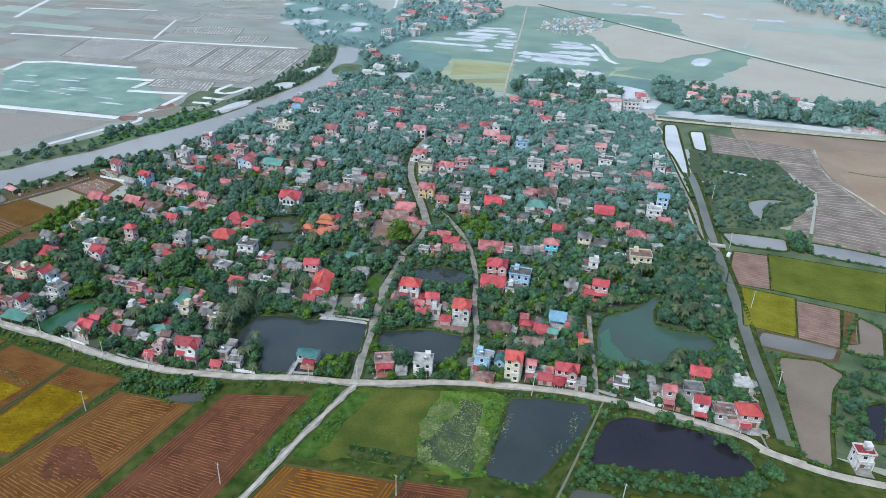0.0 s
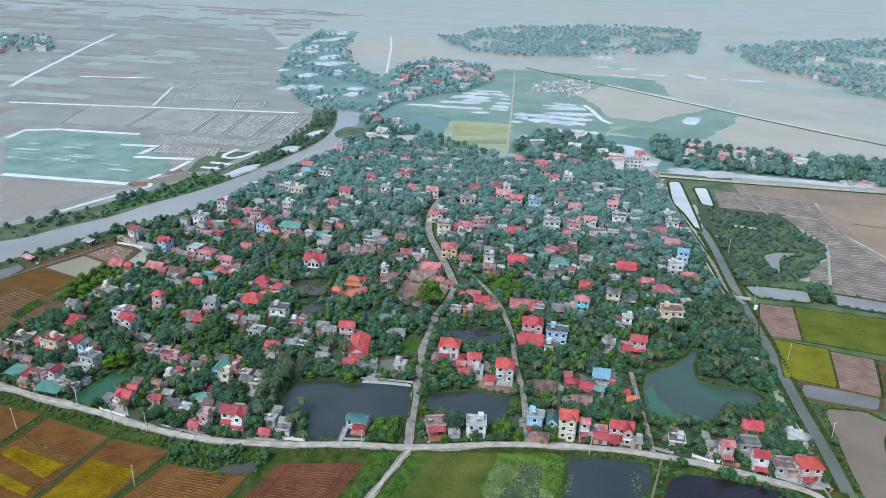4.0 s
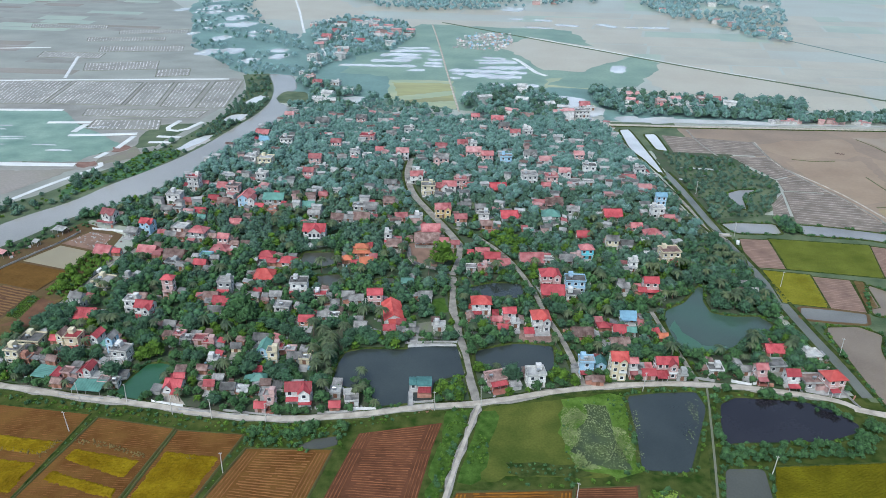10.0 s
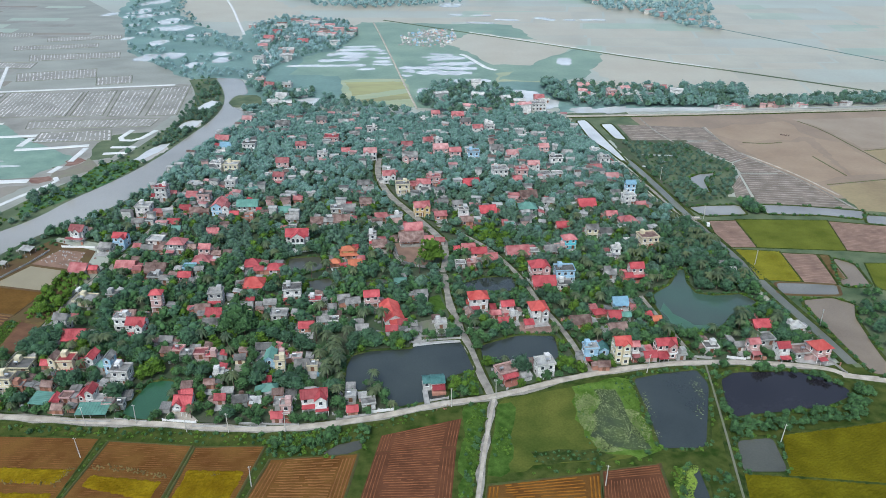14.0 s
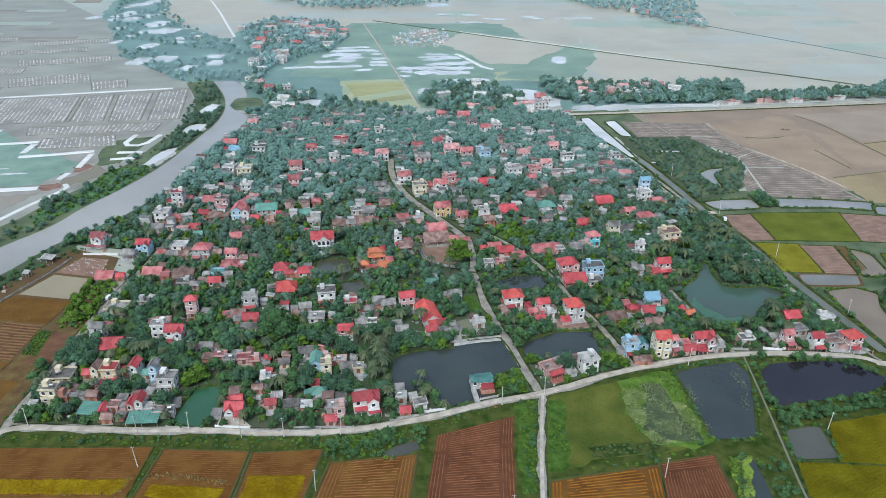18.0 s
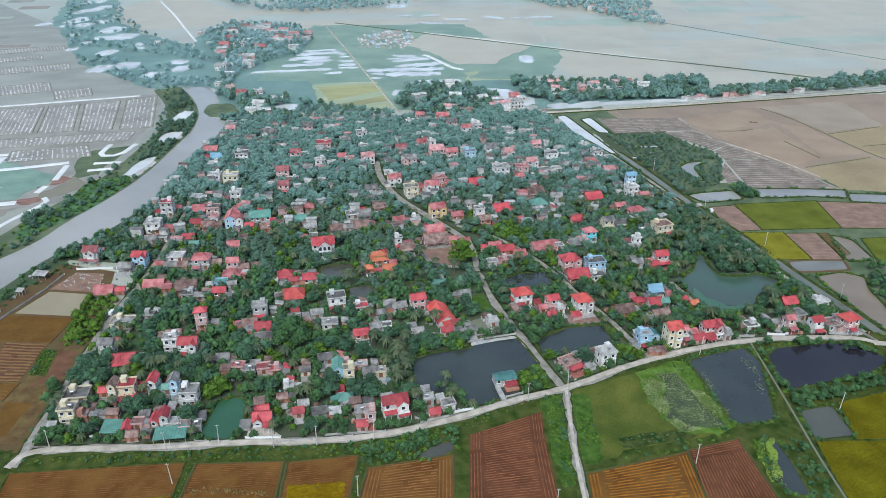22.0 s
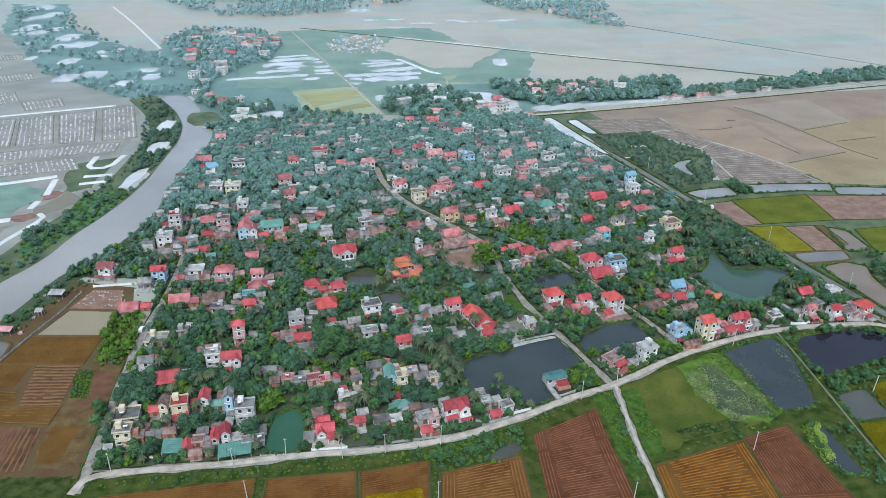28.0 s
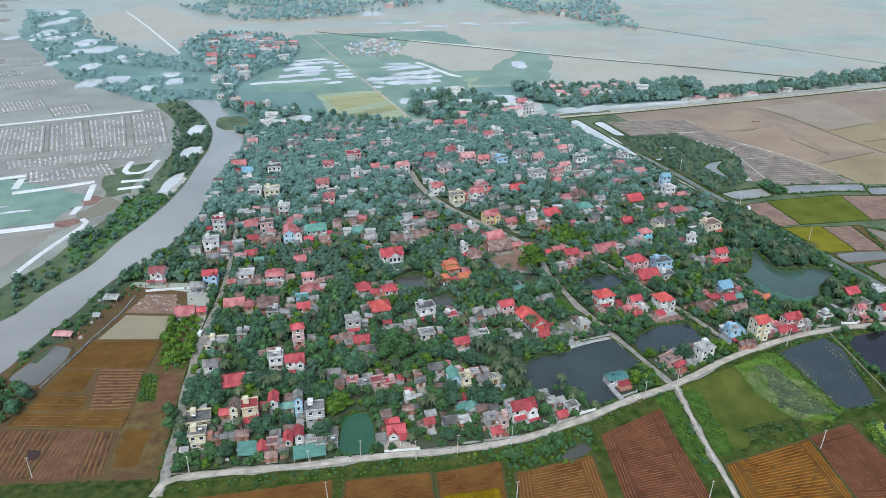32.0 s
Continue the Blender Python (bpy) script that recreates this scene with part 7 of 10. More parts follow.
house(73.0, 247.4, 6.8, 5.2, 1, "g", "k", "G", "x", 3)
house(-27.9, 212.8, 8.6, 6.6, 2, "g", "w", "P", "x", 5)
house(-21.2, 223.3, 8.0, 6.1, 2, "f", "k", "P", "x", 12)
house(-41.6, 210.3, 8.6, 6.6, 2, "f", "c", "G", "x", 9)
house(-34.6, 216.6, 4.9, 3.8, 1, "g", "w", "P", "x", 6)
house(-15.5, 222.0, 5.7, 4.4, 1, "g", "w", "R", "x", 11)
house(3.7, 222.0, 10.8, 8.4, 1, "g", "r", "R", "x", 10)
house(-29.1, 175.1, 9.2, 7.0, 2, "g", "y", "P", "x", 10)
house(-17.7, 169.4, 7.1, 5.4, 1, "g", "r", "P", "x", 9)
house(-3.7, 169.3, 5.8, 4.4, 2, "f", "w", "G", "x", 7)
house(11.4, 176.9, 9.9, 7.5, 1, "g", "w", "R", "x", 9)
house(-1.9, 161.4, 7.0, 5.3, 1, "g", "r", "T", "x", 5)
house(-15.6, 189.6, 6.0, 4.6, 1, "g", "g", "G", "x", 3)
house(-6.7, 186.5, 6.0, 4.6, 1, "g", "g", "G", "x", 11)
house(74.9, 187.6, 10.8, 8.4, 1, "g", "r", "R", "x", 8)
house(102.7, 191.5, 7.6, 5.9, 2, "f", "w", "W", "x", 8)
house(106.8, 204.3, 6.2, 4.7, 3, "g", "b", "B", "x", 3)
house(108.9, 185.4, 6.0, 4.5, 1, "g", "r", "P", "x", 6)
house(39.7, 200.5, 10.6, 8.3, 1, "g", "r", "T", "x", 7)
house(36.9, 181.2, 10.7, 8.1, 1, "h", "g", "N", "x", 1)
house(51.1, 190.2, 7.4, 5.7, 1, "g", "g", "G", "x", 1)
house(30.3, 198.4, 6.2, 4.7, 1, "g", "k", "P", "x", 7)
house(94.2, 250.4, 8.4, 6.4, 1, "g", "k", "P", "x", 8)
house(102.9, 262.2, 7.5, 5.9, 2, "f", "w", "G", "x", 6)
house(102.2, 233.8, 8.2, 6.2, 1, "g", "r", "F", "x", 5)
house(79.9, 282.0, 7.3, 5.6, 1, "g", "w", "G", "x", 2)
house(102.3, 287.3, 7.4, 5.6, 1, "f", "w", "W", "x", 5)
house(54.0, 154.7, 6.8, 5.2, 1, "g", "r", "R", "x", 5)
house(23.1, 155.0, 5.6, 4.2, 1, "f", "g", "N", "x", 7)
house(111.3, 257.2, 6.2, 4.7, 1, "f", "w", "G", "x", 5)
house(-242.6, 123.6, 7.4, 4.4, 1, "s", "w", "W", "x", -14)
house(-258.3, 93.2, 8.8, 3.4, 1, "s", "w", "F", "x", -16)
house(-246.5, 107.0, 3.6, 2.6, 1, "s", "w", "W", "x", -12)
house(179.1, 16.5, 5.8, 4.4, 2, "f", "w", "R", "x", 10)
house(-191.7, 488.5, 10.0, 7.6, 2, "f", "k", "W", "x", -1)
house(-178.0, 466.7, 8.7, 6.6, 2, "g", "k", "P", "x", -5)
house(-164.3, 482.7, 10.0, 7.6, 1, "f", "w", "W", "x", -4)
house(-212.8, 587.2, 12.5, 9.5, 2, "f", "w", "W", "x", -7)
house(75.2, 406.1, 12.9, 9.8, 2, "f", "w", "G", "x", 8)
house(78.4, 386.3, 10.5, 8.0, 1, "f", "w", "W", "x", 7)
house(135.8, 444.0, 10.5, 7.9, 1, "f", "w", "G", "x", 9)
house(153.2, 442.4, 9.3, 7.1, 1, "g", "k", "P", "x", 9)
house(171.9, 445.6, 10.6, 8.1, 1, "f", "w", "W", "x", 6)
house(122.6, 433.5, 9.1, 7.0, 1, "f", "w", "W", "x", 11)
house(190.1, 448.8, 9.5, 7.2, 1, "f", "w", "G", "x", 8)
house(-234.3, 809.9, 13.5, 10.3, 1, "f", "w", "W", "x", -2)
house(-225.3, 763.3, 11.4, 8.7, 1, "g", "k", "P", "x", -7)
house(-224.5, 704.9, 12.2, 9.3, 2, "g", "k", "P", "x", -5)
house(-208.7, 722.0, 13.5, 10.3, 1, "f", "w", "G", "x", -6)
house(-180.9, 701.5, 13.5, 10.3, 1, "g", "k", "P", "x", -7)
house(-255.1, 840.5, 12.2, 9.3, 1, "f", "w", "W", "x", -2)
house(-196.8, 856.8, 9.2, 7.0, 1, "f", "w", "W", "x", -4)
house(-171.4, 752.5, 11.4, 8.7, 1, "g", "k", "G", "x", -2)
house(-246.5, 732.5, 8.0, 6.1, 1, "f", "w", "W", "x", -4)
house(-202.5, 746.4, 8.2, 6.3, 1, "f", "w", "W", "x", -6)
house(-201.7, 561.4, 10.4, 7.9, 1, "f", "w", "W", "x", -6)
house(-312.4, 742.8, 8.0, 6.1, 1, "f", "w", "W", "x", -3)
house(-206.6, 517.7, 7.4, 5.6, 1, "f", "w", "G", "x", -1)
house(-159.4, 761.6, 8.5, 6.4, 1, "f", "w", "W", "x", 3)
house(-187.0, 783.6, 7.0, 5.3, 1, "f", "w", "W", "x", -1)
house(127.7, 448.7, 9.2, 7.0, 1, "g", "w", "P", "x", 11)
house(152.9, 450.9, 8.6, 6.6, 2, "f", "k", "W", "x", 6)
house(161.9, 454.1, 6.1, 4.7, 1, "f", "w", "W", "x", 6)
house(170.6, 462.5, 8.0, 6.1, 1, "f", "w", "G", "x", 11)
house(195.3, 466.0, 10.5, 7.9, 2, "f", "k", "W", "x", 6)
house(210.7, 478.3, 8.0, 6.1, 1, "g", "w", "P", "x", 7)
house(138.1, 484.1, 7.0, 5.3, 1, "f", "w", "W", "x", 11)
house(179.9, 455.9, 5.4, 4.1, 1, "f", "w", "W", "x", 12)
house(81.1, 438.9, 9.2, 7.0, 1, "g", "k", "P", "x", 4)
house(85.9, 428.7, 6.6, 5.0, 1, "f", "w", "W", "x", 7)
house(25.3, 345.7, 5.8, 4.4, 2, "f", "w", "W", "x", 10)


def villa(x, y, w, d, storeys, yaw, wall, cover, bays=(), lows=(), arches=0, label=""):
    """A larger house: a main block under a ridge, gabled bays in front of it, low lean-to roofs, and arched openings where it has them."""
    c, s = math.cos(radians(yaw)), math.sin(radians(yaw))
    reach = max([0.0] + [q[2] for q in bays] + [-d / 2 - q[2] for q in lows])
    HOUSES.append((x + s * reach / 2, y - c * reach / 2, c, s, w / 2 + 0.6, (d + reach) / 2 + 0.6))
    ob = tagged(empty("house", x, y, 0, yaw), label, "house", "village houses")
    wm, rm = WALLS[wall], ROOFS[cover]
    tall, rise = 3.2 * storeys, min(2.6, 0.28 * d + 0.5)
    yz = [(-d / 2, 0), (d / 2, 0), (d / 2, tall), (0, tall + rise - 0.05), (-d / 2, tall)]
    b = Shape()
    b.hull([(-w / 2, p, q) for p, q in yz][::-1], [(w / 2, p, q) for p, q in yz][::-1])
    part("wall", b.mesh("wall", wm), ob)
    part("roof", gable_roof(w, d, tall, rise, 0.5).mesh("roof", rm), ob)
    b = Shape()
    b.box(-w / 2 - 0.5, w / 2 + 0.5, -0.16, 0.16, tall + rise + 0.06, tall + rise + 0.26)
    part("ridge_cap", b.mesh("ridge_cap", rm), ob)
    b = Shape()
    b.box(-w / 2 - 0.12, w / 2 + 0.12, -d / 2 - 0.12, d / 2 + 0.12, 0, 0.4)
    part("plinth", b.mesh("plinth", M_CONC), ob)
    spots = [(-w / 2 + (i + 0.5) * w / max(2, int(w / 2.8)), -d / 2) for i in range(max(2, int(w / 2.8)))]
    for bx, bw, bd, bs in bays:
        spots = [q for q in spots if abs(q[0] - bx) > bw / 2 + 0.4] + [(bx, -d / 2 - bd)]
        bt, br = 3.2 * bs, 0.32 * bw + 0.5
        xz = [(bx - bw / 2, 0), (bx + bw / 2, 0), (bx + bw / 2, bt), (bx, bt + br - 0.05), (bx - bw / 2, bt)]
        b = Shape()
        b.hull([(a, -d / 2 - bd, h) for a, h in xz], [(a, -d / 2 - 0.02, h) for a, h in xz])
        bay = part("bay", b.mesh("bay", wm), ob)
        g = gable_roof(bd + d * 0.55, bw, bt, br, 0.4)
        mid = -d / 2 - bd + (bd + d * 0.55) / 2
        g.v = [(bx + q, mid + p, r) for p, q, r in g.v]
        g.f = [q[::-1] for q in g.f]
        part("bay_roof", g.mesh("bay_roof", rm), bay)
        b = Shape()
        b.box(bx - bw / 2 - 0.15, bx + bw / 2 + 0.15, -d / 2 - bd - 0.9, -d / 2 - bd - 0.02, bt * 0.5 - 0.12, bt * 0.5 + 0.1)
        bal = part("balcony", b.mesh("balcony", M_TRIM), bay)
        line = [(bx - bw / 2, -d / 2 - bd), (bx - bw / 2, -d / 2 - bd - 0.85), (bx + bw / 2, -d / 2 - bd - 0.85), (bx + bw / 2, -d / 2 - bd)]
        part("railing", strip("railing", line, [(0.05, bt * 0.5), (0.05, bt * 0.5 + 0.85), (-0.05, bt * 0.5 + 0.85), (-0.05, bt * 0.5)], M_TRIM), bal)
    for x0, x1, y0, y1, z0, z1 in lows:
        b = Shape()
        q = [(x0, y0, z0), (x1, y0, z0), (x1, y1, z1), (x0, y1, z1)]
        b.hull(q, [(a, e, r + 0.1) for a, e, r in q])
        low = part("lean_to_roof", b.mesh("lean_to_roof", rm), ob)
        for a in (x0 + 0.2, (x0 + x1) / 2, x1 - 0.2):
            b = Shape()
            b.rod(a, y0 + 0.2, 0, z0 + 0.03, 0.09, n=6)
            part("post", b.mesh("post", M_TRIM), low)
    for k in range(storeys):
        for px, py in spots:
            if arches and py < -d / 2:
                continue
            me, pane = window_mesh(1.3, 1.4)
            q = part("window", me, ob)
            part("pane", pane, q)
            q.location = (px, py, 3.2 * k + 1.1)
        for e in (-1, 1):
            for py in (-d / 4, d / 4):
                me, pane = window_mesh(1.0, 1.4)
                q = part("window", me, ob)
                part("pane", pane, q)
                q.location, q.rotation_euler = (e * w / 2, py, 3.2 * k + 1.1), (0, 0, radians(90 * e))
    for i in range(arches):
        # tall arched openings with pale surrounds across the front bay
        bx, bw, bd, bs = bays[0]
        ax = bx + (i - (arches - 1) / 2) * bw / arches
        for k in range(bs):
            r, foot = bw / arches * 0.3, 3.2 * k + 0.5
            ring = [(ax - r, foot), (ax + r, foot)] + [(ax + r * math.cos(0.5236 * j), foot + 1.5 + r * math.sin(0.5236 * j)) for j in range(7)]
            b = Shape()
            b.hull([(p, -d / 2 - bd - 0.05, h) for p, h in ring], [(p, -d / 2 - bd - 0.01, h) for p, h in ring])
            part("arch", b.mesh("arch", M_GLASS), ob, "dark arched opening")
    return ob


villa(-69.6, -5.2, 9.6, 5.2, 2, 9, "w", "R", [(2.4, 4.2, 2.2, 2)], [(-4.8, 0.2, -4.6, -2.62, 2.6, 3.2), (0.2, 5.2, -6.6, -4.85, 2.4, 3.0)], label="two-storey white house with crossing red gabled roofs")
villa(56.4, 24.6, 6.4, 6.0, 3, 4, "c", "V", [(1.2, 3.0, 1.2, 3)], [], label="tall cream three-storey house with a steep red roof")
villa(76.6, 28.4, 8.4, 4.6, 2, 6, "k", "R", [(2.2, 3.4, 2.0, 2)], [(-4.2, 0.3, -5.6, -2.35, 2.5, 3.1)], label="two-storey pale pink house with crossing red roofs")
villa(-221.8, 141.4, 7.6, 6.0, 2, -8, "w", "P", [(1.2, 3.6, 1.6, 2)], [(-5.2, 5.2, -6.6, -4.7, 2.4, 3.0)], label="pale riverside villa with faded crimson roofs and a red skirt roof")
villa(-119.6, -4.6, 6.4, 5.6, 1, -2, "w", "R", [(-1.5, 3.0, 0.8, 1)], [(0.6, 4.6, -6.4, -2.85, 2.5, 3.1)], label="white house with red roofs stepping down to a yard")
villa(-98.3, 135.6, 12.0, 8.6, 2, 4, "w", "R", [(0.6, 7.0, 2.4, 2)], [], 3, "large white villa with an arched front and red roofs")


def pond_house():
    """The small house on piles at the pond's edge: two teal roofs, a brick terrace and a concrete jetty to the road."""
    ob = tagged(empty("house", -23.4, 6.2, 0, 6), "small white pond house with two teal roofs and brick terrace", "house", "village houses")
    HOUSES.append((-23.4, 3.4, math.cos(0.105), math.sin(0.105), 5.4, 7.4))
    for x0, x1, y0, y1, high, m in ((-4.3, -1.5, -1.0, 3.6, 3.2, WALLS["g"]), (-1.2, 4.2, -2.0, 3.2, 3.6, WALLS["w"])):
        b = Shape()
        b.box(x0, x1, y0, y1, 0.5, high)
        part("wall", b.mesh("wall", m), ob)
        g = folded([(y0 - 0.5, high - 0.1), ((y0 + y1) / 2 - 0.6, high + 0.75), ((y0 + y1) / 2 + 0.6, high + 0.75), (y1 + 0.4, high - 0.1)], (x1 - x0) / 2 + 0.3, 0.12, True)
        g.v = [(p + (x0 + x1) / 2, q, r) for p, q, r in g.v]
        part("roof", g.mesh("roof", ROOFS["L"]), ob)
    b = Shape()
    b.box(-4.5, 4.4, -2.3, 3.8, 0.25, 0.5)
    part("platform", b.mesh("platform", M_CONC), ob)
    b = Shape()
    b.box(-1.2, 4.3, -5.6, -2.32, 0, 1.3)
    part("terrace", b.mesh("terrace", WALLS["r"]), ob, "red brick terrace")
    part("terrace_roof", folded([(-4.9, 2.1), (-2.1, 2.7)], 2.6, 0.1, True).mesh("terrace_roof", ROOFS["R"]), ob).location = (1.6, 0, 0)
    b = Shape()
    b.box(-4.9, -2.9, -11.0, -2.32, 0.3, 0.55)
    jetty = part("jetty", b.mesh("jetty", M_CONC), ob, "concrete walkway over the water")
    for e in (-4.85, -2.95):
        part("kerb", strip("kerb", [(e, -11.0), (e, -2.4)], [(0.07, 0.55), (0.07, 1.1), (-0.07, 1.1), (-0.07, 0.55)], M_CONC), jetty)
    for px in (-4.2, -1.4, 1.4, 4.1):
        for py in (-2.0, 0.8, 3.5):
            b = Shape()
            b.rod(px, py, 0, 0.26, 0.16, n=6)
            part("pile", b.mesh("pile", M_CONC), ob)
    for px, py in ((0.2, -2.0), (2.8, -2.0), (-2.9, -1.0)):
        me, pane = window_mesh(1.3, 1.4)
        q = part("window", me, ob)
        part("pane", pane, q)
        q.location = (px, py, 1.5)


pond_house()


def outbuilding(x, y, w, d, yaw, wall, cover):
    """A small shed or kitchen with a single-pitch roof."""
    c, s = math.cos(radians(yaw)), math.sin(radians(yaw))
    HOUSES.append((x, y, c, s, w / 2 + 0.3, d / 2 + 0.3))
    b = Shape()
    yz = [(-d / 2, 0), (d / 2, 0), (d / 2, 2.9), (-d / 2, 2.2)]
    b.hull([(-w / 2, p, q) for p, q in yz][::-1], [(w / 2, p, q) for p, q in yz][::-1])
    ob = tagged(new("shed", b.mesh("wall", WALLS[wall])), f"small {WALL_WORDS[wall]} shed with a {ROOF_WORDS[cover]} sheet roof", "shed", "village sheds")
    ob.location, ob.rotation_euler = (x, y, 0), (0, 0, radians(yaw))
    part("roof", folded([(-d / 2 - 0.4, 2.12), (d / 2 + 0.3, 2.98)], w / 2 + 0.3, 0.07, True).mesh("roof", ROOFS[cover]), ob)


def sheds():
    """Sheds behind and beside the houses."""
    rng = random.Random(23)
    for x, y, c, s, hw, hd in list(HOUSES):
        if y > 330 or hw < 2.4 or rng.random() < 0.25:
            continue
        w, d = rng.uniform(2.6, 4.6), rng.uniform(2.2, 3.4)
        for _ in range(6):
            if rng.random() < 0.5:
                u, v = rng.choice((-1, 1)) * (hw + w / 2 + 0.6), rng.uniform(-0.6, 0.9) * hd
            else:
                u, v = rng.uniform(-0.8, 0.8) * hw, hd + d / 2 + rng.uniform(0.8, 2.0)
            px, py = x + c * u - s * v, y + s * u + c * v
            if not inside(px, py, VILLAGE) or any(inside(px, py, q) for q in PONDS) or any(near_line(px, py, q) < h + 3.2 for q, h in LINES):
                continue
            if math.hypot(px + 112.6, py - 49.5) < 7 or math.hypot(px + 22, py - 115) < 6 or math.hypot(px + 13, py - 4) < 8:
                continue
            if any(abs((px - a) * e + (py - b) * f) < p + w * 0.55 and abs(-(px - a) * f + (py - b) * e) < q + d * 0.6 for a, b, e, f, p, q in HOUSES):
                continue
            outbuilding(px, py, w, d, math.degrees(math.atan2(s, c)) + rng.choice((0, 0, 90)), rng.choice("ggrkw"), rng.choice("GGGTTPWR"))
            break


sheds()

# ---- trees ----


def leaf_cloud(rng, spots, count, size, tilt=0.9):
    """Small bent leaf clumps round the given spots (x, y, z, r)."""
    v, f = [], []
    for _ in range(count):
        x, y, z, r = rng.choice(spots)
        a, e = rng.uniform(0, 6.2832), math.asin(rng.uniform(-0.45, 1.0))
        k = r * rng.uniform(0.72, 1.22)
        c = Vector((x + k * math.cos(a) * math.cos(e), y + k * math.sin(a) * math.cos(e), z + 0.8 * k * math.sin(e)))
        q = Euler((rng.uniform(-tilt, tilt), rng.uniform(-tilt, tilt), rng.uniform(0, 6.28))).to_matrix()
        s = size * rng.uniform(0.6, 1.3)
        b = len(v)
        v += [tuple(c + q @ Vector(p)) for p in ((-s, -0.35 * s, 0), (0.15 * s, -0.7 * s, 0.3 * s), (s, 0.2 * s, -0.1 * s), (-0.1 * s, 0.7 * s, 0.15 * s))]
        f += [(b, b + 1, b + 3), (b + 1, b + 2, b + 3)]
    return v, f


def core(rng, spots, n=6):
    """Dark inner bodies that the leaf clumps stand out from."""
    v, f = [], []
    for x, y, z, r in spots:
        b = len(v)
        rings = (-0.5, 0.1, 0.62)
        for s in rings:
            w = math.sqrt(1 - s * s) * r * 0.82
            for i in range(n):
                a = 6.2832 * (i + 0.5 * (s > 0)) / n
                g = w * rng.uniform(0.62, 1.15)
                v.append((x + g * math.cos(a), y + g * math.sin(a), z + 0.8 * r * s * rng.uniform(0.85, 1.1)))
        v.append((x, y, z + 0.78 * r))
        for k in range(2):
            f += [(b + k * n + i, b + k * n + (i + 1) % n, b + (k + 1) * n + (i + 1) % n, b + (k + 1) * n + i) for i in range(n)]
        f += [(b + 2 * n + i, b + 2 * n + (i + 1) % n, b + 3 * n) for i in range(n)]
    return v, f


def trunk_mesh(rng, height, r, spots):
    s = Shape()
    s.rod(0, 0, 0, height * 0.62, r, r * 0.7, 7)
    for x, y, z, _ in spots[1:5]:
        s.rod(0, 0, height * 0.45, z, r * 0.5, r * 0.2, 5, dx=x * 0.9, dy=y * 0.9)
    return s.mesh("trunk", M_BARK)


def broadleaf(seed, height, radius, count, size, n=6, tilt=0.9, full=1.0):
    rng = random.Random(seed)
    spots = [(0, 0, height - radius * 0.85, radius * 0.75)]
    for i in range(5):
        a = 6.2832 * i / 5 + rng.uniform(-0.4, 0.4)
        d = radius * rng.uniform(0.4, 0.62)
        spots.append((d * math.cos(a), d * math.sin(a), height - radius * rng.uniform(0.9, 1.5), full * radius * rng.uniform(0.38, 0.56)))
    v, f = leaf_cloud(rng, spots, count, size, tilt)
    cv, cf = core(rng, spots, n)
    b = len(v)
    return v + cv, f + [tuple(i + b for i in q) for q in cf], trunk_mesh(rng, height, radius * 0.07 + 0.08, spots)


def palm(seed, height, fronds=14, reach=3.4):
    rng = random.Random(seed)
    v, f = [], []
    for i in range(fronds):
        a = 6.2832 * i / fronds + rng.uniform(-0.2, 0.2)
        up = rng.uniform(-0.1, 0.9)
        r = reach * rng.uniform(0.8, 1.1)
        c, s = math.cos(a), math.sin(a)
        b = len(v)
        for k in range(5):
            t = k / 4
            d = r * t
            z = height + up * d * 0.8 - 1.9 * t * t * r * 0.5
            w = 0.46 * math.sin(0.35 + 2.5 * t) if k < 4 else 0.06
            v += [(c * d - s * w, s * d + c * w, z - 0.35 * w), (c * d, s * d, z), (c * d + s * w, s * d - c * w, z - 0.35 * w)]
        for k in range(4):
            p = b + 3 * k
            f += [(p, p + 1, p + 4, p + 3), (p + 1, p + 2, p + 5, p + 4)]
    t = Shape()
    t.rod(0, 0, 0, height * 0.5, 0.26, 0.2, 7, dx=0.3)
    t.rod(0.3, 0, height * 0.5, height, 0.2, 0.15, 7, dx=-0.3)
    return v, f, t.mesh("trunk", M_BARK)


def shrub(seed, height, radius, count, size):
    rng = random.Random(seed)
    spots = [(rng.uniform(-0.5, 0.5) * radius, rng.uniform(-0.5, 0.5) * radius, height * rng.uniform(0.3, 0.55), radius * rng.uniform(0.5, 0.7)) for _ in range(3)]
    v, f = leaf_cloud(rng, spots, count, size)
    cv, cf = core(rng, spots, 5)
    b = len(v)
    return v + cv, f + [tuple(i + b for i in q) for q in cf]


def cloud_mesh(name, v, f, material):
    me = bpy.data.meshes.new(name)
    me.from_pydata(v, [], f)
    me.materials.append(material)
    me.update()
    return me


KINDS = []  # (crown corners, crown faces, trunk mesh, leaf material, label)
SHAPES = [
    (7.5, 3.6, 300, 0.46, 0, "dark green broadleaf tree with a rounded dense crown"),
    (6.5, 3.0, 260, 0.42, 1, "mid green fruit tree with an uneven crown"),
    (9.0, 4.2, 360, 0.50, 0, "tall dark green broadleaf tree with a spreading crown"),
    (5.5, 2.6, 220, 0.38, 1, "low green garden tree with a loose crown"),
    (6.0, 3.0, 260, 0.42, 2, "bright green young tree with a full crown"),
]
for k, (h, r, n, s, m, text) in enumerate(SHAPES):
    v, f, t = broadleaf(40 + k, h, r, n, s)
    KINDS.append((v, f, t, LEAF[m], text))
for k, (h, n) in enumerate([(8.0, 24), (6.2, 21)]):
    v, f, t = palm(60 + k, h, n)
    KINDS.append((v, f, t, LEAF[3], "coconut palm with drooping feathery fronds"))
v, f, t = palm(70, 2.6, 14, 2.2)
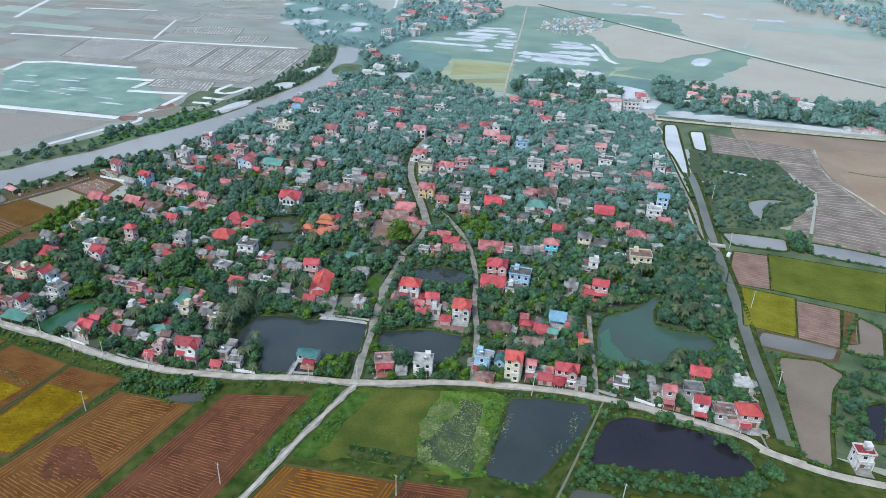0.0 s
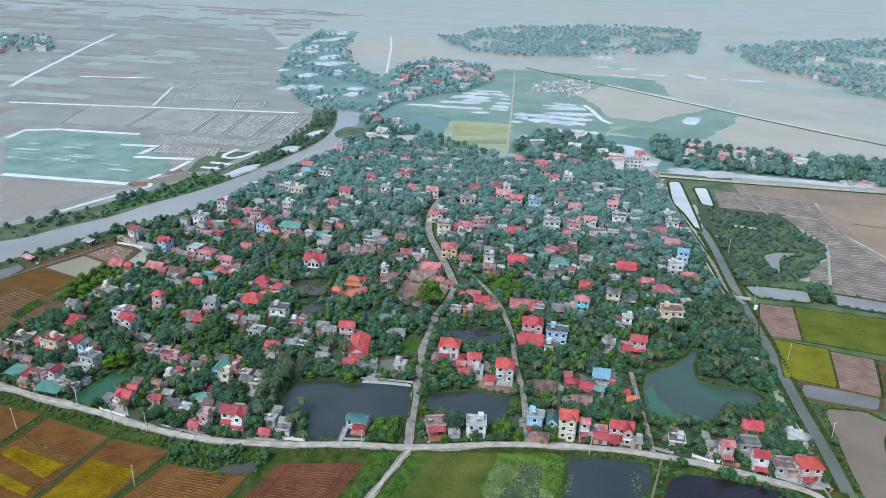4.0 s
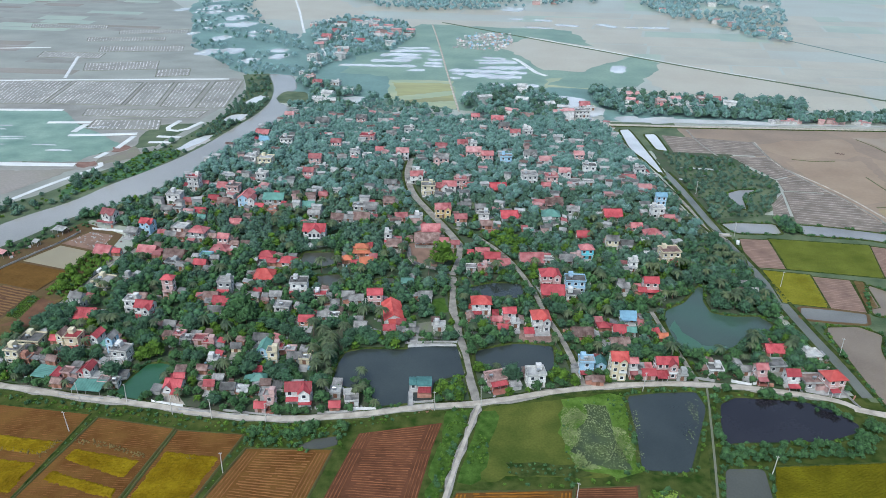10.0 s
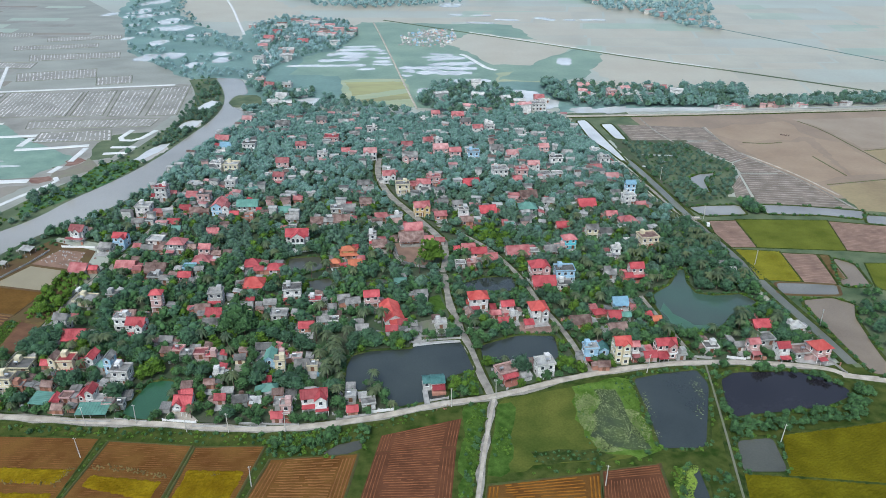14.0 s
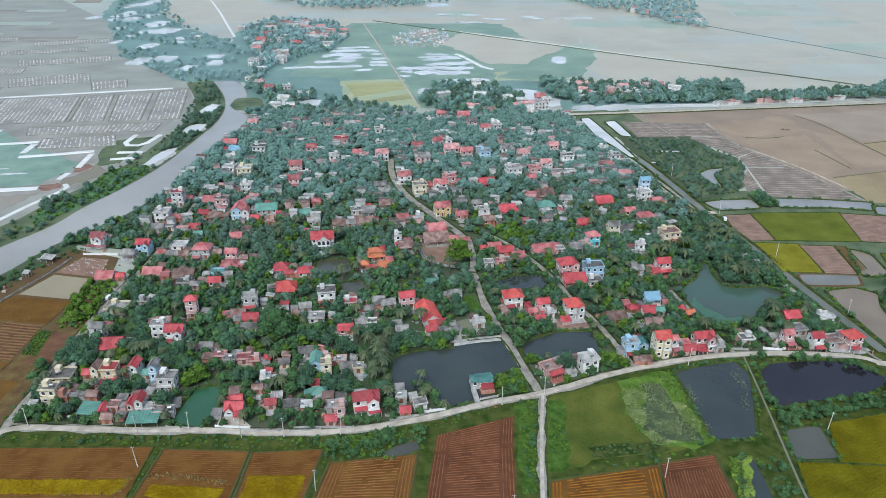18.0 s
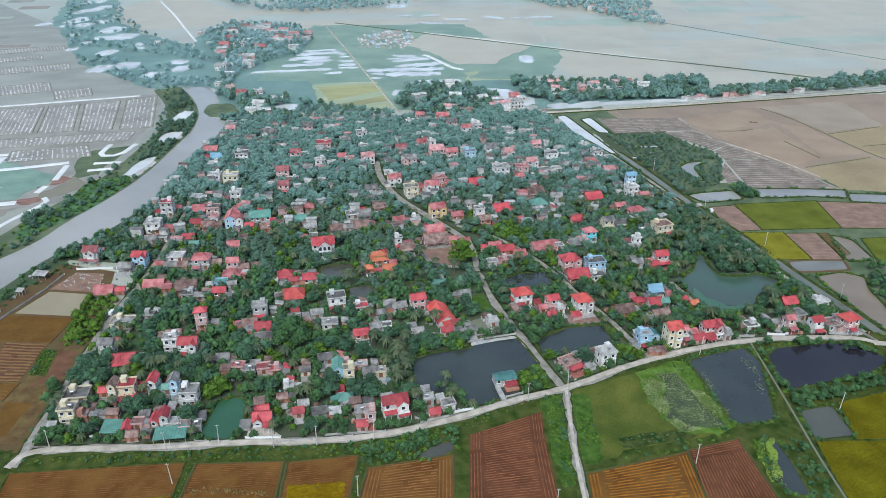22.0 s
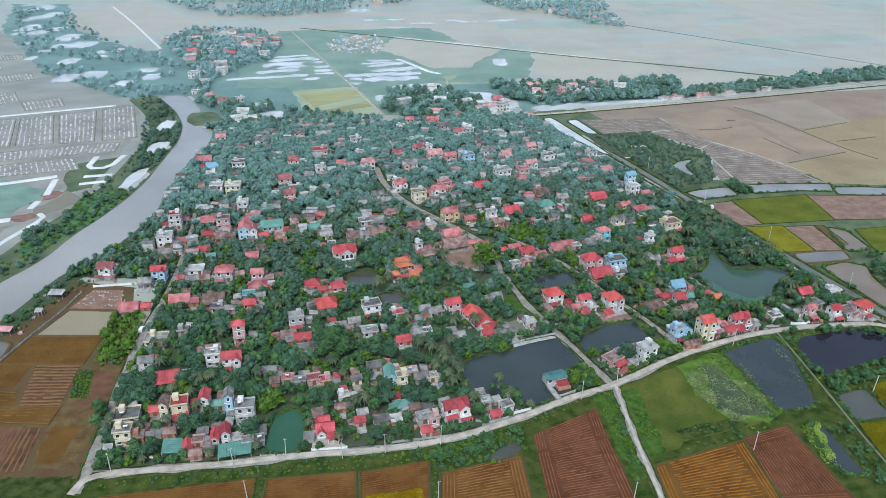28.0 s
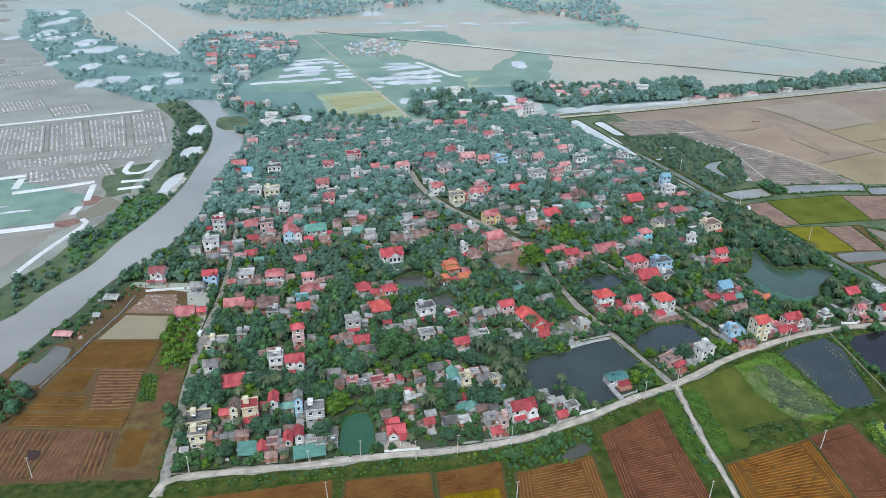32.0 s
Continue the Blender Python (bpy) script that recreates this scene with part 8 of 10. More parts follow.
KINDS.append((v, f, t, LEAF[2], "banana plant with broad arching leaves"))
v, f = shrub(80, 1.6, 1.7, 38, 0.5)
KINDS.append((v, f, None, LEAF[1], "low green bush"))
v, f = shrub(81, 1.3, 1.5, 38, 0.48)
KINDS.append((v, f, None, LEAF[2], "bright green low bush"))
# 10-12 and, paler still, 13-15: leaves painted towards haze for trees farther north, with fewer and larger clumps;
# 16-18 the near kinds in that lighter build
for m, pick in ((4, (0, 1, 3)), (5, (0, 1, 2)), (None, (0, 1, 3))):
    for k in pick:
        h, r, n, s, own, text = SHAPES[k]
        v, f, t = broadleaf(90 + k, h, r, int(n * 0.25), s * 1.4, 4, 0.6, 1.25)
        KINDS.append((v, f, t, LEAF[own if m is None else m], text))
# 19 and 20: far-wood trees in the palest haze-coloured leaves
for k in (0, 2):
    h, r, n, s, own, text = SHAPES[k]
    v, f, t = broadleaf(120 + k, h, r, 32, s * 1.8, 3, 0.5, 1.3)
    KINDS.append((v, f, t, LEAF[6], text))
v, f = shrub(83, 1.3, 1.5, 40, 0.44)
KINDS.append((v, f, None, LEAF[7], "potted bush with orange fruit"))
PROTOS = {}


def tree(kind, x, y, yaw=0.0, size=1.0):
    """One tree of its own: trunk and crown."""
    m = Matrix.LocRotScale((x, y, 0.0), Euler((0, 0, yaw)), (size, size, size))
    if kind not in PROTOS:
        ob = empty("palm_tree" if kind in (5, 6) else "banana_plant" if kind == 7 else "tree", x, y)
        tagged(ob, KINDS[kind][4], "palm" if kind in (5, 6) else "banana plant" if kind == 7 else "tree", "village trees")
        part("trunk", KINDS[kind][2], ob)
        part("crown", cloud_mesh("crown", KINDS[kind][0], KINDS[kind][1], KINDS[kind][3]), ob)
        ob.matrix_basis = m
        PROTOS[kind] = ob
        return ob
    ob = copy_thing(PROTOS[kind], pose(0, 0, 0))
    ob.matrix_basis = m
    return ob


def woods(name, label, spots, kinds=None):
    """Many trees joined: spots are (kind, x, y, yaw, size, z)."""
    by = {}
    for s in spots:
        by.setdefault(id(KINDS[s[0]][3]), []).append(s)
    vs, fl, fm, mats, base = [], [], [], [], 0
    loops, starts, totals, at = [], [], [], 0
    cache = {}
    for mi, group in enumerate(by.values()):
        mats.append(KINDS[group[0][0]][3])
        for kind, x, y, yaw, size, z in group:
            if kind not in cache:
                v, f = KINDS[kind][0], KINDS[kind][1]
                cache[kind] = (np.array(v, float), np.array([len(q) for q in f]), np.concatenate([np.array(q) for q in f]))
            v, cnt, idx = cache[kind]
            c, s = math.cos(yaw), math.sin(yaw)
            w = np.empty_like(v)
            w[:, 0] = x + size * (c * v[:, 0] - s * v[:, 1])
            w[:, 1] = y + size * (s * v[:, 0] + c * v[:, 1])
            w[:, 2] = z + size * v[:, 2]
            vs.append(w)
            loops.append(idx + base)
            totals.append(cnt)
            fm.append(np.full(len(cnt), mi))
            base += len(v)
    v, loops, totals, fm = np.concatenate(vs), np.concatenate(loops), np.concatenate(totals), np.concatenate(fm)
    starts = np.concatenate([[0], np.cumsum(totals)[:-1]])
    me = bpy.data.meshes.new(name)
    me.vertices.add(len(v))
    me.vertices.foreach_set("co", v.astype(np.float32).ravel())
    me.loops.add(len(loops))
    me.loops.foreach_set("vertex_index", loops.astype(np.int32))
    me.polygons.add(len(totals))
    me.polygons.foreach_set("loop_start", starts.astype(np.int32))
    for q in mats:
        me.materials.append(q)
    me.polygons.foreach_set("material_index", fm.astype(np.int32))
    me.update(calc_edges=True)
    me.validate()
    return tagged(new(name, me), label, "trees", kind="stuff")


class Grid:
    def __init__(self, cell):
        self.cell, self.d = cell, {}

    def free(self, x, y, r):
        i, j = int(x // self.cell), int(y // self.cell)
        for a in (i - 1, i, i + 1):
            for b in (j - 1, j, j + 1):
                for px, py in self.d.get((a, b), ()):
                    if (px - x) ** 2 + (py - y) ** 2 < r * r:
                        return False
        return True

    def add(self, x, y):
        self.d.setdefault((int(x // self.cell), int(y // self.cell)), []).append((x, y))


def clear(x, y, margin=1.0):
    """Whether a place is free of water, roads, plots and houses."""
    for pts, x0, x1, y0, y1 in BOXES:
        if x0 - margin < x < x1 + margin and y0 - margin < y < y1 + margin and (inside(x, y, pts) or near_line(x, y, pts + pts[:1]) < margin):
            return False
    for line, half, x0, x1, y0, y1 in LANES:
        if x0 < x < x1 and y0 < y < y1 and near_line(x, y, line) < half + margin:
            return False
    for hx, hy, c, s, hw, hd in HOUSES:
        dx, dy = x - hx, y - hy
        if abs(dx) < 14 and abs(dy) < 14 and abs(dx * c + dy * s) < hw + margin * 0.6 and abs(-dx * s + dy * c) < hd + margin * 0.6:
            return False
    return True


BOXES = [(p, min(a for a, _ in p), max(a for a, _ in p), min(b for _, b in p), max(b for _, b in p)) for p in PONDS + OPEN]
LANES = [(l, h, min(a for a, _ in l) - 9, max(a for a, _ in l) + 9, min(b for _, b in l) - 9, max(b for _, b in l) + 9) for l, h in LINES]
rng = random.Random(11)
grid = Grid(6.0)
SPECIAL = [
    (4, -23.2, 113.6, 2.5), (4, -19.1, 120.1, 1.5), (1, -111.6, 49.0, 2.3), (1, -115.6, 45.5, 1.5), (1, -107.6, 44.0, 1.6), (5, -63.5, 20.0, 1.1), (6, -65.5, 31.5, 1.2), (5, -66.5, 9.5, 1.0), (6, -71.0, 22.5, 1.1), (5, -61.0, 38.0, 1.0), (0, -57.5, 36.5, 1.0), (0, -52.0, 38.5, 1.05), (4, -46.0, 38.0, 1.0), (1, -40.0, 38.5, 0.9), (0, 113.5, 84.0, 1.0), (5, 120.5, 84.0, 1.1), (0, 124.5, 81.5, 1.0), (6, 127.0, 84.5, 1.1), (2, 114.0, 90.0, 0.9), (4, -137.0, 16.5, 1.3), (4, -140.4, 13.7, 1.1), (5, -49.2, 5.4, 1.1), (6, -51.6, 7.9, 1.2), (5, -45.7, 2.1, 1.0), (6, -66.2, 26.6, 1.2), (5, -62.4, 15.5, 1.1), (6, -70.0, 36.5, 1.1), (5, -75.0, 38.4, 1.1), (5, 122.5, 88.5, 1.1), (6, 118.8, 87.3, 1.2), (5, 116.5, 97.3, 1.1), (5, 108.1, 81.7, 1.0), (6, 116.2, 134.9, 1.2), (4, 118.3, 137.7, 1.3), (0, 115.6, 59.6, 1.0), (5, 117.4, 47.4, 1.2), (1, 140.2, 9.6, 1.0), (5, -29.9, 100.1, 1.1), (5, -45.9, 116.7, 1.1), (6, -78.5, 103.4, 1.0), (5, -84.9, 93.9, 1.2), (5, -46.4, 50.1, 1.2), (4, -7.6, 5.1, 0.9), (4, -8.8, 10.1, 0.9), (4, -0.4, 20.6, 0.9), (4, -14.0, 7.0, 0.9), (4, 31.9, 19.6, 1.0),
]
for _, x, y, size in SPECIAL:
    for k in range(8):
        grid.add(x + 3.5 * math.cos(0.785 * k), y + 3.5 * math.sin(0.785 * k))
planted = []
xs, ys = [p[0] for p in VILLAGE], [p[1] for p in VILLAGE]
for _ in range(60000):
    x, y = rng.uniform(min(xs), max(xs)), rng.uniform(min(ys), max(ys))
    r = 3.1 if rng.random() < 0.5 else 4.2
    if not inside(x, y, VILLAGE) or not grid.free(x, y, r) or not clear(x, y, 1.0):
        continue
    grid.add(x, y)
    kind = rng.choices(range(8), (28, 28, 11, 24, 9, 4, 4, 6))[0]
    if y > 190 and kind > 3:
        kind = 1
    # leaf colour steps paler with distance, standing in for haze
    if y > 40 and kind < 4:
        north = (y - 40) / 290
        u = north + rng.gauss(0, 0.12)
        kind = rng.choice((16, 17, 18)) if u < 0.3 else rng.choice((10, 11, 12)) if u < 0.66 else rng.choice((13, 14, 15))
    tight = not clear(x, y, 3.2)
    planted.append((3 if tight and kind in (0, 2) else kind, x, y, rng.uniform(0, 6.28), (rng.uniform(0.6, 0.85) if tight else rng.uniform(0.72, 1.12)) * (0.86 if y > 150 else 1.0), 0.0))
SPECIAL = [q for q in SPECIAL if clear(q[1], q[2], 0.4)]
for kind, x, y, size in SPECIAL:
    tree(kind, x, y, 1.0, size)
planted.sort(key=lambda s: (s[1] + 20) ** 2 + (s[2] + 200) ** 2)
for kind, x, y, yaw, size, z in planted[:280]:
    tree(kind, x, y, yaw, size)
rest = planted[280:]
third = len(rest) // 3
woods("village_trees", "dense dark green trees and palms between the houses", rest[:third])
woods("village_trees", "dense dark green trees and palms between the houses", rest[third : 2 * third])
woods("village_trees", "dense dark green trees and palms between the houses", rest[2 * third :])


def belt(label, pts, gap, sizes, kinds, seed, z=0.0, weights=None, wet=False):
    """Trees filling an outline outside the village."""
    rng = random.Random(seed)
    g, out = Grid(max(gap, 3.0)), []
    xs, ys = [p[0] for p in pts], [p[1] for p in pts]
    tries = int(abs(area(pts)) / gap / gap * 8) + 20
    for _ in range(tries):
        x, y = rng.uniform(min(xs), max(xs)), rng.uniform(min(ys), max(ys))
        if gap > 8 and noise.noise((x * 0.012, y * 0.02, seed)) < -0.12:
            continue
        if inside(x, y, pts) and g.free(x, y, gap) and (wet or clear(x, y, 1.2)):
            g.add(x, y)
            out.append((rng.choices(kinds, weights)[0], x, y, rng.uniform(0, 6.28), rng.uniform(*sizes), z))
    if out:
        woods("tree_belt", label, out)


belt("tufts of weeds along the ring road", [(-202.0, -13.2), (-155.7, -17.1), (-106.2, -20.7), (-77.5, -22.0), (-45.8, -15.7), (-23.1, -7.9), (-23.2, -10.8), (-46.2, -19.6), (-78.0, -27.1), (-106.2, -25.9), (-155.8, -20.4), (-200.9, -16.1)], 1.7, (.22, .5), (8, 9,), 5, 0.0, (2, 3,))
belt("tufts of weeds on the paddy dykes", [(-142.8, -21.6), (-140.7, -22.9), (-145.8, -54.0), (-149.6, -54.1)], 1.9, (.2, .45), (8, 9,), 7, 0.0, (2, 3,))
belt("tufts of weeds on the paddy dykes", [(-83.4, -28.7), (-81.6, -30.0), (-88.0, -53.5), (-90.2, -53.6)], 1.9, (.2, .45), (8, 9,), 9, 0.0, (2, 3,))
belt("weeds along the field road", [(-9.0, -8.3), (-2.1, -3.5), (-9.7, -52.1), (-15.4, -52.2)], 1.7, (.25, .5), (8, 9,), 10, 0.0, (2, 4,))
belt("bright weeds beside the meadow road", [(0.5, -18.0), (3.6, -19.0), (5.5, -28.0), (1.6, -33.0), (-2.6, -33.0)], 1.4, (.25, .5), (9, 8), 11, 0.05, (5, 1), wet=True)
belt("bushes and small trees along the canal", [(134.6, 162.5), (142.2, 162.8), (151.6, 96.3), (151.7, 63.9), (155.2, 28.0), (149.3, 25.9), (143.7, 57.9), (141.9, 90.3), (138.0, 124.1)], 3.2, (.5, .9), (3, 8, 9, 8,), 12, 0.0, (2, 4, 2, 4,))
belt("bushes along the canal's eastern bank", [(143.9, 145.3), (151.6, 96.3), (153.1, 64.0), (159.4, 22.1), (165.4, 24.2), (158.4, 66.6), (155.8, 99.4), (147.2, 145.4)], 3.4, (.4, .8), (3, 8, 9,), 13, 0.0, (1, 4, 2,))
belt("bushes on the dyke between the fish ponds", [(91.8, 17.3), (102.1, 21.2), (94.8, 6.9), (88.6, -22.4), (84.6, -25.3), (88.8, 1.8)], 2.6, (.6, 1.1), (1, 3, 8, 9,), 14, 0.0, (1, 1, 5, 3,))
belt("bright weeds and reeds along the fish pond", [(56.2, 12.0), (59.6, 12.3), (60.4, -9.0), (59.6, -29.7), (57.0, -30.5), (57.0, -9.0)], 1.5, (.25, .5), (8, 9), 15, 0.0, (1, 4))
belt("low weeds along the field road", [(-9.9, -5.2), (-2.6, -3.5), (-10.1, -51.5), (-14.9, -51.6)], 3, (.5, .9), (8, 9,), 17, 0.0, (1, 4,))
belt("bright weeds in clumps at the lotus edge", [(33.0, 6.0), (52.0, 10.5), (50.5, 5.6), (41.0, 3.8), (36.0, -8.0), (34.4, -20.0), (36.4, -31.3), (33.0, -29.0), (31.6, -14.6)], 1.7, (.16, .38), (9, 8), 18, 0.05, (5, 1), wet=True)
belt("dark bushes and palms on the pond shore", [(-51.0, 8.0), (-45.0, 8.6), (-42.0, -3.0), (-45.6, -5.6), (-50.3, 0.7)], 2.4, (.6, .95), (3, 1, 8, 5), 88, 0.0, (3, 2, 2, 1), wet=True)
belt("dark weedy bushes beside the puddle", [(-75.9, -19.4), (-61.0, -17.6), (-58.2, -23.7), (-64.8, -28.8), (-75.6, -25.0)], 2.2, (.5, .9), (8, 3, 9), 89, 0.0, (3, 2, 1))
belt("bright bananas and bushes in the garden plot", ragged(GARDEN, 0.8), 2.6, (.6, 1.0), (7, 9, 4), 97, 0.0, (4, 3, 1), wet=True)
belt("dark bushes leaning over the inky pond", [(112.0, 18.8), (125.0, 16.2), (131.0, 13.5), (141.0, 11.0), (144.0, 6.0), (140.0, 7.0), (131.0, 10.5), (124.0, 13.5), (112.0, 15.6)], 2.3, (.5, .9), (3, 8, 1), 98, 0.0, (2, 3, 1), wet=True)
belt("green bushes round the old house", [(90.0, 33.0), (94.0, 36.0), (104.0, 36.0), (108.0, 31.0), (104.0, 27.0), (92.0, 27.0)], 2.6, (.5, .85), (3, 8, 1), 99, 0.0, (2, 2, 1))
belt("green bushes beside the pond house", [(-17.6, 8.0), (-8.0, 10.0), (-6.6, 1.0), (-15.0, -2.0)], 2.3, (.7, 1.0), (3, 9, 4, 8), 84, 0.0, (2, 2, 2, 1))
belt("green bush mass at the road corner", [(28.6, 22.5), (40.6, 22.5), (38.0, 13.0), (28.6, 10.6)], 2.3, (.7, 1.05), (3, 9, 4, 8), 83, 0.0, (2, 2, 2, 1))
belt("bright weeds between lotus and pond", [(50.5, 10.6), (57.6, 11.6), (57.0, -9.0), (58.0, -29.7), (54.5, -31.0), (52.5, -13.0)], 1.5, (.22, .5), (9, 8), 19, 0.05, (5, 1), wet=True)
belt("potted orange-leaved bushes in garden rows", [(-152.7, 9.0), (-142.6, 7.0), (-142.6, 0.4), (-152.1, 2.3)], 1.25, (.3, .42), (21, 9), 20, 0.0, (5, 1))
belt("dark weeds in the meadow ditch", [(11.6, -31.0), (25.0, -30.2), (38.6, -30.6), (34.0, -35.6), (20.0, -36.6), (11.8, -36.0)], 1.8, (.22, .42), (8,), 21, 0.05, (1,), wet=True)
belt("dark bushes between the weed pond and the path", [(73.4, -40.1), (77.8, -41.6), (75.6, -57.8), (72.3, -74.8), (65.4, -74.0), (67.2, -60.5)], 2.2, (.5, .9), (3, 8, 8,), 22, 0.0, (1, 3, 3,))
belt("weedy bushes beside the puddle", [(-87.6, -24.1), (-61.9, -18.0), (-47.8, -18.6), (-47.4, -24.7), (-63.6, -26.9), (-66.0, -32.6), (-80.3, -33.1)], 1.8, (.4, .8), (8, 9, 3,), 23, 0.0, (3, 2, 1,))
belt("weeds round the fish pond", [(54.1, 9.4), (64.4, 14.0), (91.6, 18.2), (91.3, 15.9), (63.4, 10.0), (56.1, 6.4)], 1.8, (.25, .5), (8, 9,), 24, 0.0, (1, 3,))
belt("weeds round the fish pond", [(91.0, 15.5), (92.1, 15.6), (78.0, -29.5), (74.8, -30.2)], 1.6, (.25, .5), (8, 9,), 26, 0.0, (1, 3,))
belt("roadside shrubs", [(-78.2, -19.5), (-58.7, -18.4), (-60.4, -26.9), (-76.3, -28.6)], 2.5, (.5, 1.0), (3, 8, 8, 9,), 27, 0.0, (1, 3, 3, 2,))
belt("roadside shrubs", [(-93.7, -22.0), (-73.3, -20.1), (-71.4, -29.8), (-82.4, -28.7)], 2.5, (.5, .9), (3, 8, 9,), 28, 0.0, (1, 3, 2,))
belt("roadside weeds", [(-174.5, -17.1), (-128.6, -17.6), (-94.5, -19.1), (-93.7, -22.0), (-127.2, -21.2), (-172.9, -20.0)], 3, (.4, .8), (8, 9,), 29, 0.0, (3, 2,))
belt("dense bright green garden bushes and bananas", [(-213.6, 103.2), (-198.0, 94.5), (-199.8, 55.6), (-213.7, 60.0)], 2.2, (.7, 1.1), (9, 7, 4, 8), 30, 0.0, (4, 3, 2, 1))
belt("bushes along the western lane", [(-199.8, 61.9), (-196.4, 61.2), (-202.8, -4.1), (-206.4, -5.5)], 2.8, (.5, .9), (8, 9, 3,), 31, 0.0, (3, 2, 1,))
belt("dense dark trees beside the western lane", [(-205.9, 28.5), (-198.7, 29.4), (-195.3, 14.4), (-194.4, -2.7), (-200.5, -1.4)], 3.3, (.6, .95), (0, 1, 3,), 32, 0.0, (3, 2, 2,))
belt("dense dark trees beside the western lane", [(-201.2, 47.1), (-188.0, 45.9), (-187.0, 32.6), (-198.8, 30.1)], 3.3, (.6, .95), (0, 1, 3,), 33, 0.0, (3, 2, 2,))
belt("green vegetable crop on the strip", [(-220.9, 55.0), (-213.6, 55.0), (-213.7, 41.0), (-219.4, 37.8), (-222.2, 39.2)], 1.5, (.35, .6), (8, 9,), 34, 0.0, (2, 3,))
belt("dark riverside thicket", [(-284.4, 64.0), (-276.9, 64.2), (-262.7, 54.5), (-262.2, 44.0), (-268.0, 36.0), (-284.0, 36.0)], 2.6, (.55, .95), (3, 0, 8,), 35, 0.0, (3, 1, 3,))
belt("bushes on the river bank", [(-261.7, 93.9), (-253.2, 112.0), (-239.9, 134.2), (-231.2, 141.4), (-229.6, 133.7), (-238.0, 122.2), (-247.6, 103.0), (-253.3, 88.3)], 3.0, (.5, .9), (3, 8, 8,), 36, 0.0, (1, 3, 3,))
belt("bushes on the river bank", [(-234.1, 142.1), (-230.9, 160.8), (-221.0, 180.0), (-213.9, 171.1), (-224.3, 143.0)], 3.0, (.5, .9), (3, 8, 8,), 37, 0.0, (1, 3, 3,))
belt("dense trees round the eastern dark pond", [(179.8, 65.2), (201.8, 84.6), (188.9, 22.9), (174.6, 20.9), (174.2, 42.2)], 4, (.6, 1.0), (0, 1, 3, 8,), 38, 0.0, (3, 3, 3, 3,))
belt("lime green water weeds", [(59.4, -39.7), (66.6, -38.5), (61.3, -58.8), (56.8, -56.3)], 1.3, (.4, .7), (9,), 39, 0.0, (1,))
belt("weeds round the meadow", [(-5.3, -29.9), (12.2, -26.7), (39.8, -36.8), (55.3, -30.1), (54.9, -39.7), (38.9, -41.3), (-5.8, -42.2)], 3, (.4, .8), (8, 9,), 40, 0.0, (2, 3,))
belt("trees along the canal bank", [(135.5, 44.6), (146.3, 40.5), (152.2, 22.0), (143.0, 17.9), (130.6, 27.4)], 4.5, (.6, .95), (0, 1, 3,), 41, 0.0, (4, 4, 5,))
belt("hedge of trees beside the dark pond", [(88.8, -15.5), (113.7, -11.8), (136.8, -8.8), (150.5, 5.1), (153.6, -1.8), (140.0, -15.1), (114.3, -20.2), (87.9, -23.7)], 1.9, (.45, .75), (1, 3, 3, 8,), 42, 0.0, (3, 4, 5, 3,))
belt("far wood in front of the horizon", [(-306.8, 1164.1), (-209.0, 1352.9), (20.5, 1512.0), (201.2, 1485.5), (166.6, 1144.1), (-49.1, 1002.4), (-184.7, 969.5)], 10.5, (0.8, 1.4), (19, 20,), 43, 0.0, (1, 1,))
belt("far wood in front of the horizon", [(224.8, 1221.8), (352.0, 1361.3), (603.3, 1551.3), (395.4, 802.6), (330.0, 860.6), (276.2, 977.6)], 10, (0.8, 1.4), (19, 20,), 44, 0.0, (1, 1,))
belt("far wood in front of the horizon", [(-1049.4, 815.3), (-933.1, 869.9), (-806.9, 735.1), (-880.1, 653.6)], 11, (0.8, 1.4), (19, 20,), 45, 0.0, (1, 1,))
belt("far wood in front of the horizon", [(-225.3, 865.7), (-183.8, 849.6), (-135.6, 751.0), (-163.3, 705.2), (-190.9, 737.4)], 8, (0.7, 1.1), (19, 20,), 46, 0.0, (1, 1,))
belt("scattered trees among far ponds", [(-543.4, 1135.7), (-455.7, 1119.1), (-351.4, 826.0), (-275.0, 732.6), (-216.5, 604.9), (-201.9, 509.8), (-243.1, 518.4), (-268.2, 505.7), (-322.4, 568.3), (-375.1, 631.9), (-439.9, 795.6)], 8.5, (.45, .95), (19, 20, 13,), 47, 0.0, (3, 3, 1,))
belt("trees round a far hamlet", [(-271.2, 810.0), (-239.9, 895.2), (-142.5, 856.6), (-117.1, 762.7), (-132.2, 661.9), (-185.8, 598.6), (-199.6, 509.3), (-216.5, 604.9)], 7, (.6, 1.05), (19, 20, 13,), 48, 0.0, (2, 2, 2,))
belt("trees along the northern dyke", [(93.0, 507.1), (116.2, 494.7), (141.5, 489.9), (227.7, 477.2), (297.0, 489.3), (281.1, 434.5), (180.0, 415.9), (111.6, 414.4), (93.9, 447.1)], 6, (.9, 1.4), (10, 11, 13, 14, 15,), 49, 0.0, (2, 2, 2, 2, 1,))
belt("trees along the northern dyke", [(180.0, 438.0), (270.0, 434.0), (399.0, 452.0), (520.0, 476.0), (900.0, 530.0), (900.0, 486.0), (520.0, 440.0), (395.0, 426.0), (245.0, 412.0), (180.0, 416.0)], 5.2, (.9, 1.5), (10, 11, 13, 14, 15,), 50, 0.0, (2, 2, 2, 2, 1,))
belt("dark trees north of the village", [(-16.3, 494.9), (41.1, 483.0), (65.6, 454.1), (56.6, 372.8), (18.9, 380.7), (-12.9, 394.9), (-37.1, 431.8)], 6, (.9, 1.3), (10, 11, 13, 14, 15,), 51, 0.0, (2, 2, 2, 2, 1,))
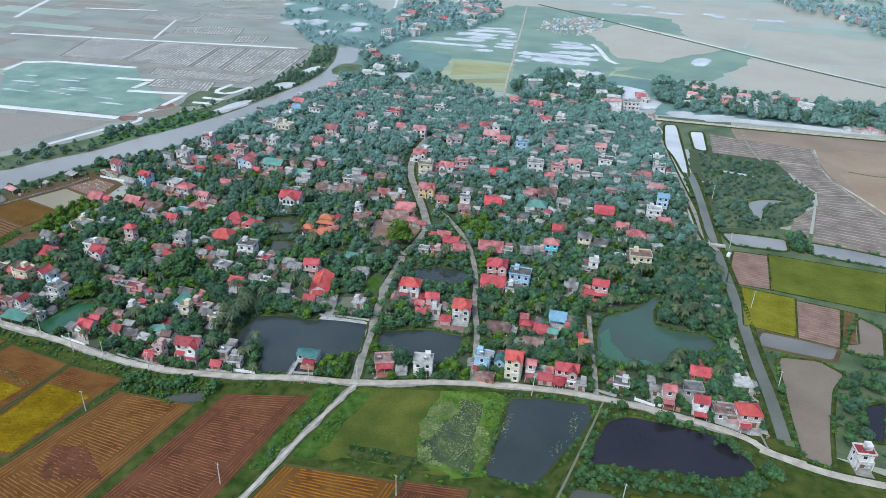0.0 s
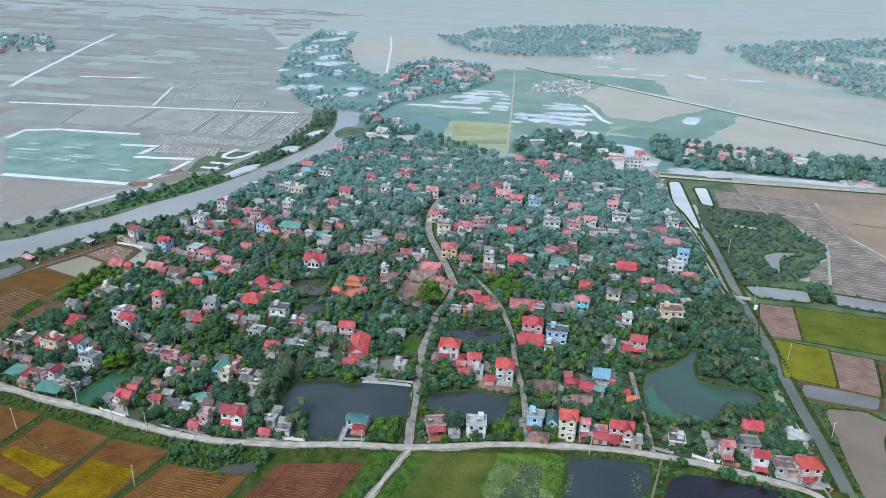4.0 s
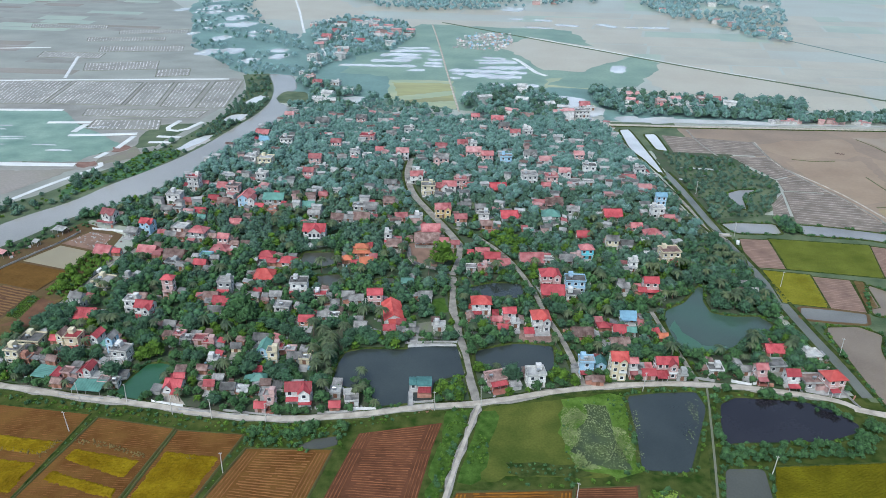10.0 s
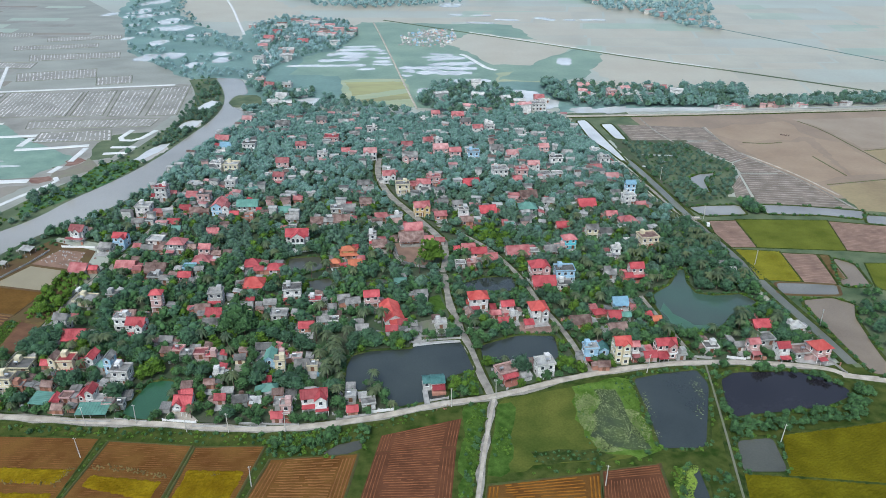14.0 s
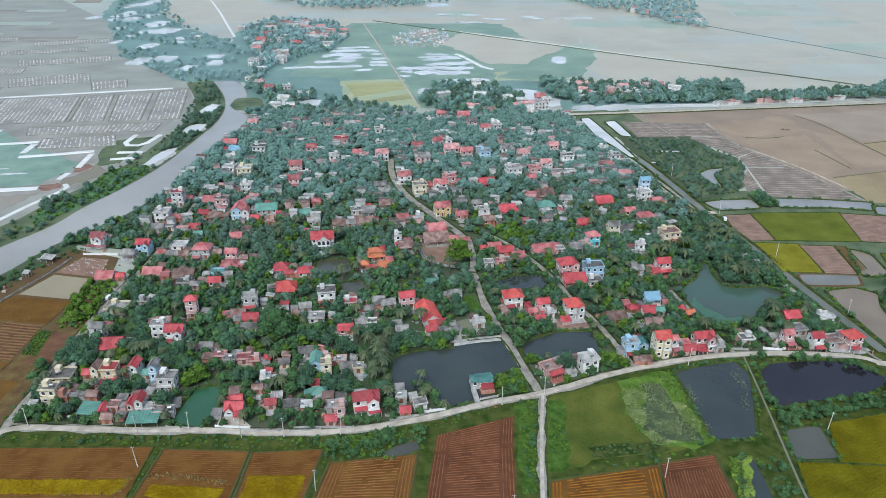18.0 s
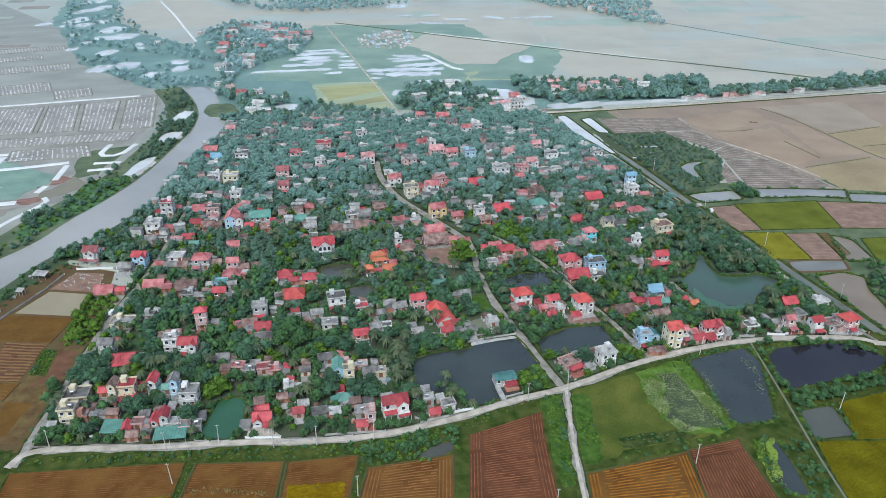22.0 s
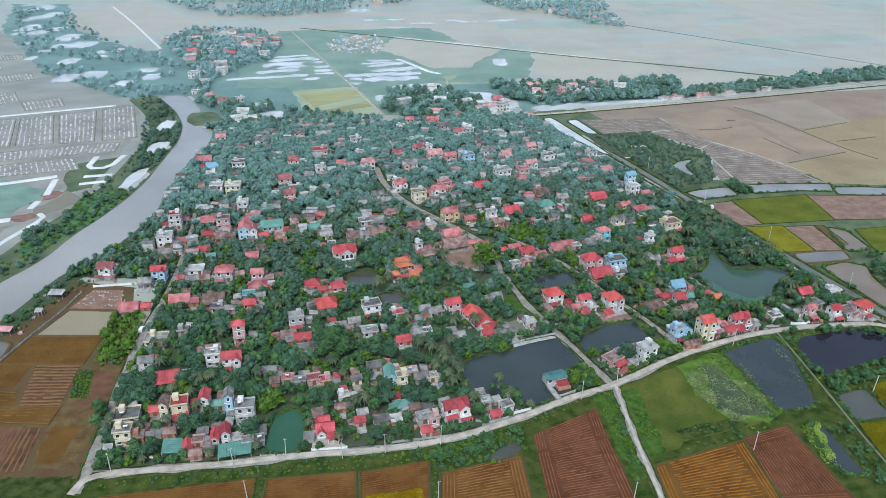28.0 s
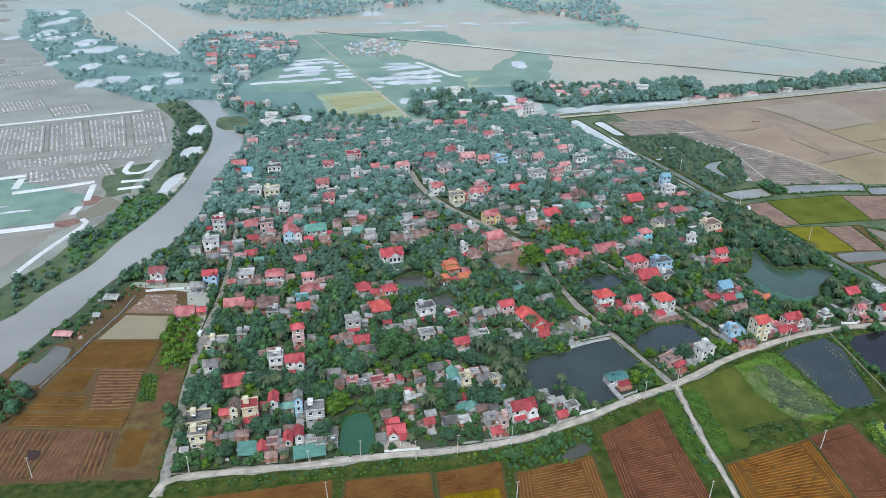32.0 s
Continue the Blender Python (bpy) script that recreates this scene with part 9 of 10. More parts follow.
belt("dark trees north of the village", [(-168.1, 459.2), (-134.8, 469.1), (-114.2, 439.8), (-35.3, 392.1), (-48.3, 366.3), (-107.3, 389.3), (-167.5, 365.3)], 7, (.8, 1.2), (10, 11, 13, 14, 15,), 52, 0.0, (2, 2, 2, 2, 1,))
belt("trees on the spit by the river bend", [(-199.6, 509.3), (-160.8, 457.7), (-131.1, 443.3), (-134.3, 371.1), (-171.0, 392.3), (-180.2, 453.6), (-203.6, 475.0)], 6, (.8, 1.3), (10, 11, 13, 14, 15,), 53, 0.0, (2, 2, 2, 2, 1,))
belt("scrub and low trees among fish ponds", [(130.5, 314.0), (144.5, 312.0), (176.1, 304.0), (190.0, 281.2), (198.8, 267.1), (194.5, 244.3), (178.6, 211.5), (170.6, 201.4), (153.4, 195.1), (140.8, 193.9), (138.2, 242.5), (131.5, 276.6)], 3.4, (.3, .66), (10, 11, 12, 17, 8), 54, 0.0, (4, 4, 4, 1, 2))
belt("riverside trees on the far dyke", [(-282.6, 207.9), (-268.3, 210.5), (-253.1, 201.5), (-258.8, 184.6), (-272.2, 187.5)], 5, (.6, 1.0), (10, 11, 12, 8,), 56, 0.0, (3, 3, 3, 2,))
belt("riverside trees on the far dyke", [(-254.4, 217.3), (-245.4, 240.6), (-232.9, 273.4), (-228.1, 262.4), (-239.5, 222.2), (-249.7, 198.8)], 6, (.5, .9), (10, 11, 12, 8,), 57, 0.0, (3, 3, 3, 2,))
belt("riverside trees on the far dyke", [(-233.5, 344.6), (-232.2, 392.6), (-223.2, 413.7), (-209.7, 410.9), (-210.5, 359.5), (-217.6, 322.5), (-222.6, 294.8), (-228.9, 301.7)], 5, (.6, 1.0), (10, 11, 12, 8,), 58, 0.0, (3, 3, 3, 2,))
belt("riverside trees on the far dyke", [(-297.2, 157.6), (-282.5, 151.4), (-277.5, 141.6), (-290.2, 133.5)], 6, (.6, 1.0), (10, 11, 12, 8,), 59, 0.0, (3, 3, 3, 2,))
belt("bushes along the river edge", [(-245.6, 516.3), (-222.4, 462.8), (-212.4, 401.2), (-220.0, 311.6), (-231.6, 266.0), (-244.4, 223.4), (-254.5, 202.2), (-261.1, 168.6), (-280.7, 140.2), (-287.4, 121.0), (-341.0, 71.1), (-346.1, 76.6), (-293.1, 125.9), (-287.3, 143.9), (-268.0, 171.5), (-261.7, 204.4), (-251.5, 225.9), (-238.9, 268.0), (-227.4, 312.7), (-219.9, 401.1), (-229.6, 460.7), (-252.5, 513.3)], 3.6, (0.5, 1.0), (8, 9, 12, 10), 60, 0.2, (4, 2, 2, 1))
belt("scattered bushes on the green dyke", [(-252.5, 513.3), (-229.6, 460.7), (-219.9, 401.1), (-227.4, 312.7), (-238.9, 268.0), (-251.5, 225.9), (-261.7, 204.4), (-268.0, 171.5), (-287.3, 143.9), (-293.1, 125.9), (-346.1, 76.6), (-355.7, 86.8), (-303.6, 135.1), (-299.5, 150.6), (-280.9, 176.9), (-275.1, 208.5), (-264.6, 230.7), (-252.4, 271.7), (-241.3, 314.6), (-233.9, 400.8), (-243.1, 456.8), (-265.3, 507.8)], 4.6, (0.5, 1.0), (8, 9, 12, 10), 61, 0.2, (4, 2, 2, 1))
belt("bushes along the river edge", [(-273.4, 77.9), (-265.1, 98.8), (-256.9, 113.2), (-248.9, 137.9), (-239.9, 153.9), (-230.5, 164.6), (-220.9, 180.0), (-206.3, 219.3), (-202.7, 259.8), (-194.6, 311.2), (-184.2, 340.2), (-177.6, 337.8), (-187.8, 309.6), (-195.8, 258.9), (-199.5, 217.7), (-214.5, 177.2), (-224.8, 160.5), (-234.1, 150.0), (-242.4, 135.2), (-250.4, 110.5), (-258.8, 95.8), (-266.9, 75.3)], 3.4, (0.5, 1.0), (8, 8, 18, 12), 62, 0.2, (4, 2, 2, 1))


def fringe(pts, seed):
    """Bushes and weeds leaning over a pond's edge, in clumps with gaps."""
    rng = random.Random(seed)
    out = []
    for (ax, ay), (bx, by) in zip(pts, pts[1:] + pts[:1]):
        length = math.hypot(bx - ax, by - ay)
        for k in range(max(1, int(length / 1.7))):
            f = rng.random()
            x, y = ax + (bx - ax) * f, ay + (by - ay) * f
            if math.sin(x * 0.35 + seed) + math.sin(y * 0.27 - seed) < -0.35:
                continue
            d = rng.uniform(0.2, 1.4)
            x, y = x + (by - ay) / length * d, y - (bx - ax) / length * d
            if all(near_line(x, y, line) > half + 0.7 for line, half, x0, x1, y0, y1 in LANES if x0 < x < x1 and y0 < y < y1) and not any(abs((x - hx) * c + (y - hy) * s) < hw + 0.5 and abs((y - hy) * c - (x - hx) * s) < hd + 0.5 for hx, hy, c, s, hw, hd in HOUSES if abs(x - hx) < 14 and abs(y - hy) < 14):
                out.append((rng.choices((8, 9), (5, 2))[0], x, y, rng.uniform(0, 6.28), rng.uniform(0.3, 0.85), 0.1))
    if out:
        woods("pond_weeds", "bushes and weeds leaning over the pond's edge", out)


for k, (pts, _) in enumerate(EDGES):
    fringe(pts, k + 3)

# ---- small things ----


def pole(x, y):
    """A leaning concrete power pole with its cross-arm."""
    rng = random.Random(int(x * 11 + y * 5))
    ob = empty("utility_pole", x, y, 0, rng.uniform(-30, 30))
    tagged(ob, "slender pale concrete utility pole with a short cross-arm", "utility pole", "utility poles")
    s = Shape()
    lean = rng.uniform(-0.5, 0.5)
    s.rod(0, 0, 0, 9.2, 0.19, 0.11, 8, dx=lean)
    part("shaft", s.mesh("shaft", M_POLE), ob)
    s = Shape()
    s.box(lean - 0.6, lean + 0.6, -0.06, 0.06, 8.7, 8.82)
    part("crossarm", s.mesh("crossarm", M_CONC), ob)
    for k in (-0.52, 0.52):
        s = Shape()
        s.rod(lean + k, 0, 8.82, 9.05, 0.06, 0.04, 6)
        part("insulator", s.mesh("insulator", M_TRIM), ob)


def garden_wall(line, high, material):
    """A plastered wall with capped posts."""
    ob = empty("garden_wall", line[0][0], line[0][1])
    tagged(ob, "plastered garden wall with capped posts" if material == M_TRIM else "grey cement wall with capped posts", "wall", "garden walls")
    x0, y0 = line[0]
    rel = [(x - x0, y - y0) for x, y in line]
    part("panel", strip("panel", rel, [(0.09, 0), (0.09, high), (-0.09, high), (-0.09, 0)], material), ob)
    for (ax, ay), (bx, by) in zip(rel, rel[1:]):
        n = max(1, int(math.hypot(bx - ax, by - ay) / 4.0))
        for i in range(n + 1):
            px, py = ax + (bx - ax) * i / n, ay + (by - ay) * i / n
            s = Shape()
            s.box(px - 0.17, px + 0.17, py - 0.17, py + 0.17, 0, high + 0.2)
            part("post", s.mesh("post", material), ob)


def graves(pts):
    """Pale tombs of a far cemetery, too small to pick apart."""
    rng = random.Random(5)
    s = Shape()
    xs, ys = [p[0] for p in pts], [p[1] for p in pts]
    for _ in range(620):
        x, y = rng.uniform(min(xs), max(xs)), rng.uniform(min(ys), max(ys))
        if inside(x, y, pts) and noise.noise((x * 0.05, y * 0.04, 3.0)) > rng.uniform(-0.6, 0.3):
            w, d, h = rng.uniform(0.7, 1.9), rng.uniform(0.7, 2.0), rng.uniform(0.5, 1.7)
            m = rng.choices(range(5), (3, 3, 2, 2, 1))[0]
            s.box(x - w, x + w, y - d, y + d, 0, h, m)
            s.box(x - w * 0.6, x + w * 0.6, y - d * 0.6, y + d * 0.6, h, h + 0.5, m)
    tagged(new("tombs", s.mesh("tombs", M_CONC, WALLS["w"], WALLS["b"], WALLS["g"], WALLS["k"])), "crowded pale tombs of a far cemetery", "tombs", kind="stuff")


def bridge(ax, ay, bx, by):
    """A small concrete slab bridge over the canal."""
    ob = empty("bridge", (ax + bx) / 2, (ay + by) / 2, 0, math.degrees(math.atan2(by - ay, bx - ax)))
    tagged(ob, "small flat concrete bridge over the canal", "bridge")
    half = math.hypot(bx - ax, by - ay) / 2 + 1.5
    s = Shape()
    s.box(-half, half, -1.4, 1.4, 0.35, 0.7)
    part("deck", s.mesh("deck", M_ROAD), ob)
    for k in (-1.3, 1.3):
        s = Shape()
        s.box(-half, half, k - 0.08, k + 0.08, 0.7, 1.2)
        part("kerb", s.mesh("kerb", M_CONC), ob)
    for k in (-half * 0.55, half * 0.55):
        s = Shape()
        s.box(k - 0.3, k + 0.3, -1.2, 1.2, 0, 0.35)
        part("pier", s.mesh("pier", M_CONC), ob)


def lotus(pts, count, seed, z=0.13, material=None, text="pale green lotus leaves spread over shallow water"):
    """Round floating leaves and raised leaf clumps over a shallow pond."""
    rng = random.Random(seed)
    xs, ys = [p[0] for p in pts], [p[1] for p in pts]
    v, f = [], []
    made = 0
    while made < count:
        x, y = rng.uniform(min(xs), max(xs)), rng.uniform(min(ys), max(ys))
        if not inside(x, y, pts) or noise.noise((x * 0.16, y * 0.16, seed)) < rng.uniform(-0.5, 0.45):
            made += 0.25
            continue
        made += 1
        r, h = rng.uniform(0.09, 0.25), z + rng.uniform(0.0, 0.35)
        b, tx, ty = len(v), rng.uniform(-0.25, 0.25), rng.uniform(-0.25, 0.25)
        for i in range(7):
            a = 6.2832 * i / 7
            v.append((x + r * math.cos(a), y + r * math.sin(a), h + r * (tx * math.cos(a) + ty * math.sin(a))))
        v.append((x, y, h - 0.08))
        f += [(b + i, b + (i + 1) % 7, b + 7) for i in range(7)]
    tagged(new("lotus_leaves", cloud_mesh("lotus_leaves", v, f, material or M_LOTUS)), text, "lotus", kind="stuff")


tagged(new("weed_bed", sheet("weed_bed", ragged(WEEDS, 1.2), 0.08, M_WEED)), "bed of bright green water weeds", "weeds", kind="structure")
tagged(new("shallow_pond", sheet("shallow_pond", ragged(LOTUS, 1.4), 0.1, WATERS["weedy"])), "shallow weedy pond beside the meadow", "pond", kind="structure")
lotus(ragged(LOTUS, 1.2), 1800, 3)
lotus(ragged([(32.6, 1.0), (37.5, 1.5), (41.5, -3.5), (38.5, -12.0), (36.5, -22.0), (39.5, -28.5), (46.0, -31.0), (36.0, -31.5), (32.2, -16.0), (31.6, -6.0)], 0.8), 5600, 13)
lotus(ragged([(50.0, -8.0), (56.0, -10.0), (57.0, -20.0), (55.0, -30.0), (51.0, -30.0), (51.5, -18.0)], 0.8), 1500, 14)
lotus(ragged([(82.0, 12.0), (86.5, 13.0), (84.8, 0.0), (79.0, -14.0), (77.0, -14.0), (81.5, 0.0)], 0.8), 200, 15, 0.15)
lotus(ragged([(57.6, 2.0), (61.0, 3.0), (61.0, -12.0), (59.6, -24.0), (57.8, -24.0)], 0.8), 200, 16, 0.15)


M_HEAP = mat("dry_straw_heaps", (0.13, 0.09, 0.03), 0.95, 0.3, 0.5, 3, 0.4, tint=(0.2, 0.15, 0.05))


def heaps(line, count, seed, material=M_HEAP, text="small dark heaps of cut straw along the paddies"):
    """Small dark heaps of cut straw left along a plot's edge, too many to pick apart."""
    rng = random.Random(seed)
    s = Shape()
    for _ in range(count):
        k = rng.uniform(0, len(line) - 1.001)
        (ax, ay), (bx, by) = line[int(k)], line[int(k) + 1]
        f = k - int(k)
        x, y = ax + (bx - ax) * f + rng.gauss(0, 0.7), ay + (by - ay) * f + rng.gauss(0, 0.7)
        s.rod(x, y, 0.05, rng.uniform(0.3, 0.7), rng.uniform(0.25, 0.5), 0.08, 6)
    tagged(new("straw_heaps", s.mesh("straw_heaps", material)), text, "straw heaps", kind="stuff")



def hamlet(label, polys, count, seed, scale=1.0, room=0.0, tops=(2, 3, 4, 4), tall=1.0):
    """Small gabled houses of far hamlets, joined."""
    rng = random.Random(seed)
    v, f, m = [], [], []
    for _ in range(count):
        pts = rng.choice(polys)
        xs, ys = [p[0] for p in pts], [p[1] for p in pts]
        x, y = rng.uniform(min(xs), max(xs)), rng.uniform(min(ys), max(ys))
        if not inside(x, y, pts) or room and not clear(x, y, room):
            continue
        w, d, h, e = (scale * q for q in (rng.uniform(4, 7), rng.uniform(3, 4.5), rng.uniform(4, 8.5), rng.uniform(0.3, 2.2)))
        h *= tall
        a = rng.uniform(-0.4, 0.4)
        c, s = math.cos(a), math.sin(a)
        b = len(v)
        for z in (0, h):
            v += [(x + c * p - s * q, y + s * p + c * q, z) for p, q in ((-w, -d), (w, -d), (w, d), (-w, d))]
        f += [(b, b + 1, b + 5, b + 4), (b + 1, b + 2, b + 6, b + 5), (b + 2, b + 3, b + 7, b + 6), (b + 3, b, b + 4, b + 7)]
        m += [rng.choice((0, 0, 0, 1, 6))] * 4
        v += [(x + c * p - s * q, y + s * p + c * q, h + z) for p, q, z in ((-w - 0.4, -d - 0.5, -0.1), (w + 0.4, -d - 0.5, -0.1), (w + 0.4, d + 0.5, -0.1), (-w - 0.4, d + 0.5, -0.1), (-w - 0.4, 0, e), (w + 0.4, 0, e))]
        r = b + 8
        f += [(r, r + 1, r + 5, r + 4), (r + 2, r + 3, r + 4, r + 5), (r + 1, r + 2, r + 5), (r + 3, r, r + 4)]
        m += [rng.choice(tops)] * 2 + [0, 0]
    me = bpy.data.meshes.new("hamlet")
    me.from_pydata(v, [], f)
    for q in (WALLS["w"], WALLS["k"], ROOFS["F"], ROOFS["T"], ROOFS["W"], ROOFS["G"], WALLS["g"]):
        me.materials.append(q)
    me.polygons.foreach_set("material_index", m)
    tagged(new("far_hamlet", me), label, "houses", kind="stuff")


def clutter(count, seed):
    """Stacks, boards, tarps and crates in the yards of the nearer houses, too many to pick apart."""
    rng = random.Random(seed)
    near = [h for h in HOUSES if h[1] < 150]
    mats = [WALLS["r"], M_CONC, ROOFS["G"], M_DOOR, ROOFS["B"], M_TRIM, ROOFS["T"]]
    v, f, m = [], [], []
    for _ in range(count):
        hx, hy, c, s, hw, hd = rng.choice(near)
        a = rng.uniform(0, 6.2832)
        x, y = hx + (hw + rng.uniform(0.8, 2.6)) * math.cos(a) * 1.1, hy + (hd + rng.uniform(0.8, 2.6)) * math.sin(a) * 1.1
        if not clear(x, y, 0.9):
            continue
        w, d, h, t = rng.uniform(0.25, 0.95), rng.uniform(0.2, 0.6), rng.uniform(0.2, 1.3), rng.uniform(0, 0.35)
        q = rng.uniform(0, 3.14)
        qc, qs = math.cos(q), math.sin(q)
        b = len(v)
        for lift in (0, 1):
            v += [(x + qc * i - qs * j, y + qs * i + qc * j, lift * (h + (t if j > 0 else 0))) for i, j in ((-w, -d), (w, -d), (w, d), (-w, d))]
        f += [(b, b + 1, b + 5, b + 4), (b + 1, b + 2, b + 6, b + 5), (b + 2, b + 3, b + 7, b + 6), (b + 3, b, b + 4, b + 7), (b + 4, b + 5, b + 6, b + 7)]
        m += [rng.choices(range(7), (4, 5, 4, 3, 1, 2, 3))[0]] * 5
    me = bpy.data.meshes.new("yard_clutter")
    me.from_pydata(v, [], f)
    for q in mats:
        me.materials.append(q)
    me.polygons.foreach_set("material_index", m)
    tagged(new("yard_clutter", me), "stacked bricks, boards, crates and tarps in the yards", "clutter", kind="stuff")


clutter(1500, 21)
pole(-147.8, -32.2)
pole(-85.2, -46.3)
pole(102.8, -27.8)
pole(34.1, -47.3)
pole(-20.9, -60.7)
pole(-54.9, 58.5)
pole(-152.7, -15.9)
pole(-134.6, -14.8)
pole(-114.7, -19.2)
pole(-99.2, -19.9)
pole(-78.5, -19.9)
pole(-248.7, 2.0)
pole(-194.6, -9.4)
pole(156.4, 49.5)
pole(65.7, 14.9)
pole(150.6, 108.9)
pole(143.8, 168.2)
pole(136.5, 233.5)
pole(1.1, -1.0)
pole(-16.7, -6.2)
tagged(new("yard", sheet("yard", [(-124.3, -1.5), (-118.5, -6.9), (-112.0, -13.6), (-125.2, -12.4)], 0.1, M_ROAD)), "pale concrete yard in front of a house", "yard", kind="structure")
garden_wall([(-259.3, 56.0), (-250.2, 77.8), (-245.4, 89.6), (-236.2, 110.6), (-232.0, 125.7)], 0.9, M_CONC)
garden_wall([(-32.7, 36.6), (-22.5, 38.7), (-11.1, 40.0)], 1.3, M_CONC)
garden_wall([(-47.5, -9.5), (-39.2, -8.2)], 1.4, M_TRIM)
garden_wall([(-60.4, -13.2), (-47.6, -10.7)], 1.2, M_CONC)
garden_wall([(-125.3, -13.4), (-112.6, -14.8)], 1.3, M_TRIM)
garden_wall([(87.7, 25.6), (96.4, 24.4)], 1.2, M_CONC)
garden_wall([(103.4, 25.0), (110.7, 23.3)], 1.3, M_TRIM)
garden_wall([(-107.3, 120.0), (-88.5, 126.4)], 1.6, M_TRIM)
garden_wall([(-32.9, 41.2), (-11.3, 44.7)], 1.0, M_CONC)
garden_wall([(-7.2, 48.0), (3.9, 49.5), (14.8, 48.4)], 1.0, M_CONC)
garden_wall([(-46.4, 133.9), (-39.8, 113.1), (-30.1, 107.3)], 1.2, M_CONC)
garden_wall([(-113.0, -16.9), (-101.0, -17.1)], 1.2, M_CONC)
garden_wall([(-96.4, -15.5), (-74.0, -16.5)], 1.2, M_CONC)
garden_wall([(-162.5, -13.3), (-144.7, -13.9)], 1.0, M_CONC)
garden_wall([(-143.6, -12.1), (-131.2, -13.9)], 0.8, M_CONC)
garden_wall([(23.8, 99.3), (27.9, 84.8)], 1.4, M_CONC)
garden_wall([(-227.2, 130.3), (-205.5, 129.0)], 1.2, M_TRIM)
garden_wall([(-187.6, 105.0), (-187.6, 113.7)], 1.2, M_CONC)
garden_wall([(-25.0, -3.2), (-17.7, -1.4)], 1.3, M_CONC)
garden_wall([(146.5, 25.1), (149.6, 13.3)], 1.0, M_CONC)
garden_wall([(77.1, 24.4), (86.8, 26.5)], 1.2, M_TRIM)
garden_wall([(-24.9, 138.8), (-14.9, 136.3)], 1.4, M_CONC)
garden_wall([(-106.3, 124.2), (-86.1, 128.9)], 1.5, M_TRIM)
garden_wall([(-97.4, -17.5), (-86.1, -17.2)], 1.1, M_CONC)
garden_wall([(-62.2, -10.3), (-56.9, -12.3)], 1.1, M_CONC)
belt("dark trees between the silvery ponds", [(175.2, 193.0), (185.2, 195.9), (184.6, 175.4), (174.9, 174.9)], 3.0, (.6, .95), (16, 18, 17), 70, 0.0, (2, 3, 1))
belt("dense trees and palms between pond and canal", [(104.8, 122.2), (128.3, 163.2), (133.5, 152.9), (137.1, 134.5), (139.3, 102.1), (142.5, 79.1), (132.4, 80.4), (117.5, 81.5), (111.0, 82.2), (111.5, 107.1)], 3.0, (.65, 1.0), (0, 1, 2, 5, 6, 16), 71, 0.0, (4, 4, 2, 2, 2, 3))
belt("dense trees south of the green pond", [(111.0, 44.3), (119.7, 57.9), (135.1, 64.3), (144.3, 60.6), (139.7, 42.4)], 2.9, (.6, 1.0), (0, 1, 3, 5), 72, 0.0, (4, 4, 3, 1))
belt("trees leaning over the dark pond", [(-59.6, 28.6), (-50.7, 32.4), (-33.8, 34.0), (-33.8, 39.6), (-50.0, 40.0), (-61.0, 35.0)], 2.4, (.55, .9), (0, 1, 3, 4, 6), 73, 0.0, (4, 4, 3, 2, 1))
belt("palms and trees along the dark pond", [(-61.0, 7.0), (-61.4, 27.0), (-68.5, 30.0), (-68.5, 8.0)], 2.8, (.6, 1.0), (0, 1, 5, 6, 3), 74, 0.0, (2, 2, 3, 3, 2))
belt("dense dark trees by the western houses", [(-200.2, 28.6), (-199.3, 41.8), (-194.6, 46.0), (-186.0, 42.7), (-185.4, 30.5), (-189.2, 24.2)], 2.6, (.7, 1.0), (0, 2, 1), 75, 0.0, (3, 2, 2))
belt("trees at the corner of the western lane", [(-199.6, -5.2), (-200.0, 3.3), (-187.9, 0.9), (-185.0, -7.0)], 2.4, (.5, .8), (1, 3, 9, 4), 77, 0.0, (2, 2, 2, 2))
belt("dense trees behind the southern houses", [(-186.0, 40.7), (-163.4, 41.3), (-144.6, 34.3), (-143.7, 21.3), (-160.2, 30.8), (-176.1, 33.0)], 2.6, (.65, 1.0), (0, 1, 2, 4, 5), 78, 0.0, (4, 4, 2, 1, 1))
belt("bright trees beside the small green pond", [(-143.7, 20.3), (-137.2, 24.1), (-137.4, 14.8), (-142.3, 11.0), (-144.4, 13.6)], 2.4, (.6, .95), (4, 9, 1), 79, 0.0, (4, 1, 1))
belt("weeds between the river and the western pond", [(-278.0, 63.0), (-263.5, 91.0), (-262.0, 89.8), (-276.0, 62.5)], 1.5, (.35, .7), (8, 9), 80, 0.1, (3, 1))
belt("lush weeds on the river dyke", [(-263.6, 218.7), (-257.0, 261.4), (-234.6, 267.4), (-229.1, 257.5), (-241.1, 219.5), (-254.0, 198.1), (-264.4, 178.3), (-272.4, 170.7), (-276.1, 189.3)], 3.4, (.5, 1.1), (9, 8), 85, 0.25, (3, 1))
belt("scrub between the river and its pools", [(-235.1, 343.8), (-244.7, 442.6), (-237.1, 499.7), (-217.4, 435.4), (-211.0, 358.3), (-220.0, 295.1), (-229.4, 267.7), (-236.4, 318.3)], 4.2, (.35, .7), (10, 11, 12, 16), 86, 0.25, (2, 2, 2, 1))
for k in range(5):
    u = -219.2 + 1.55 * k
    belt("green vegetables planted in rows", [(u, 55.6), (u + 0.7, 55.6), (u + 1.2, 37.6), (u + 0.5, 37.6)], 0.7, (.16, .26), (9,), 91 + k, 0.02, (1,), wet=True)


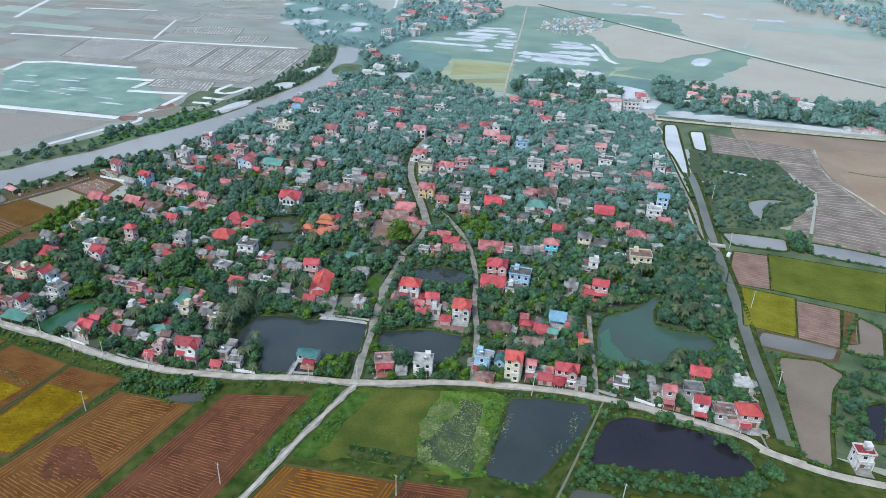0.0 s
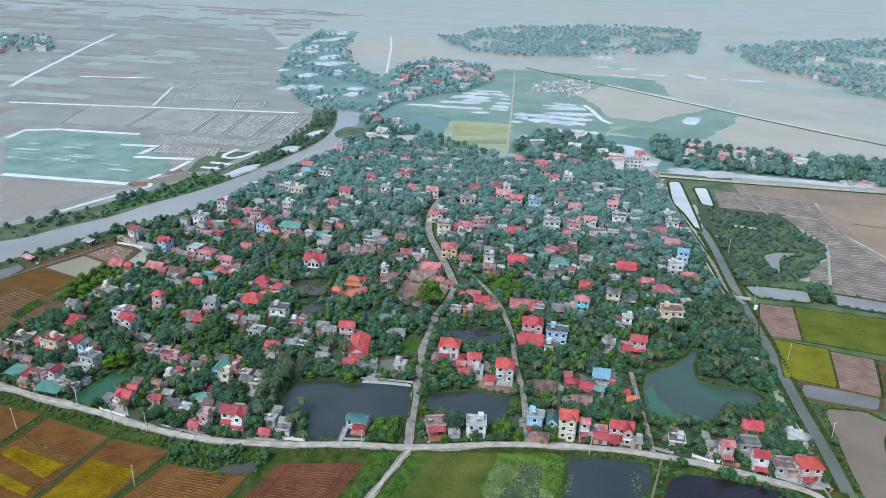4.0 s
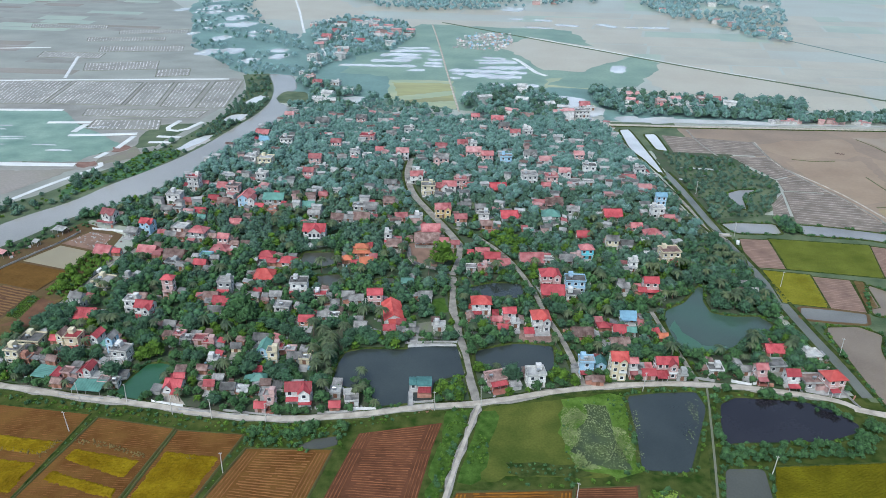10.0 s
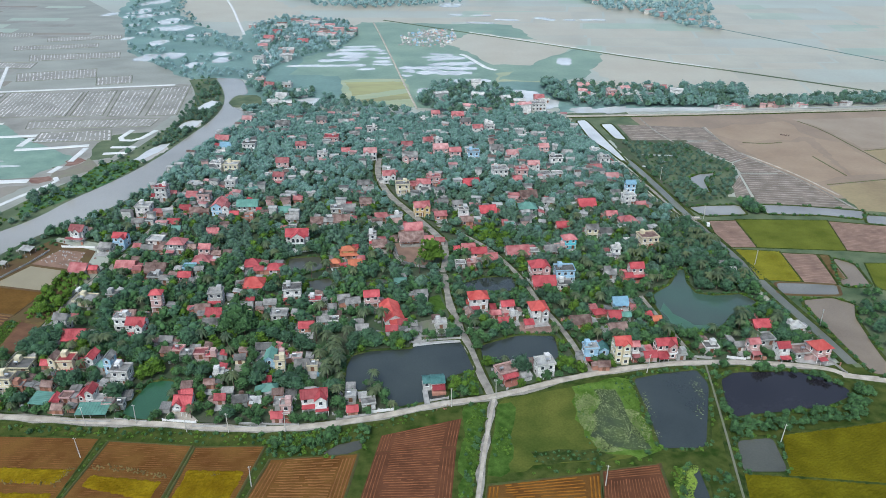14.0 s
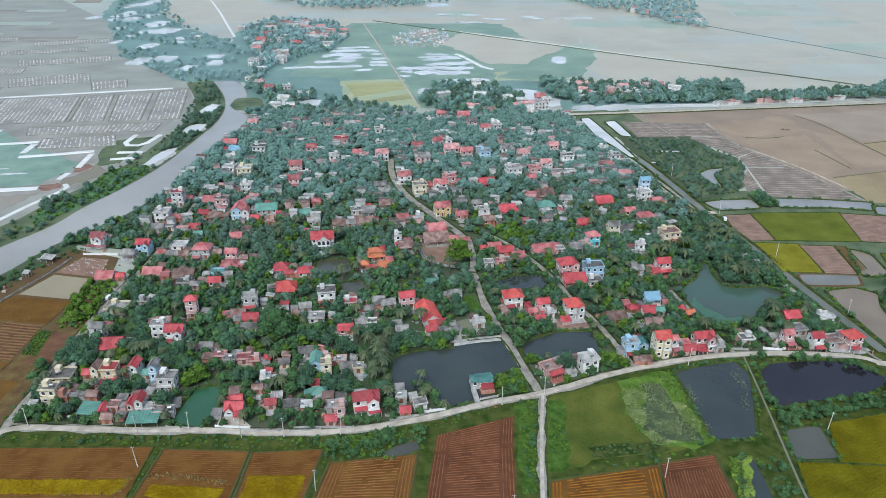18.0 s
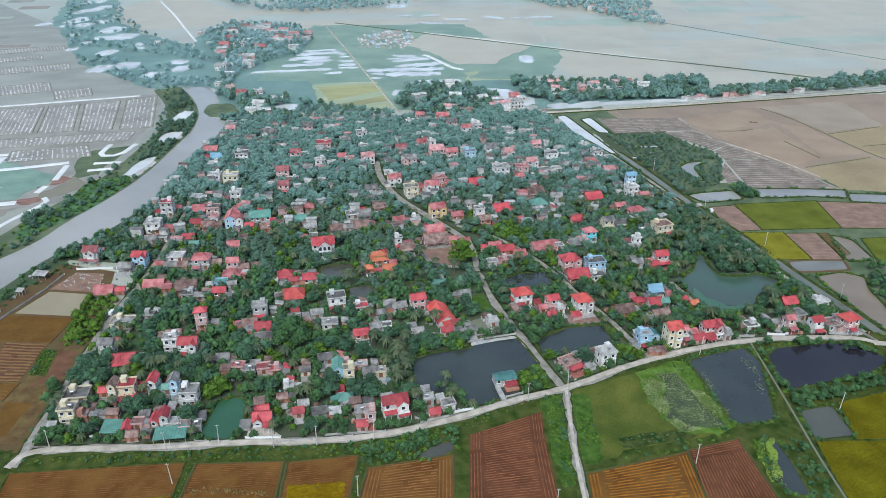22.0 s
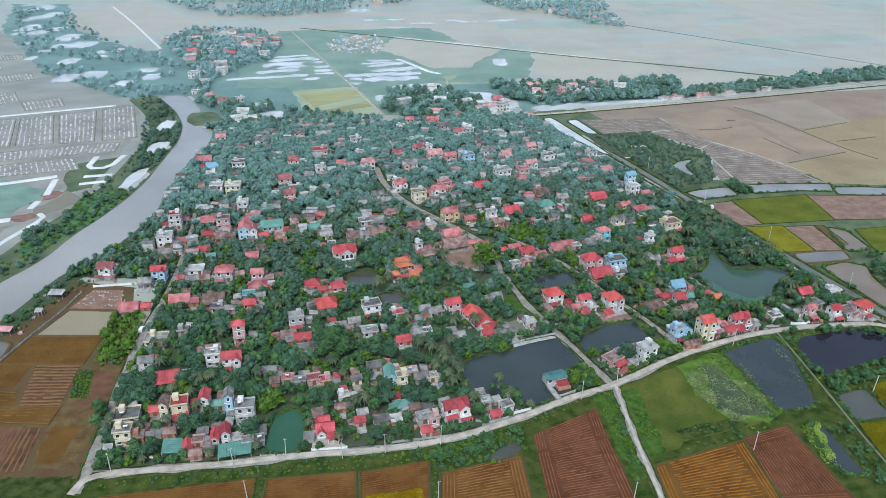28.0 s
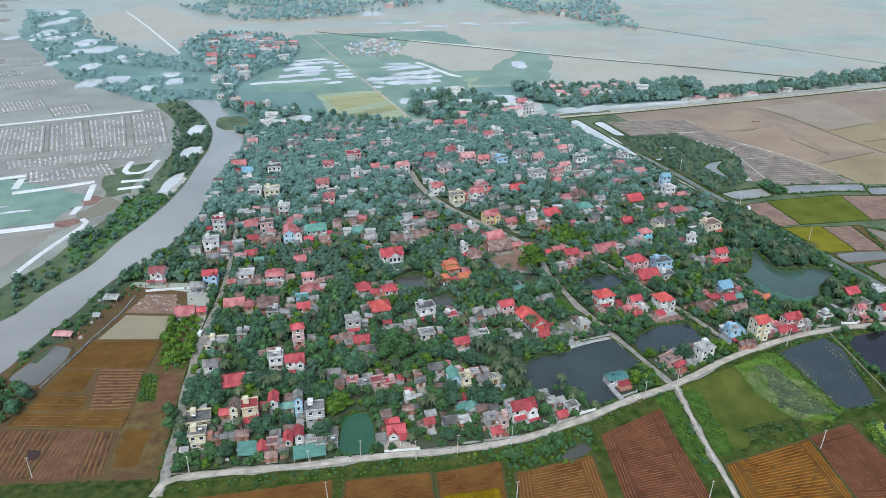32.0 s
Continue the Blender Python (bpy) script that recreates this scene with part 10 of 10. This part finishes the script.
def van(x, y, yaw):
    """A small white delivery van: body, cab window, wheels."""
    ob = tagged(empty("van", x, y, 0.3, yaw), "small white delivery van parked on the track", "van")
    side = [(-2.1, 0.35), (2.1, 0.35), (2.1, 0.95), (1.55, 1.15), (1.05, 1.85), (-2.0, 1.9), (-2.1, 1.7)]
    b = Shape()
    b.hull([(p, -0.82, q) for p, q in side], [(p, 0.82, q) for p, q in side])
    part("body", b.mesh("body", M_TRIM), ob)
    b = Shape()
    glass = [(1.52, 1.2), (1.09, 1.78), (1.13, 1.8), (1.57, 1.22)]
    b.hull([(p, -0.7, q) for p, q in glass], [(p, 0.7, q) for p, q in glass])
    part("windscreen", b.mesh("windscreen", M_GLASS), ob)
    for e in (-1, 1):
        b = Shape()
        b.box(-0.2, 0.95, e * 0.825 - 0.01, e * 0.825 + 0.01, 1.15, 1.7)
        part("side_window", b.mesh("side_window", M_GLASS), ob)
        for px in (-1.35, 1.35):
            b = Shape()
            ring = [(px + 0.34 * math.cos(0.5236 * i), 0.34 + 0.34 * math.sin(0.5236 * i)) for i in range(12)]
            b.hull([(p, e * 0.86 - 0.1, q) for p, q in ring], [(p, e * 0.86 + 0.1, q) for p, q in ring])
            part("wheel", b.mesh("wheel", M_GLASS), ob, "black rubber wheel")


van(142.8, 158.1, 75)
van(-197.0, 82.6, 78)
heaps([(266.0, 336.0), (269.0, 333.0), (272.9, 333.0)], 34, 70, ROOFS["T"], "heaped brown bricks on the stubble")
belt("bushes on the upper canal bank", [(119.0, 262.0), (124.0, 262.0), (131.5, 176.0), (127.0, 176.0)], 4.0, (.4, .75), (16, 18, 8, 10), 81, 0.0, (2, 2, 3, 2))
belt("bushes on the upper canal bank", [(131.5, 262.0), (136.0, 262.0), (141.0, 192.0), (138.0, 180.0)], 3.6, (.4, .75), (16, 18, 8, 10), 82, 0.0, (2, 2, 3, 2))
graves([(-59.0, 751.1), (-33.5, 806.9), (12.4, 797.9), (15.3, 736.3), (2.1, 676.8), (-59.2, 689.1)])
bridge(131.1, 167.4, 140.2, 168.2)
heaps([(-141.5, -36.5), (-128.4, -37.7), (-115.0, -41.6)], 90, 0)
heaps([(-151.7, -42.9), (-148.8, -37.2)], 50, 1)
heaps([(-101.1, -40.7), (-98.0, -40.4)], 14, 2)
heaps([(-170.2, -42.3), (-151.1, -44.2)], 40, 3)
lotus(ragged([(59.1, -39.0), (68.7, -38.3), (64.5, -48.4), (59.9, -61.4), (56.2, -59.0), (58.1, -48.7)], 0.9), 3600, 9, 0.14, M_LIME, "lime green water weeds choking the pond edge")
hamlet("pale small houses of far hamlets among trees", [[(-306.8, 1164.1), (-209.0, 1352.9), (20.5, 1512.0), (201.2, 1485.5), (166.6, 1144.1), (-49.1, 1002.4), (-184.7, 969.5)], [(224.8, 1221.8), (352.0, 1361.3), (603.3, 1551.3), (395.4, 802.6), (330.0, 860.6), (276.2, 977.6)], [(-1049.4, 815.3), (-933.1, 869.9), (-806.9, 735.1), (-880.1, 653.6)], [(-225.3, 865.7), (-183.8, 849.6), (-135.6, 751.0), (-163.3, 705.2), (-190.9, 737.4)], [(-271.2, 810.0), (-239.9, 895.2), (-142.5, 856.6), (-117.1, 762.7), (-132.2, 661.9), (-185.8, 598.6), (-199.6, 509.3), (-216.5, 604.9)]], 170, 5)
hamlet("row of small white houses along the northern road", [[(237.0, 409.0), (268.0, 412.5), (269.0, 417.0), (238.0, 414.0)], [(281.0, 413.5), (328.0, 418.5), (329.0, 423.0), (282.0, 418.5)], [(354.0, 421.5), (379.0, 424.0), (380.0, 428.0), (355.0, 426.0)]], 44, 12, 0.5)
hamlet("pale small houses among the dyke trees", [[(93.0, 507.1), (116.2, 494.7), (141.5, 489.9), (227.7, 477.2), (297.0, 489.3), (289.0, 461.8), (182.7, 433.6), (112.2, 425.1)], [(-16.3, 494.9), (41.1, 483.0), (65.6, 454.1), (61.2, 387.0), (20.8, 387.8), (-11.3, 402.3)], [(-199.6, 509.3), (-160.8, 457.7), (-131.1, 443.3), (-133.7, 384.4), (-171.1, 406.3), (-180.2, 453.6)]], 34, 6)
hamlet("small weathered houses and sheds deep in the village", [[(-195, 150), (110, 150), (95, 378), (-185, 385), (-200, 300), (-225, 180)]], 300, 8, 0.46, 1.2, (2, 3, 4, 4, 5, 5), 1.7)
heaps([(-22.6, -5.2), (-19.6, -3.6), (-17.0, -3.4)], 46, 71, M_CONC, "pale rubble heaped beside the road")
heaps([(-21.0, -6.8), (-16.6, -5.2)], 22, 72, M_DOOR, "dark brushwood heaped beside the road")
heaps([(-227.0, 126.1), (-210.0, 121.1)], 16, 60, M_CONC, "small pale heaps on the bare plot")
heaps([(-228.6, 122.4), (-210.2, 117.1)], 16, 61, M_CONC, "small pale heaps on the bare plot")
heaps([(-230.0, 118.8), (-210.9, 113.4)], 16, 62, M_CONC, "small pale heaps on the bare plot")
heaps([(-231.3, 114.6), (-212.4, 109.3)], 16, 63, M_CONC, "small pale heaps on the bare plot")
